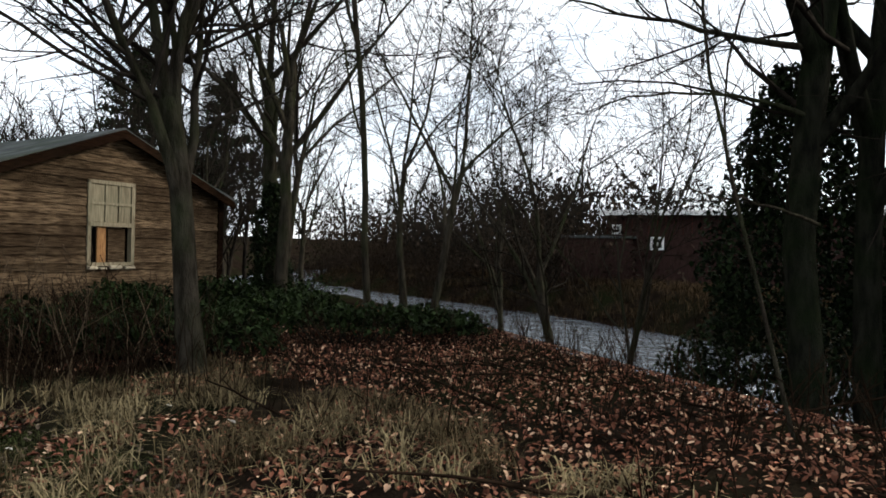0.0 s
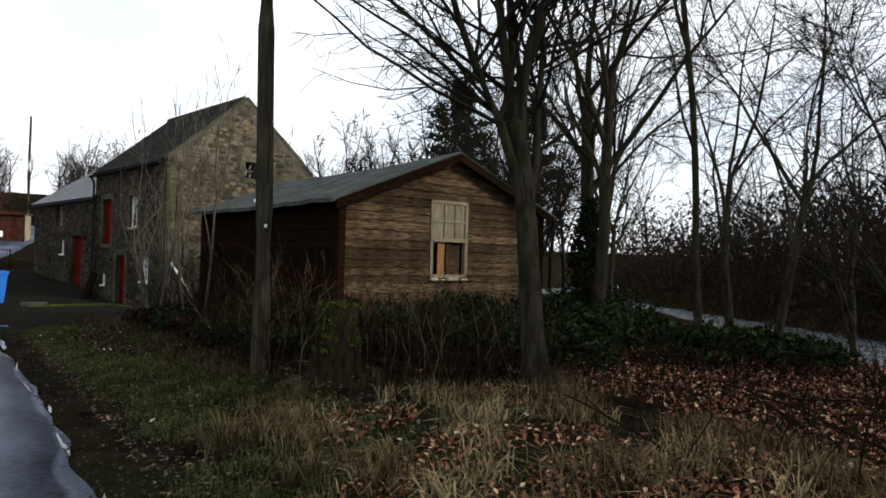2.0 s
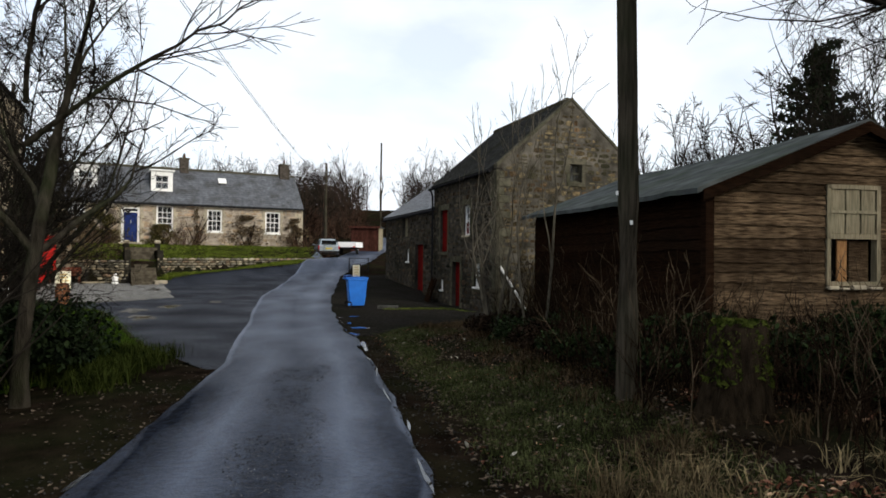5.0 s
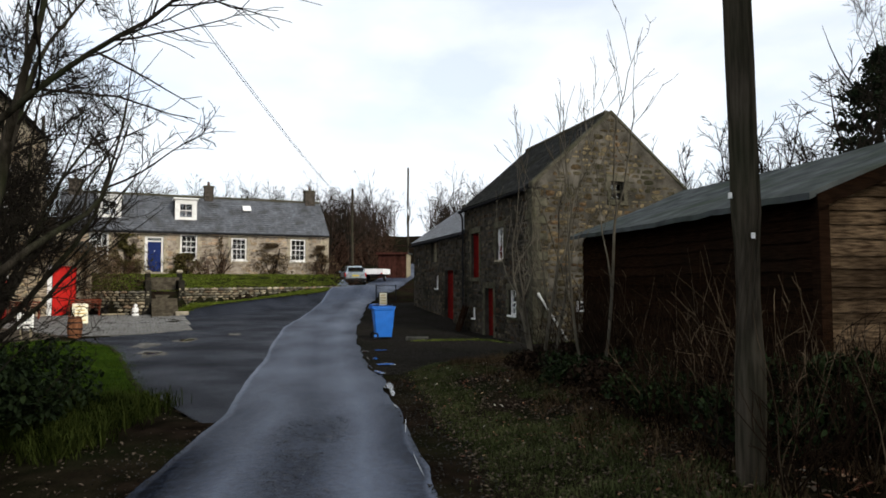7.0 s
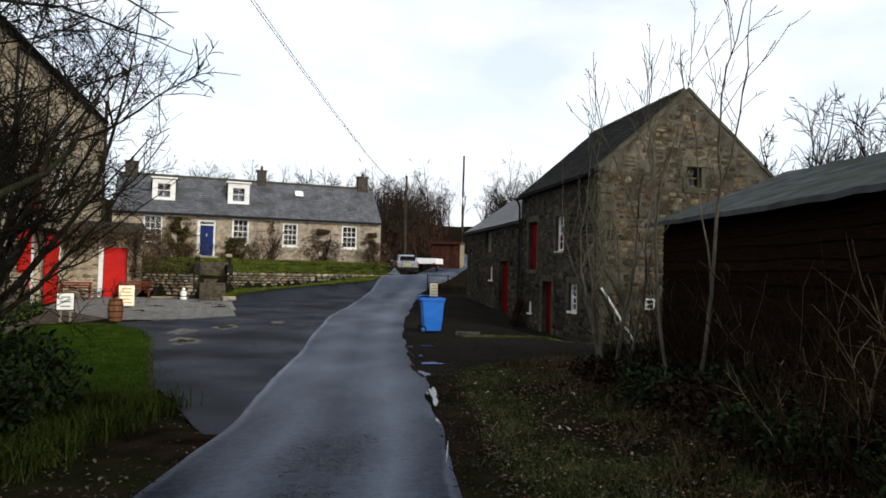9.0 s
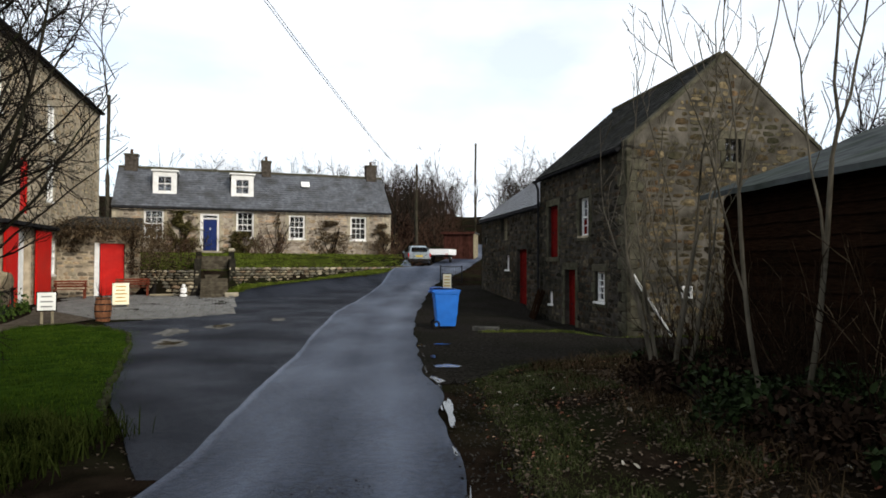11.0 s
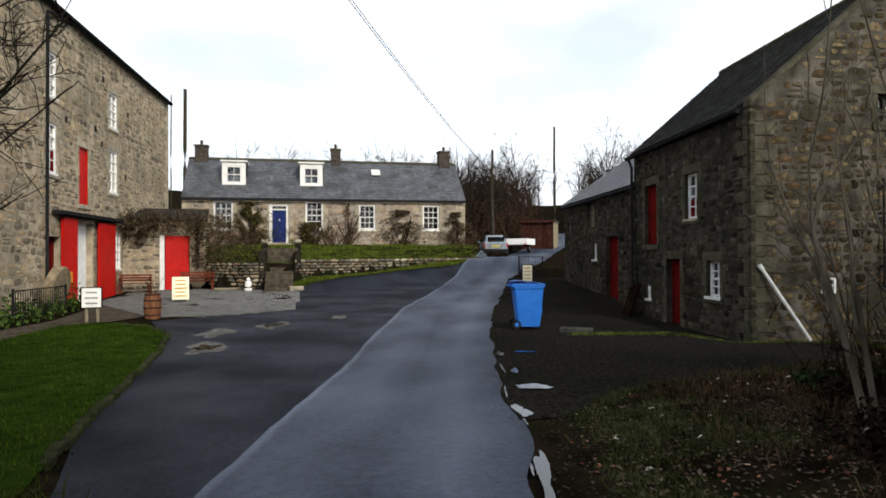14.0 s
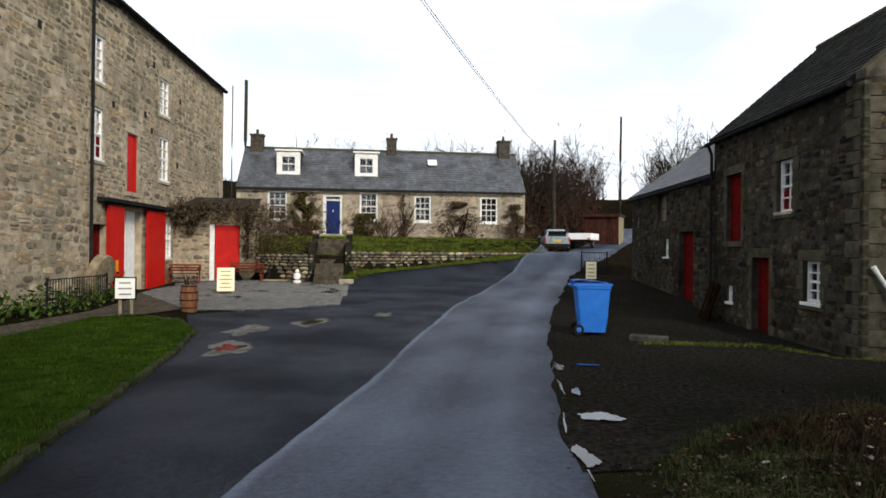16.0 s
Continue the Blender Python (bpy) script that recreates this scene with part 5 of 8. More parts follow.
def build_garden_wall():
    rng = random.Random(71)
    wall = tagged(new("garden_wall"), "mossy drystone retaining wall below the cottage lawn", "wall", kind="structure")
    for lo, hi in ((-0.4, 10.45), (11.75, 17.2)):
        bm = bmesh.new()
        n = int((hi - lo) / 0.5)
        rows = []
        for i in range(n + 1):
            s = lo + (hi - lo) * i / n
            w = wall_line(s)
            a, b = cot_point(s, w + 0.02), cot_point(s, w - 0.45)
            top = 1.18 + 0.16 * ease(8, 0, s) + 0.05 + 0.04 * noise.noise((s, 0, 3))
            rows.append([bm.verts.new((p.x, p.y, z)) for p, z in ((a, -0.5), (a, top), (b, top), (b, -0.5))])
        for r, q in zip(rows, rows[1:]):
            for k in range(3):
                bm.faces.new((r[k], q[k], q[k + 1], r[k + 1]))
        bm.faces.new(rows[0])
        bm.faces.new(rows[-1][::-1])
        bmesh.ops.recalc_face_normals(bm, faces=bm.faces[:])
        part("core", bm, mat["stone_grey"], wall)
    stones = []
    for lo, hi in ((-0.4, 10.45), (11.75, 17.2)):
        z = 0.0
        while z < 1.45:
            h = rng.uniform(0.09, 0.18)
            s = lo
            while s < hi - 0.1:
                L = min(rng.uniform(0.16, 0.46), hi - s)
                mid = s + L / 2
                w = wall_line(mid)
                p = cot_point(mid, w + 0.1)
                top = 1.22 + 0.16 * ease(8, 0, mid)
                g = land(p.x, p.y, False)
                if z + h > g and z < top - 0.02:
                    stones.append((mid, L, z + h / 2, h))
                s += L
            z += h
    stones.sort(key=lambda q: -q[2])
    variants = [rock_mesh("stone", rng, mat["wall_stone"], 1, 1, 1, 0.3, 1) for _ in range(8)]
    verts, faces = [], []
    for i, (mid, L, z, h) in enumerate(stones):
        w = wall_line(mid)
        p, q = cot_point(mid, w), cot_point(mid + 0.1, wall_line(mid + 0.1))
        me = variants[rng.randrange(8)]
        turn = Euler((rng.uniform(-0.05, 0.05), rng.uniform(-0.08, 0.08), math.atan2((q - p).y, (q - p).x)))
        size = Vector((L, 0.2 + rng.uniform(0, 0.1), h * 1.02))
        if i < 300:
            ob = new("stone", me)
            ob.parent = wall
            ob.location, ob.rotation_euler, ob.scale = (p.x, p.y, z), turn, size
        else:
            m = Matrix.LocRotScale((p.x, p.y, z), turn, size)
            b = len(verts)
            verts += [m @ v.co for v in me.vertices]
            faces += [tuple(b + k for k in f.vertices) for f in me.polygons]
    tagged(raw("stonework", verts, faces, mat["wall_stone_rest"], wall), kind="stuff")


WALL_TONES = ((0.12, 0.11, 0.09), (0.27, 0.25, 0.205))
mat["wall_stone"] = surface("drystone", *WALL_TONES, 2.5, 0.95, 0.6, vary=0.4, island_tints=GREY_TINTS)
mat["wall_stone_rest"] = surface("drystone_rest", *WALL_TONES, 7.0, 0.95, 0.6, vary=0.4, per="island", island_tints=GREY_TINTS)
mat["step_stone"] = surface("worn_step", (0.04, 0.034, 0.025), (0.09, 0.078, 0.056), 5.0, 0.95, 0.4)
build_garden_wall()


def build_steps():
    m = local(cot_point(10.5, 11.3), COT_U, -COT_W)
    st = thing("garden_steps", m, "worn stone steps climbing to the cottage door", "steps")
    n = 11
    for i in range(n):
        part("step", box(0.0, 1.2, 0.3 * i, 0.3 * i + 0.36, -0.3, 0.17 * (i + 1) - 0.02, 0.015), mat["step_stone"], st)
    part("landing", box(-0.2, 1.4, 0.3 * n + 0.062, 11.0, -0.3, 1.9), mat["step_stone"], st, "gravel path to the door")
    for x in (-0.35, 1.2):
        part("cheek_wall", box(x, x + 0.3, 1.2, 3.4, -0.3, 1.75, 0.03), mat["stone_grey"], st, "rubble cheek wall")
        post = part("gatepost", box(x, x + 0.28, 3.402, 3.7, 0.0, 2.12, 0.02), mat["stone_grey"], st)
        part("cap", box(x - 0.02, x + 0.3, 3.38, 3.72, 2.122, 2.3, 0.05), mat["dressed"], post, "pale stone cap")
    part("block", box(-0.45, 0.15, -0.3, -0.01, -0.1, 0.22, 0.03), mat["dressed"], st, "pale stone block at the foot")


build_steps()


# ---- things in the yard ----
def wheelie_bin():
    x, y = -25.0, -0.12
    b = thing("wheelie_bin", pose(x, y, land(x, y, False) + 0.03, 0, 0, 8), "bright blue plastic wheelie bin with closed lid", "bin", "")
    bm = bmesh.new()
    rings = []
    for z, w, d0, d1 in ((0.05, 0.23, -0.25, 0.26), (0.3, 0.25, -0.28, 0.29), (0.9, 0.285, -0.34, 0.34), (0.93, 0.3, -0.36, 0.36), (0.97, 0.3, -0.36, 0.36)):
        r = 0.05
        pts = []
        for cx, cy, a0 in ((w - r, d1 - r, 0), (-w + r, d1 - r, 90), (-w + r, d0 + r, 180), (w - r, d0 + r, 270)):
            for k in range(4):
                a = radians(a0 + 30 * k)
                pts.append(bm.verts.new((cx + r * math.cos(a), cy + r * math.sin(a), z)))
        rings.append(pts)
    for p, q in zip(rings, rings[1:]):
        for i in range(len(p)):
            bm.faces.new((p[i], p[(i + 1) % len(p)], q[(i + 1) % len(q)], q[i]))
    bm.faces.new(rings[0][::-1])
    bm.faces.new(rings[-1])
    part("body", bm, mat["blue_plastic"], b)
    bm = bmesh.new()
    lid = [[bm.verts.new((sx * w, yy, z)) for sx in (-1, 1)] for yy, z, w in ((0.39, 0.985, 0.29), (0.37, 1.02, 0.305), (0.1, 1.07, 0.3), (-0.25, 1.1, 0.3), (-0.4, 1.08, 0.305), (-0.41, 1.0, 0.305))]
    for p, q in zip(lid, lid[1:]):
        bm.faces.new((p[0], p[1], q[1], q[0]))
    bmesh.ops.solidify(bm, geom=bm.faces[:], thickness=0.03)
    bmesh.ops.recalc_face_normals(bm, faces=bm.faces[:])
    part("lid", bm, mat["blue_plastic"], b)
    for sx in (-1, 1):
        part("lid_side", box(sx * 0.3 - 0.012, sx * 0.3 + 0.012, -0.39, 0.36, 0.972, 1.035, 0.004), mat["blue_plastic"], b)
    part("handle", tube([(-0.24, -0.44, 0.99), (0.24, -0.44, 0.99)], [0.018, 0.018], 8), mat["blue_plastic"], b)
    for sx in (-0.2, 0.2):
        part("handle_bracket", box(sx - 0.02, sx + 0.02, -0.45, -0.36, 0.95, 1.0, 0.005), mat["blue_plastic"], b)
    part("axle", tube([(-0.27, -0.27, 0.1), (0.27, -0.27, 0.1)], [0.012, 0.012], 6), mat["black_metal"], b)
    for sx in (-1, 1):
        wh = part("wheel", tube([(sx * 0.24, -0.28, 0.1), (sx * 0.29, -0.28, 0.1)], [0.1, 0.1], 20), mat["black_rubber"], b)
        part("hub", tube([(sx * 0.29, -0.28, 0.1), (sx * 0.297, -0.28, 0.1)], [0.05, 0.045], 12), mat["blue_plastic"], wh)
    for k in range(3):
        part("rib", box(-0.2 + 0.17 * k, -0.16 + 0.17 * k, 0.292, 0.312, 0.35, 0.85, 0.006), mat["blue_plastic"], b)


wheelie_bin()
mat["cream_board"] = surface("cream_board", (0.74, 0.69, 0.5), (0.82, 0.78, 0.6), 3.0, 0.5, 0.05)
mat["sign_white"] = surface("white_sign", (0.7, 0.7, 0.66), (0.8, 0.8, 0.76), 3.0, 0.5, 0.05)
mat["ink"] = surface("dark_lettering", (0.2, 0.2, 0.19), (0.28, 0.28, 0.27), 3.0, 0.6, 0.0)
mat["ink_yellow"] = surface("ochre_lettering", (0.42, 0.25, 0.03), (0.5, 0.3, 0.05), 3.0, 0.6, 0.0)
mat["rail_wood"] = surface("red_brown_bench", (0.09, 0.025, 0.014), (0.17, 0.05, 0.03), 6.0, 0.6, 0.3, vary=0.2, stretch=(1, 1, 6))


def bars_of_writing(parent, w, z0, z1, y, rows, material, seed):
    rng = random.Random(seed)
    h = (z1 - z0) / rows
    for i in range(rows):
        L = w * rng.uniform(0.5, 0.85)
        part("lettering", box(-L / 2, L / 2, y - 0.004, y, z1 - (i + 0.68) * h, z1 - (i + 0.4) * h), material, parent)


def a_board(x, y, turn, w=0.58, h=0.92):
    b = thing("a_board", pose(x, y, land(x, y, False) + 0.02, 0, 0, turn), "cream A-board sign standing on the setts", "sign")
    for s in (1, -1):
        p = part("panel", box(-w / 2, w / 2, -0.012, 0.012, 0.08, h, 0.006), mat["cream_board"], b)
        p.matrix_local = pose(0, -s * 0.22, 0, -s * 12, 0, 0 if s > 0 else 0)
        if s > 0:
            bars_of_writing(p, w, 0.15, h - 0.06, -0.0125, 5, mat["ink_yellow"], 7)
        for sx in (-1, 1):
            leg = part("foot", box(sx * (w / 2 - 0.05) - 0.02, sx * (w / 2 - 0.05) + 0.02, -0.012, 0.012, 0.0, 0.08), mat["grey_timber"], p)


a_board(-32.2, -12.7, 118)


def stake_sign(x, y, turn, w, h, z, board, ink, rows, legs, label):
    s = thing("sign_on_stakes", pose(x, y, land(x, y, False), 0, 0, turn), label, "sign")
    p = part("panel", box(-w / 2, w / 2, -0.02, 0.0, z, z + h, 0.004), board, s)
    part("frame", box(-w / 2 - 0.03, w / 2 + 0.03, 0.001, 0.02, z - 0.03, z + h + 0.03, 0.004), mat["board_dark"], s)
    bars_of_writing(p, w, z + 0.04, z + h - 0.04, -0.0205, rows, ink, 3)
    for x0 in legs:
        part("stake", box(x0 - 0.035, x0 + 0.035, 0.021, 0.08, -0.2, z + h - 0.1, 0.006), mat["grey_timber"], s)


stake_sign(-25.3, -11.3, 116, 0.45, 0.5, 0.42, mat["sign_white"], mat["ink"], 3, (-0.12, 0.14), "small white sign on wooden stakes at lawn edge")
stake_sign(-33.0, -0.1, 88, 0.33, 0.56, 0.72, mat["cream_board"], mat["ink_yellow"], 4, (0.0,), "small cream sign on a post behind the bin")


def barrel():
    x, y = -26.6, -10.4
    b = thing("barrel_planter", pose(x, y, land(x, y, False)), "old brown wooden barrel planter with dead stems", "barrel")
    n = 16
    for k in range(n):
        bm = bmesh.new()
        a0, a1 = 2 * math.pi * k / n + 0.012, 2 * math.pi * (k + 1) / n - 0.012
        cols = []
        for z, r in ((0.0, 0.19), (0.2, 0.225), (0.38, 0.235), (0.56, 0.22), (0.72, 0.185)):
            cols.append([bm.verts.new((rr * math.cos(a), rr * math.sin(a), z)) for rr in (r, r - 0.03) for a in (a0, a1)])
        for p, q in zip(cols, cols[1:]):
            for i, j in ((0, 1), (3, 2), (2, 0), (1, 3)):
                bm.faces.new((p[i], p[j], q[j], q[i]))
        bm.faces.new([cols[-1][i] for i in (0, 1, 3, 2)])
        bmesh.ops.recalc_face_normals(bm, faces=bm.faces[:])
        part("stave", bm, mat["barrel_wood"], b)
    for z, r in ((0.1, 0.212), (0.3, 0.237), (0.5, 0.232), (0.66, 0.205)):
        part("hoop", tube([(0, 0, z), (0, 0, z + 0.035)], [r, r], 24, cap=False), mat["black_metal"], b)
    part("earth", tube([(0, 0, 0.6), (0, 0, 0.64)], [0.185, 0.18], 16), mat["soil"], b)
    rng = random.Random(5)
    for k in range(14):
        a, t = rng.uniform(0, 6.3), rng.uniform(0.05, 0.35)
        part("stem", tube([(0.08 * math.cos(a), 0.08 * math.sin(a), 0.62), (0.14 * math.cos(a), 0.14 * math.sin(a), 0.85), (t * math.cos(a), t * math.sin(a), rng.uniform(1.0, 1.25))], [0.008, 0.006, 0.003], 4), mat["cane"], b)


mat["barrel_wood"] = surface("barrel_stave", (0.12, 0.05, 0.025), (0.22, 0.1, 0.05), 7.0, 0.8, 0.4, vary=0.25, stretch=(4, 4, 0.5))
barrel()


def bench(x, y, turn, w=1.45):
    b = thing("garden_bench", pose(x, y, land(x, y, False), 0, 0, turn), "red-brown slatted wooden garden bench by the wall", "bench", "benches by the garden wall")
    for sx in (-1, 1):
        for yy, h in ((-0.22, 0.42), (0.22, 0.82)):
            part("leg", box(sx * (w / 2 - 0.08) - 0.03, sx * (w / 2 - 0.08) + 0.03, yy - 0.03, yy + 0.03, 0, h, 0.005), mat["rail_wood"], b)
        part("armrest", box(sx * (w / 2 - 0.08) - 0.035, sx * (w / 2 - 0.08) + 0.035, -0.28, 0.188, 0.6, 0.635, 0.005), mat["rail_wood"], b)
    for k in range(5):
        part("seat_slat", box(-w / 2, w / 2, -0.25 + k * 0.09, -0.175 + k * 0.09, 0.422, 0.447, 0.004), mat["rail_wood"], b)
    for k in range(3):
        part("back_slat", box(-w / 2, w / 2, 0.165, 0.188, 0.52 + k * 0.11, 0.6 + k * 0.11, 0.004), mat["rail_wood"], b)


bench(-37.0, -14.6, 110)
bench(-35.5, -16.6, 112, 1.3)


def ornament():
    x, y = -36.7, -12.1
    bm = bmesh.new()
    prof = [(0.16, 0.0), (0.17, 0.1), (0.12, 0.18), (0.15, 0.3), (0.13, 0.4), (0.07, 0.46), (0.08, 0.52), (0.02, 0.58)]
    tube([(0.01 * math.sin(i), 0, z) for i, (r, z) in enumerate(prof)], [r for r, z in prof], 12, bm)
    ob = part("stone_ornament", bm, mat["white_paint"], smooth=True)
    ob.location = (x, y, land(x, y, False) + 0.02)
    tagged(ob, "small white-painted stone ornament on the setts", "ornament")
    bm = box(-0.9, 0.9, -0.1, 0.1, 0.05, 0.13, 0.01)
    lg = part("timber_baulk", bm, mat["grey_timber"])
    lg.matrix_world = pose(-37.2, -12.9, land(-37.2, -12.9, False) - 0.02, 0, 0, 110)
    tagged(lg, "grey weathered timber baulk lying by the wall", "timber")


ornament()


def millstone():
    p = MILL + MILL_U * 14.9 + MILL_N * 0.42
    bm = bmesh.new()
    n, R, r, t = 36, 0.72, 0.13, 0.13
    ring = []
    for k in range(n):
        a = 2 * math.pi * k / n
        w = 1 + 0.02 * noise.noise((math.cos(a) * 3, math.sin(a) * 3, 1))
        ring.append([bm.verts.new((rr * w * math.cos(a), yy, rr * w * math.sin(a))) for rr, yy in ((R - 0.04, -t), (R, -t + 0.04), (R, t), (r, t), (r, -t))])
    for k in range(n):
        a, b = ring[k], ring[(k + 1) % n]
        for i in range(5):
            bm.faces.new((a[i], a[(i + 1) % 5], b[(i + 1) % 5], b[i]))
    bmesh.ops.recalc_face_normals(bm, faces=bm.faces[:])
    ob = part("millstone", bm, mat["stone_single"])
    ob.matrix_world = pose(p.x, p.y, land(p.x, p.y, False) + 0.72, 0, 0, 15.7 + 180) @ pose(0, 0, 0, 12, 0, 0)
    tagged(ob, "old round millstone leaning against the mill wall", "millstone")


mat["stone_single"] = surface("gritstone", (0.16, 0.125, 0.08), (0.3, 0.24, 0.16), 6.0, 0.95, 0.6, stain=(0.1, 0.1, 0.06), stain_scale=2.0)
millstone()


def railing(x, y, turn, L, h, label):
    r = thing("iron_railing", pose(x, y, land(x, y, False) + 0.02, 0, 0, turn), label, "railing")
    for z in (0.12, h - 0.04):
        part("rail", box(0, L, -0.015, 0.015, z, z + 0.03), mat["black_metal"], r)
    n = int(L / 0.13)
    for k in range(n + 1):
        part("upright", tube([(L * k / n, 0, -0.05), (L * k / n, 0, h - 0.01)], [0.01, 0.01], 6), mat["black_metal"], r)
    for x0 in (0.0, L):
        part("post", box(x0 - 0.025, x0 + 0.025, -0.025, 0.025, -0.05, h + 0.04, 0.004), mat["black_metal"], r)


q = MILL + MILL_U * 16.2 + MILL_N * 1.2
railing(q.x, q.y, 15.7, 3.2, 0.85, "black iron railing before the mill wall")
railing(-44.5, 0.7, -60, 1.4, 0.95, "black iron rail beside the lane")


def side_wing():
    """The low wall between mill and cottage with its red door."""
    m = local(Vector((-36.2, -17.75)), Vector((-0.43, 0.903)), Vector((-0.903, -0.43)))
    w = thing("stone_outbuilding", m, "low rubble outbuilding with an open red door", "outbuilding")
    L, H = 3.5, 3.1
    op = (1.75, 2.85, -0.6, 2.45)
    f = part("wall_front", wall_mesh(L, -0.6, H, 0.5, [op]), mat["mortar_warm"], w)
    rubble(f, stone_layout(L, -0.4, H, [op], (), seed=91), "stone_warm", lambda s: s[0])
    part("door_frame", box(1.6, 1.8, -0.05, 0.2, -0.3, 2.45, 0.01), mat["white_paint"], f, "white door post")
    # dark sheet paints the shade behind the open door
    part("blind_back", box(1.7, 2.9, 0.5, 0.55, -0.6, 2.6), mat["hollow_shade"], f)
    d = part("door", box(0.0, 1.0, -0.025, 0.025, 0.0, 2.4, 0.005), mat["red_paint"], f, "bright red plank door standing open")
    d.matrix_local = pose(1.83, -0.02, 0.03, 0, 0, 10)
    for k in range(4):
        part("plank", box(0.01 + 0.245 * k, 0.245 + 0.245 * k, -0.035, -0.0255, 0.01, 2.39, 0.004), mat["red_paint"], d)
    r = part("roof", box(-0.1, L + 0.1, -0.15, 3.2, 0, 0.1, 0.02), mat["slate_old"], w)
    r.matrix_local = pose(0, 0, H, 12, 0, 0)
    e = part("wall_side", wall_mesh(2.6, -0.6, H + 0.5, 0.3, (), [(-0.2, 1, H - 0.02)]), mat["mortar_warm"], w)
    e.matrix_local = Matrix(((0, -1, 0, L), (1, 0, 0, 0.503), (0, 0, 1, 0), (0, 0, 0, 1)))
    rubble(e, stone_layout(2.6, -0.4, H, (), (), seed=92), "stone_warm", lambda s: s[0])


side_wing()


# ---- barn details ----
def gable_things():
    g = local(BARN, BARN_V, -BARN_U * 1.0)
    pipe = new("plastic_pipe")
    pipe.matrix_world = Matrix(((BARN_V.x, -BARN_U.x, 0, BARN.x), (BARN_V.y, -BARN_U.y, 0, BARN.y), (0, 0, 1, 0), (0, 0, 0, 1)))
    tagged(pipe, "white plastic pipe leaning against the barn gable", "pipe")
    part("tube", tube([(0.15, 0.09, 1.22), (1.16, 0.3, -0.42)], [0.038, 0.038], 10), mat["white_paint"], pipe)
    part("collar", tube([(0.13, 0.087, 1.25), (0.2, 0.1, 1.14)], [0.048, 0.048], 10), mat["white_paint"], pipe)
    win = new("vent_window")
    win.matrix_world = pipe.matrix_world
    tagged(win, "small white-framed vent window on the barn gable", "window")
    bm = bmesh.new()
    for a in ((1.6, 1.65, 0.6, 0.95), (1.87, 1.92, 0.6, 0.95), (1.65, 1.87, 0.6, 0.65), (1.65, 1.87, 0.9, 0.95), (1.65, 1.87, 0.76, 0.79)):
        box(a[0], a[1], 0.01, 0.07, a[2], a[3], bm=bm)
    part("frame", bm, mat["white_paint"], win)
    # dark pane: the shade behind it is put into the colour
    part("pane", box(1.65, 1.87, 0.012, 0.02, 0.65, 0.9), mat["hollow_shade"], win)
    dp = new("iron_pipe")
    dp.matrix_world = pipe.matrix_world
    tagged(dp, "thin dark iron pipe down the barn gable", "pipe")
    part("tube", tube([(3.05, 0.09, 3.2), (3.05, 0.09, 0.75), (3.3, 0.09, 0.62), (5.9, 0.09, 0.58)], [0.025] * 4, 8), mat["black_metal"], dp)
    for z in (1.2, 2.2, 3.0):
        part("bracket", box(3.0, 3.1, 0.02, 0.12, z, z + 0.04), mat["black_metal"], dp)


gable_things()


def pallet_heap():
    """Dark lumber by the barn door and the stone lip of the gravel."""
    rng = random.Random(15)
    h = thing("plank_stack", local(BARN + BARN_U * 6.6 - BARN_V * 0.5, BARN_U, BARN_V, land(*(BARN + BARN_U * 6.6 - BARN_V * 0.5), False)), "dark weathered planks leaning against the barn", "planks")
    for k in range(6):
        p = part("plank", box(-0.06, 0.06, -0.015, 0.015, 0, rng.uniform(0.7, 1.15), 0.004), mat["board_dark"], h)
        p.matrix_local = pose(k * 0.16 - 0.4, rng.uniform(-0.1, 0.05), 0.02, -16 + rng.uniform(-4, 4), rng.uniform(-8, 8), 0)
    k = part("kerb_stone", box(-0.35, 0.35, -0.12, 0.12, -0.05, 0.09, 0.02), mat["black_stone"])
    k.matrix_world = pose(-24.3, 0.95, land(-24.3, 0.95, False) + 0.03, 0, 0, 75)
    tagged(k, "dark loose kerb stone lying on the gravel", "stone")


mat["black_stone"] = surface("dark_wet_stone", (0.03, 0.03, 0.028), (0.07, 0.068, 0.06), 6.0, 0.6, 0.4)
pallet_heap()


# ---- vehicles and hut at the end of the lane ----
mat["car_silver"] = surface("silver_blue_car_paint", (0.3, 0.36, 0.4), (0.34, 0.4, 0.44), 3.0, 0.3, 0.0, metal=0.5, spec=0.5)
mat["car_white"] = surface("white_van_paint", (0.7, 0.7, 0.7), (0.76, 0.76, 0.76), 3.0, 0.35, 0.0)
mat["car_glass"] = surface("dark_car_glass", (0.015, 0.018, 0.02), (0.02, 0.023, 0.026), 3.0, 0.05, 0.0, spec=0.6)
mat["tail_red"] = surface("red_tail_lamp", (0.35, 0.01, 0.01), (0.4, 0.015, 0.012), 3.0, 0.25, 0.0)
mat["plate"] = surface("yellow_plate", (0.6, 0.45, 0.05), (0.66, 0.5, 0.07), 3.0, 0.5, 0.0)
mat["chrome"] = surface("bright_metal", (0.5, 0.5, 0.5), (0.6, 0.6, 0.6), 3.0, 0.25, 0.0, metal=1.0)


def loft(sections):
    """Closed skin over cross-sections, each a list of points of equal number."""
    bm = bmesh.new()
    rows = [[bm.verts.new(p) for p in s] for s in sections]
    for a, b in zip(rows, rows[1:]):
        for i in range(len(a)):
            bm.faces.new((a[i], a[(i + 1) % len(a)], b[(i + 1) % len(b)], b[i]))
    bm.faces.new(rows[0][::-1])
    bm.faces.new(rows[-1])
    bmesh.ops.recalc_face_normals(bm, faces=bm.faces[:])
    return bm


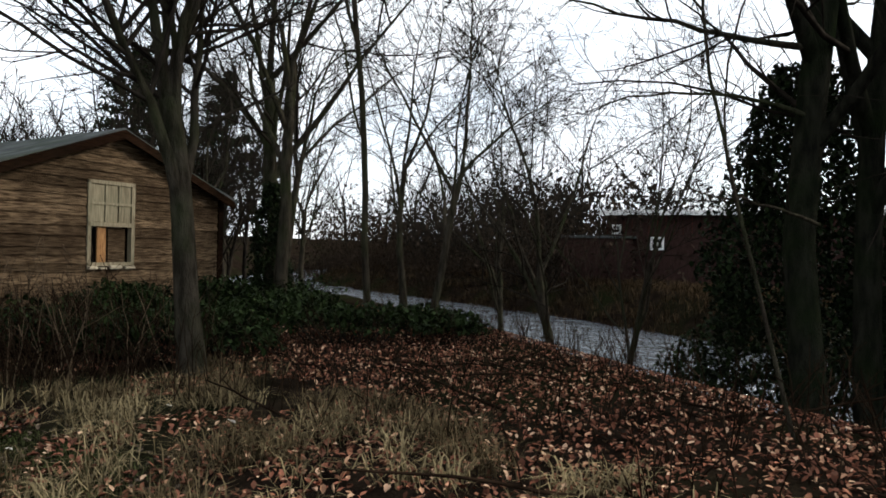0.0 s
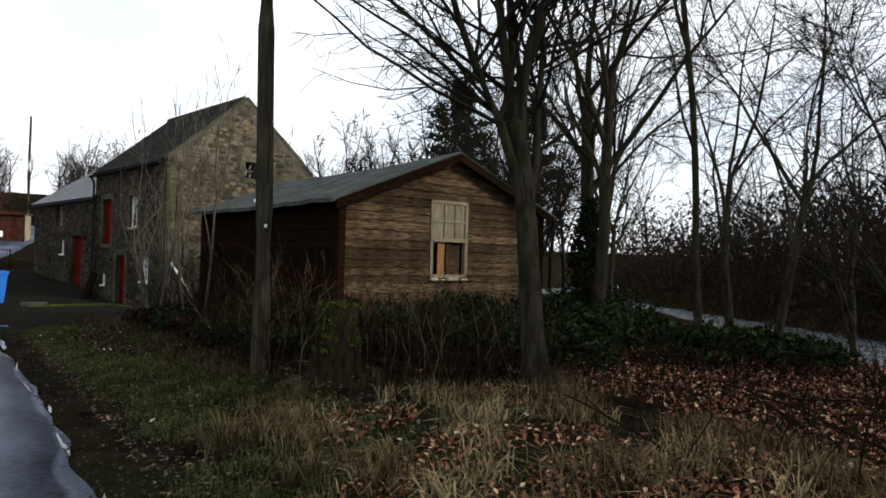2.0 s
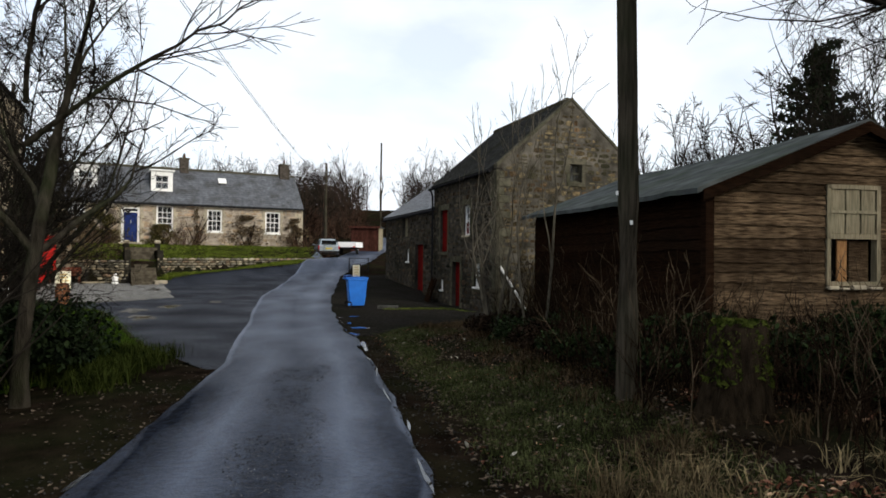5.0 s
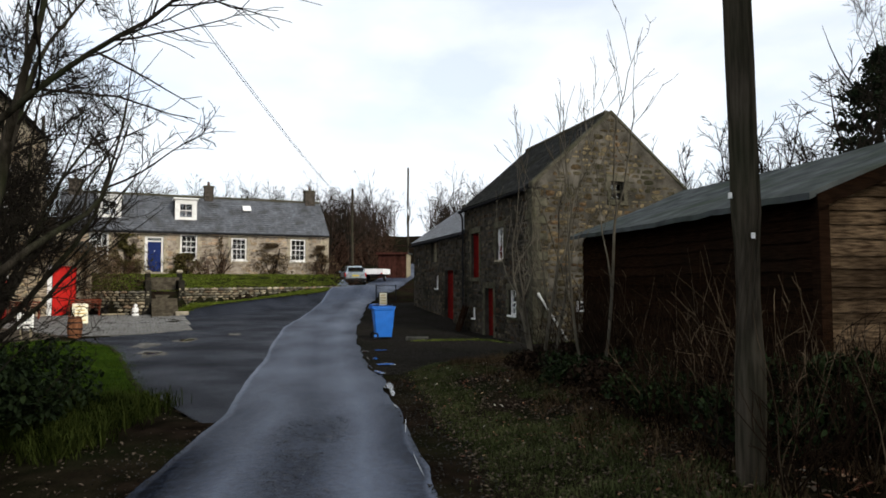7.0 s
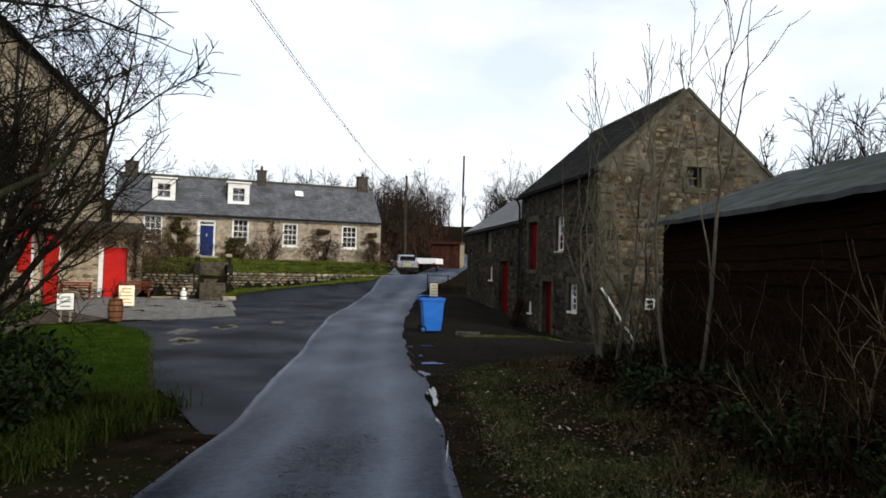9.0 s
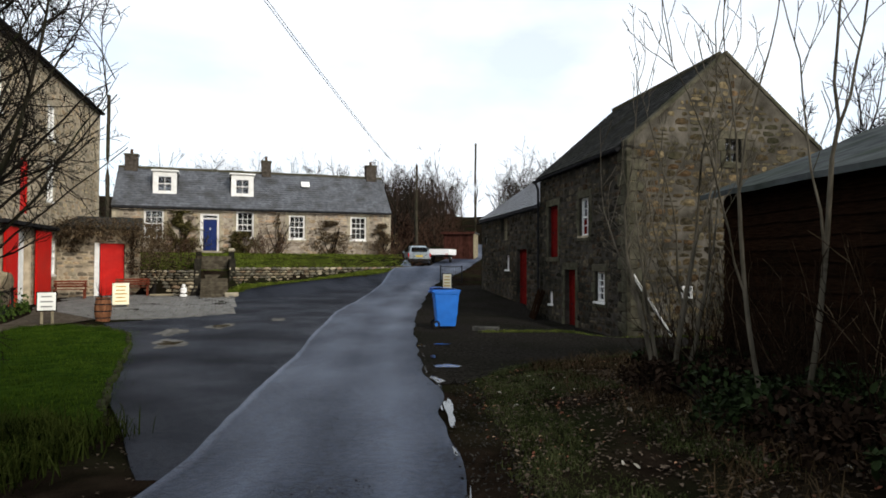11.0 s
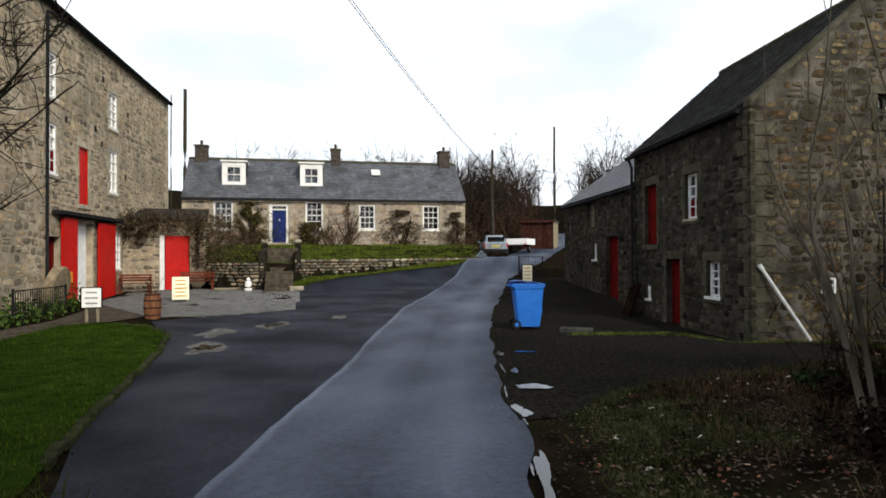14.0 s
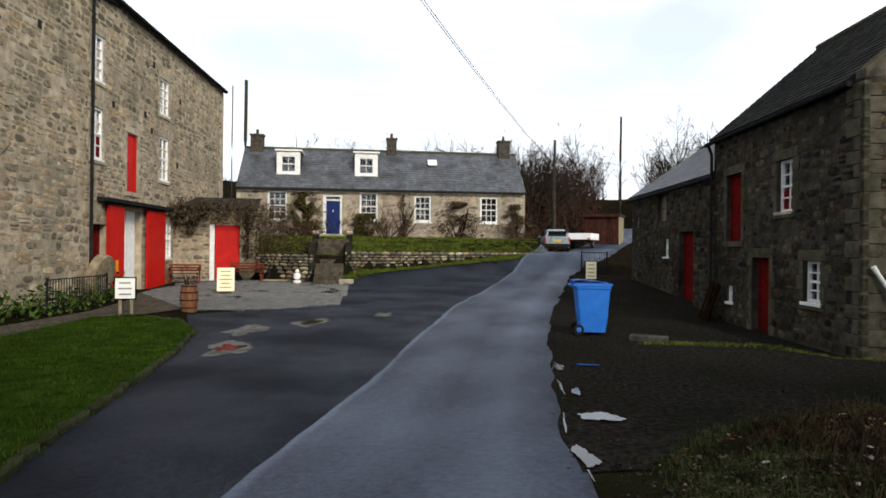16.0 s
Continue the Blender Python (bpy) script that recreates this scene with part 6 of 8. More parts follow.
def wheel(parent, x, y, r=0.31, w=0.2):
    t = part("wheel", tube([(x, y - w / 2, r), (x, y + w / 2, r)], [r, r], 24), mat["black_rubber"], parent)
    s = 1 if y > 0 else -1
    part("rim", tube([(x, y + s * w / 2, r), (x, y + s * (w / 2 + 0.015), r)], [r * 0.66, r * 0.6], 16), mat["chrome"], t, "alloy rim")


def estate_car():
    x, y = -56.6, -2.5
    c = thing("estate_car", pose(x, y, land(x, y, False) + 0.01, 0, 0, 8), "silver-blue estate car parked with its tail to the lane", "car")
    body = []
    for px, w, z0, z1 in ((-2.05, 0.72, 0.42, 0.7), (-1.95, 0.82, 0.28, 0.86), (-1.0, 0.88, 0.2, 0.95), (0.6, 0.88, 0.2, 0.97), (1.9, 0.86, 0.24, 0.98), (2.12, 0.8, 0.3, 0.93), (2.2, 0.74, 0.4, 0.85)):
        body.append([(px, s * w * k, z) for s, k, z in ((1, 0.9, z0), (1, 1.0, (z0 + z1) / 2), (1, 0.95, z1), (-1, 0.95, z1), (-1, 1.0, (z0 + z1) / 2), (-1, 0.9, z0))])
    part("body", loft(body), mat["car_silver"], c, smooth=False)
    cab = []
    for px, w, z1 in ((-0.95, 0.78, 0.97), (-0.3, 0.68, 1.38), (0.3, 0.62, 1.47), (1.2, 0.6, 1.46), (1.62, 0.58, 1.4), (2.1, 0.74, 0.95)):
        cab.append([(px, s * w * k, z) for s, k, z in ((1, 1.08, 0.9), (1, 1.0, z1 - 0.05), (1, 0.9, z1), (-1, 0.9, z1), (-1, 1.0, z1 - 0.05), (-1, 1.08, 0.9))])
    part("cabin", loft(cab), mat["car_silver"], c)
    rear = part("rear_window", box(-0.58, 0.58, -0.01, 0.01, 0.0, 0.46, 0.004), mat["car_glass"], c, "dark rear window")
    rear.matrix_local = pose(2.09, 0, 0.99, 45, 0, 90)
    for s in (-1, 1):
        for a, b in ((-0.35, 0.35), (0.42, 1.05), (1.12, 1.6)):
            g = part("side_window", box(a, b, -0.006, 0.006, 0.0, 0.32, 0.003), mat["car_glass"], c)
            g.matrix_local = pose(0, s * 0.775, 1.0, s * 8, 0, 0)
        part("tail_lamp", box(2.1, 2.17, s * 0.76 - 0.07, s * 0.76 + 0.07, 0.62, 0.9, 0.01), mat["tail_red"], c, "red tail lamp")
        part("wing_mirror", box(-0.75, -0.62, s * 0.95 - 0.09, s * 0.95 + 0.09, 0.95, 1.08, 0.02), mat["car_silver"], c)
        part("roof_rail", tube([(-0.2, s * 0.55, 1.43), (1.5, s * 0.55, 1.42)], [0.015, 0.015], 6), mat["black_metal"], c)
        for wx in (-1.3, 1.35):
            wheel(c, wx, s * 0.8)
    part("bumper", box(2.15, 2.28, -0.78, 0.78, 0.3, 0.5, 0.03), mat["black_rubber"], c)
    part("number_plate", box(2.2, 2.215, -0.26, 0.26, 0.64, 0.75), mat["plate"], c, "yellow rear number plate")


def flatbed_trailer():
    x, y = -59.8, -0.6
    c = thing("flatbed_trailer", pose(x, y, land(x, y, False) + 0.01, 0, 0, -14), "white flatbed trailer parked beside the hut", "trailer")
    part("flatbed", box(-1.3, 1.2, -0.85, 0.85, 0.6, 0.7, 0.01), mat["car_white"], c)
    for s in (-1, 1):
        part("side_board", box(-1.3, 1.2, s * 0.83 - 0.02, s * 0.83 + 0.02, 0.702, 1.05, 0.006), mat["car_white"], c)
        wheel(c, 0.1, s * 0.72, 0.28, 0.16)
        part("mudguard", box(-0.25, 0.45, s * 0.72 - 0.1, s * 0.72 + 0.1, 0.57, 0.598, 0.006), mat["black_metal"], c)
        part("tail_lamp", box(1.2, 1.23, s * 0.7 - 0.08, s * 0.7 + 0.08, 0.6, 0.69), mat["tail_red"], c, "red tail lamp")
    for x0 in (-1.28, 1.18):
        part("end_board", box(x0 - 0.02, x0 + 0.02, -0.808, 0.808, 0.702, 1.05, 0.006), mat["car_white"], c)
    part("chassis", box(-1.3, 1.1, -0.35, 0.35, 0.46, 0.598), mat["black_metal"], c)
    part("drawbar", tube([(-1.3, 0, 0.5), (-2.4, 0, 0.42)], [0.04, 0.03], 8), mat["black_metal"], c)
    part("jockey_wheel", tube([(-2.2, 0, 0.44), (-2.2, 0, 0.0)], [0.025, 0.03], 8), mat["black_metal"], c)


estate_car()
flatbed_trailer()


def hut():
    x, y = -63.2, 0.75
    h = thing("timber_hut", pose(x, y, land(x, y, False) - 0.1, 0, 0, 80), "dark red-brown boarded hut with a flat roof", "hut")
    W, D, z0, z1 = 2.6, 2.8, 2.35, 2.1
    n = 22
    part("wall_core", box(-W / 2, W / 2, 0.0, D, 0, z1), mat["hut_board"], h)
    for k in range(n):
        a, b = -W / 2 + W * k / n, -W / 2 + W * (k + 1) / n
        part("board", box(a + 0.006, b - 0.006, -0.03, -0.002, 0.02, z0 - 0.05, 0.004), mat["hut_board"], h)
    part("roof", box(-W / 2 - 0.15, W / 2 + 0.15, -0.25, D + 0.2, z0, z0 + 0.1, 0.01), mat["felt_roof"], h)
    part("fascia", box(-W / 2 - 0.16, W / 2 + 0.16, -0.28, -0.252, z0 - 0.08, z0 + 0.11), mat["hut_board"], h)
    # pale timber colour stands in for sunlight on this side of the hut
    part("end_board", box(W / 2, W / 2 + 0.03, 0, D, 0, z0), mat["grey_timber"], h)


mat["hut_board"] = surface("red_brown_board", (0.03, 0.012, 0.009), (0.062, 0.025, 0.019), 6.0, 0.8, 0.4, vary=0.25, stretch=(1, 1, 0.4))
hut()


mat["maroon_board"] = surface("faded_maroon_board", (0.022, 0.012, 0.0105), (0.045, 0.026, 0.022), 6.0, 0.85, 0.4, stretch=(6, 6, 0.4))


def far_house():
    """The dark red boarded house across the river."""
    m = pose(-9.3, 32.8, 0.6, 0, 0, 8)
    h = thing("riverside_house", m, "dark red boarded house beyond the river", "house")
    L, W, H = 13.0, 5.0, 2.95
    ops = [(2.1, 2.75, 1.2, 1.85), (0.2, 0.7, 1.95, 2.45)]
    f = part("wall_front", wall_mesh(L, -1.2, H, 0.2, ops), mat["maroon_board"], h)
    for o in ops:
        sash_window(f, *o, 0.04, (2, 2), wide=0.1, sill=False)
    for k in range(int(L / 0.4)):
        part("batten", box(k * 0.4, k * 0.4 + 0.05, -0.03, -0.002, 1.95, H), mat["hut_board"], f)
    part("wall_back", box(0, L, W - 0.2, W, -1.2, H), mat["hut_board"], h)
    for x in (0.0, L - 0.2):
        part("wall_end", box(x, x + 0.2, 0.202, W - 0.202, -1.2, H), mat["hut_board"], h)
    r = part("roof", box(-0.3, L + 0.3, -0.4, W + 0.4, H + 0.01, H + 0.2, 0.02), mat["felt_roof"], h, "low grey felt roof")
    part("porch_roof", box(-2.0, 1.5, -1.6, -0.05, 1.72, 1.84, 0.02), mat["felt_roof"], h)
    part("porch_wall", box(-2.0, 1.4, -1.5, -1.4, -1.2, 1.72), mat["maroon_board"], h)
    part("fascia", box(-0.32, L + 0.32, -0.44, -0.402, H - 0.05, H + 0.2), mat["white_paint"], h)


far_house()


# ---- poles and wires ----
def utility_pole(x, y, top, r0, r1, label, tag=False, lean=0.0, group=""):
    z = land(x, y, False)
    p = thing("utility_pole", pose(x, y, z - 0.3), label, "pole", group)
    n = 8
    part("shaft", tube([(lean * k / n, 0.02 * math.sin(k), (top - z + 0.3) * k / n) for k in range(n + 1)], [r0 + (r1 - r0) * k / n for k in range(n + 1)], 14), mat["pole_wood"], p)
    part("cap", tube([(lean, 0, top - z + 0.3), (lean, 0, top - z + 0.38)], [r1 * 1.15, r1 * 0.4], 10), mat["black_metal"], p)
    if tag:
        part("number_tag", box(r0 - 0.01, r0 + 0.002, -0.012, 0.012, 1.97, 2.01), mat["white_paint"], p, "small pale number tag")
        part("number_tag", box(-0.016, 0.016, -r0 - 0.004, -r0 + 0.008, 2.26, 2.3), mat["white_paint"], p, "small pale number tag")


utility_pole(-7.95, 2.40, 8.6, 0.105, 0.085, "weathered wooden telegraph pole in dead brush", tag=True, lean=-0.05)
utility_pole(-61.9, -2.8, 9.84, 0.14, 0.1, "distant wooden telegraph pole against the sky", lean=0.15, group="distant poles")
utility_pole(-76.1, 2.7, 14.3, 0.14, 0.1, "distant wooden telegraph pole against the sky", group="distant poles")
utility_pole(-66.7, -31.5, 17.0, 0.2, 0.15, "distant wooden telegraph pole against the sky", group="distant poles")
utility_pole(-66.9, -33.0, 16.6, 0.06, 0.05, "distant wooden telegraph pole against the sky", group="distant poles")
utility_pole(24.0, -10.4, 18.4, 0.16, 0.12, "wooden telegraph pole beside the lane")


def wire(name, a, b, sag, label):
    n = 40
    pts = []
    for k in range(n + 1):
        t = k / n
        p = Vector(a).lerp(Vector(b), t)
        p.z -= sag * 4 * t * (1 - t)
        pts.append(p)
    ob = part(name, tube(pts, [0.012] * (n + 1), 5), mat["black_metal"])
    tagged(ob, label, "cable", "overhead cables")


WIRE_A, WIRE_B = (-61.8, -2.8, 8.04), (24.0, -10.52, 18.15)
wire("overhead_cable", WIRE_A, WIRE_B, 2.33, "thin dark overhead cable between poles")
wire("overhead_cable", (WIRE_A[0], WIRE_A[1], WIRE_A[2] + 0.06), (WIRE_B[0], WIRE_B[1] + 0.1, WIRE_B[2]), 2.28, "thin dark overhead cable between poles")


mat["rotten_wood"] = surface("rotten_stump_wood", (0.01, 0.0075, 0.0052), (0.032, 0.023, 0.015), 9.0, 0.95, 1.0, stretch=(2, 2, 0.5))


def stump():
    x, y = -6.85, 2.88
    z = land(x, y, False) - 0.1
    s = thing("tree_stump", pose(x, y, z), "mossy old tree stump among dead stems", "stump")
    rng = random.Random(3)
    bm = bmesh.new()
    rings = []
    for h, r in ((0.0, 0.36), (0.18, 0.28), (0.4, 0.23), (0.62, 0.2), (0.82, 0.21), (0.86, 0.17)):
        rings.append([bm.verts.new((r * (1 + 0.3 * noise.noise((math.cos(a) * 1.7, math.sin(a) * 1.7, h))) * math.cos(a), r * (1 + 0.3 * noise.noise((math.cos(a) * 1.7, math.sin(a) * 1.7, h))) * math.sin(a), h + 0.05 * noise.noise((math.cos(a) * 3, math.sin(a) * 3, 8)))) for a in (2 * math.pi * k / 24 for k in range(24))])
    for p, q in zip(rings, rings[1:]):
        for k in range(24):
            bm.faces.new((p[k], p[(k + 1) % 24], q[(k + 1) % 24], q[k]))
    bm.faces.new(rings[-1])
    part("trunk", bm, mat["rotten_wood"], s, smooth=True)
    bm = bmesh.new()
    for k in range(2200):
        a, h = rng.uniform(0, 6.28), rng.uniform(0.15, 1.0) ** 0.5
        if h < 0.8 and noise.noise((math.cos(a) * 1.6, math.sin(a) * 1.6, h * 3)) < -0.12:
            continue
        swell = 1 + 0.3 * noise.noise((math.cos(a) * 1.7, math.sin(a) * 1.7, h))
        r = max(0.195, 0.34 - 0.24 * h) * swell if h < 0.82 else rng.uniform(0, 0.19) * swell
        c = Vector((r * math.cos(a), r * math.sin(a), min(h, 0.86)))
        d = rng.uniform(0.014, 0.036)
        vs = [bm.verts.new(c + Vector((rng.uniform(-d, d), rng.uniform(-d, d), rng.uniform(-d, d * 1.6)))) for _ in range(4)]
        bm.faces.new(vs[:3])
        bm.faces.new((vs[0], vs[2], vs[3]))
    part("moss_cover", bm, mat["moss"], s, "thick green moss")


stump()
build_setts()
build_lawn_edging()

# ---- trees and plants ----
def np_mesh(name, V, F, material, parent=None, label="", smooth=False):
    """A mesh out of computed arrays: V (n, 3), F (m, 3 or 4)."""
    V, F = np.asarray(V, dtype=np.float32), np.asarray(F, dtype=np.int32)
    me = bpy.data.meshes.new(name)
    me.vertices.add(len(V))
    me.vertices.foreach_set("co", V.ravel())
    k = F.shape[1]
    me.loops.add(F.size)
    me.loops.foreach_set("vertex_index", F.ravel())
    me.polygons.add(len(F))
    me.polygons.foreach_set("loop_start", np.arange(0, F.size, k, dtype=np.int32))
    me.polygons.foreach_set("loop_total", np.full(len(F), k, dtype=np.int32))
    if smooth:
        me.polygons.foreach_set("use_smooth", np.ones(len(F), dtype=bool))
    me.update(calc_edges=True)
    return link(name, me, material, parent, label)


class Skin:
    """Collects tapered tubes and gives them as arrays."""

    def __init__(self):
        self.v, self.f, self.n = [], [], 0
        self.allowed, self.least = (lambda p: True), 0.0045

    def tube(self, pts, radii, sides):
        pts = np.asarray(pts, dtype=float)
        d = np.gradient(pts, axis=0)
        d /= np.linalg.norm(d, axis=1, keepdims=True) + 1e-9
        ref = np.where(np.abs(d[:, 2:3]) > 0.9, np.array([[1.0, 0, 0]]), np.array([[0, 0, 1.0]]))
        a = np.cross(d, ref)
        a /= np.linalg.norm(a, axis=1, keepdims=True) + 1e-9
        b = np.cross(d, a)
        ang = np.arange(sides) * 2 * np.pi / sides
        ring = pts[:, None, :] + np.asarray(radii)[:, None, None] * (np.cos(ang)[None, :, None] * a[:, None, :] + np.sin(ang)[None, :, None] * b[:, None, :])
        m = len(pts)
        idx = self.n + np.arange(m * sides).reshape(m, sides)
        nxt = np.roll(idx, -1, axis=1)
        self.f.append(np.stack([idx[:-1], nxt[:-1], nxt[1:], idx[1:]], axis=-1).reshape(-1, 4))
        self.v.append(ring.reshape(-1, 3))
        self.n += m * sides

    def arrays(self):
        return np.concatenate(self.v), np.concatenate(self.f)


def path(rng, p, d, length, n, wander, lift):
    """A wandering limb from p along d; lift bends it up (or down) on the way."""
    pts, d = [np.array(p, float)], np.array(d, float)
    step = length / n
    for _ in range(n):
        d = d + rng.normal(0, wander, 3) + np.array([0, 0, lift])
        d /= np.linalg.norm(d)
        pts.append(pts[-1] + d * step)
    return np.array(pts)


def off(rng, d, angle):
    """A direction that leaves d at about that angle, to any side."""
    d = d / np.linalg.norm(d)
    r = rng.normal(0, 1, 3)
    r -= d * (r @ d)
    r /= np.linalg.norm(r) + 1e-9
    return d * math.cos(angle) + r * math.sin(angle)


def sprout(rng, skin, pts, r0, level, spec):
    """Side branches along a limb, down to twigs."""
    if level >= len(spec):
        return
    count, frac, angle, lift, wander, ratio, sides, start = spec[level]
    n = len(pts) - 1
    total = np.linalg.norm(pts[-1] - pts[0])
    for k in range(max(1, int(rng.poisson(count)) if count > 4 else count)):
        t = start + (1 - start) * rng.random()
        i = min(n - 1, int(t * n))
        p = pts[i] + (pts[i + 1] - pts[i]) * (t * n - i)
        d = off(rng, pts[i + 1] - pts[i], angle * rng.uniform(0.7, 1.3))
        L = total * frac * rng.uniform(0.5, 1.15) * (1.15 - 0.55 * t)
        m = 3 if sides == 3 else 6
        sub = path(rng, p, d, L, m, wander, lift)
        if not skin.allowed(sub[-1]):
            continue
        r = max(skin.least, r0 * ratio * (1.1 - 0.6 * t))
        skin.tube(sub, np.linspace(r, max(skin.least * 0.7, r * 0.35), m + 1), sides)
        sprout(rng, skin, sub, r, level + 1, spec)


CROWN = [(9, 0.5, 0.8, 0.02, 0.14, 0.42, 5, 0.12), (8, 0.5, 0.75, 0.02, 0.18, 0.45, 3, 0.15), (5, 0.5, 0.75, 0.02, 0.2, 0.5, 3, 0.1)]
DENSE = [(14, 0.5, 0.85, 0.02, 0.16, 0.4, 4, 0.1), (11, 0.5, 0.8, 0.02, 0.22, 0.45, 3, 0.12), (5, 0.5, 0.75, 0.02, 0.22, 0.5, 3, 0.1)]
WIDE = [(13, 0.62, 0.85, 0.0, 0.12, 0.4, 5, 0.15), (8, 0.5, 0.75, 0.0, 0.18, 0.45, 3, 0.15), (5, 0.5, 0.75, 0.02, 0.2, 0.5, 3, 0.1)]
LIGHT = [(6, 0.45, 0.7, 0.05, 0.1, 0.45, 4, 0.2), (5, 0.45, 0.7, 0.03, 0.14, 0.5, 3, 0.2)]


def bare_tree(x, y, height, r0, seed, label, stems=((0, 0, 1),), fork=0.35, limbs=4, spread=0.45, spec=None, bark="bark", lean=(0, 0), group="", name="bare_tree", wander=0.05, limb_len=0.65, allowed=None, limb_allowed=None):
    """A leafless tree: trunk that forks into limbs, each a part, and a crown of fine twigs."""
    rng = np.random.default_rng(seed)
    spec = spec or CROWN
    z = land(x, y, False) - 0.15
    tree = thing(name, pose(x, y, z), label, "tree", group)
    crown = Skin()
    if allowed:
        crown.allowed = lambda p: allowed(x + p[0], y + p[1], z + p[2])
    for sx, sy, share in stems:
        trunk = Skin()
        h = height * share * fork
        d = np.array([lean[0] + sx * 0.25, lean[1] + sy * 0.25, 1.0])
        pts = path(rng, (sx * 0.22, sy * 0.22, 0), d / np.linalg.norm(d), h, 7, wander, 0.02)
        r = r0 * share
        radii = np.linspace(r, r * 0.72, 8)
        radii[0] *= 1.35
        radii[1] *= 1.08
        trunk.tube(pts, radii, 10)
        np_mesh("trunk", *trunk.arrays(), mat[bark], tree, smooth=True)
        for k in range(limbs):
            a = 2 * math.pi * (k + rng.uniform(-0.3, 0.3)) / limbs
            up = pts[-1] - pts[-2]
            up /= np.linalg.norm(up)
            tilt = spread * rng.uniform(0.4, 1.2) if k else spread * 0.25
            d = up * math.cos(tilt) + np.array([math.cos(a), math.sin(a), 0]) * math.sin(tilt)
            start = pts[-1] if k < 2 else pts[-2 - (k % 3)]
            limb = Skin()
            L = height * share * limb_len * rng.uniform(0.75, 1.1)
            for _ in range(12):
                lp = path(rng, start, d, L, 9, 0.12, 0.035)
                if limb_allowed(x + lp[-1][0], y + lp[-1][1], z + lp[-1][2]) if limb_allowed else crown.allowed(lp[-1]):
                    break
            lr = r * 0.5 * rng.uniform(0.65, 1.0)
            limb.tube(lp, lr * (1 - np.linspace(0, 1, 10)) ** 1.3 + 0.0035, 7)
            np_mesh("limb", *limb.arrays(), mat[bark], tree, smooth=True)
            sprout(rng, crown, lp, lr, 0, spec)
    np_mesh("crown", *crown.arrays(), mat["twig"] if bark != "bark_pale" else mat["bark_pale"], tree, "bare fine twigs")
    return tree


# bark of the ivy-clad trunks, their shade and ivy cover put into the colour
mat["bark_dark"] = surface("shaded_ivy_bark", (0.006, 0.006, 0.005), (0.018, 0.018, 0.013), 9.0, 0.9, 0.9, stretch=(1.5, 1.5, 0.4), stain=(0.008, 0.013, 0.005), stain_scale=1.6, stain_amount=0.8)
# large multi-limbed tree before the shed
bare_tree(-5.3, 4.35, 9.5, 0.13, 7, "moss-stained bare tree with upright limbs before shed", fork=0.31, limbs=7, spread=0.4, limb_len=0.6, lean=(-0.1, -0.02), wander=0.035, allowed=lambda a, b, c: c > 3.0 and a > -9.6 and b > 1.3 + 0.4 * max(0.0, 5.0 - c), spec=WIDE, limb_allowed=lambda a, b, c: a > -6.9 and c > 6.2)
bare_tree(-9.7, 10.4, 12.5, 0.17, 8, "tall bare tree on the riverbank", fork=0.4, limbs=6, spread=0.5, group="riverbank trees", spec=CROWN)
bare_tree(-9.0, 9.4, 11.5, 0.13, 9, "tall bare tree on the riverbank", fork=0.45, limbs=5, spread=0.4, group="riverbank trees")
bare_tree(-6.3, 8.6, 10.0, 0.06, 10, "slender pale birch on the riverbank", fork=0.55, limbs=4, spread=0.3, group="riverbank trees", spec=LIGHT)
bare_tree(-5.6, 9.3, 8.0, 0.07, 11, "slender bare tree on the riverbank", fork=0.35, limbs=5, spread=0.5, lean=(0.15, 0.1), group="riverbank trees")
bare_tree(-4.4, 12.6, 9.5, 0.11, 12, "leaning bare alder at the water's edge", fork=0.3, limbs=6, spread=0.55, lean=(-0.28, 0.0), group="riverbank trees")
bare_tree(-3.3, 12.9, 9.0, 0.07, 13, "slender bare tree on the riverbank", fork=0.4, limbs=5, spread=0.4, group="riverbank trees")
bare_tree(-6.6, 14.6, 9.0, 0.08, 14, "slender bare tree on the riverbank", fork=0.35, limbs=6, spread=0.5, group="riverbank trees")
bare_tree(-8.5, 13.0, 10.0, 0.09, 15, "slender bare tree on the riverbank", fork=0.35, limbs=5, spread=0.45, group="riverbank trees")
bare_tree(-12.0, 12.6, 11.0, 0.11, 16, "tall bare tree on the riverbank", fork=0.35, limbs=6, spread=0.5, group="riverbank trees")
for i, (x, y, h, r) in enumerate([(-15.0, 12.5, 9.5, 0.1), (-14.0, 15.5, 9.0, 0.09), (-17.5, 14.5, 10.0, 0.1), (-19.0, 16.5, 9.5, 0.1)]):
    bare_tree(x, y, h, r, 500 + i, "tall bare tree in the riverside wood", fork=0.3, limbs=6, spread=0.5, group="riverbank trees", spec=CROWN)
bare_tree(-2.4, 9.8, 5.5, 0.025, 17, "thin bare sapling on the riverbank", fork=0.4, limbs=4, spread=0.6, spec=LIGHT, group="riverbank trees")
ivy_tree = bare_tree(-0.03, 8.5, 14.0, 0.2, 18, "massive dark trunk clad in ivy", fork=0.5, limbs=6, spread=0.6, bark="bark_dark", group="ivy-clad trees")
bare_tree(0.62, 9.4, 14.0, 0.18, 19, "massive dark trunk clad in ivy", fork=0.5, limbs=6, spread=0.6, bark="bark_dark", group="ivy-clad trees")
bare_tree(-0.1, 5.3, 5.5, 0.016, 28, "thin arching sapling beside the lane", fork=0.6, limbs=3, spread=0.5, spec=[(4, 0.4, 0.8, 0.0, 0.1, 0.5, 3, 0.2)], lean=(-0.16, -0.08), wander=0.05)
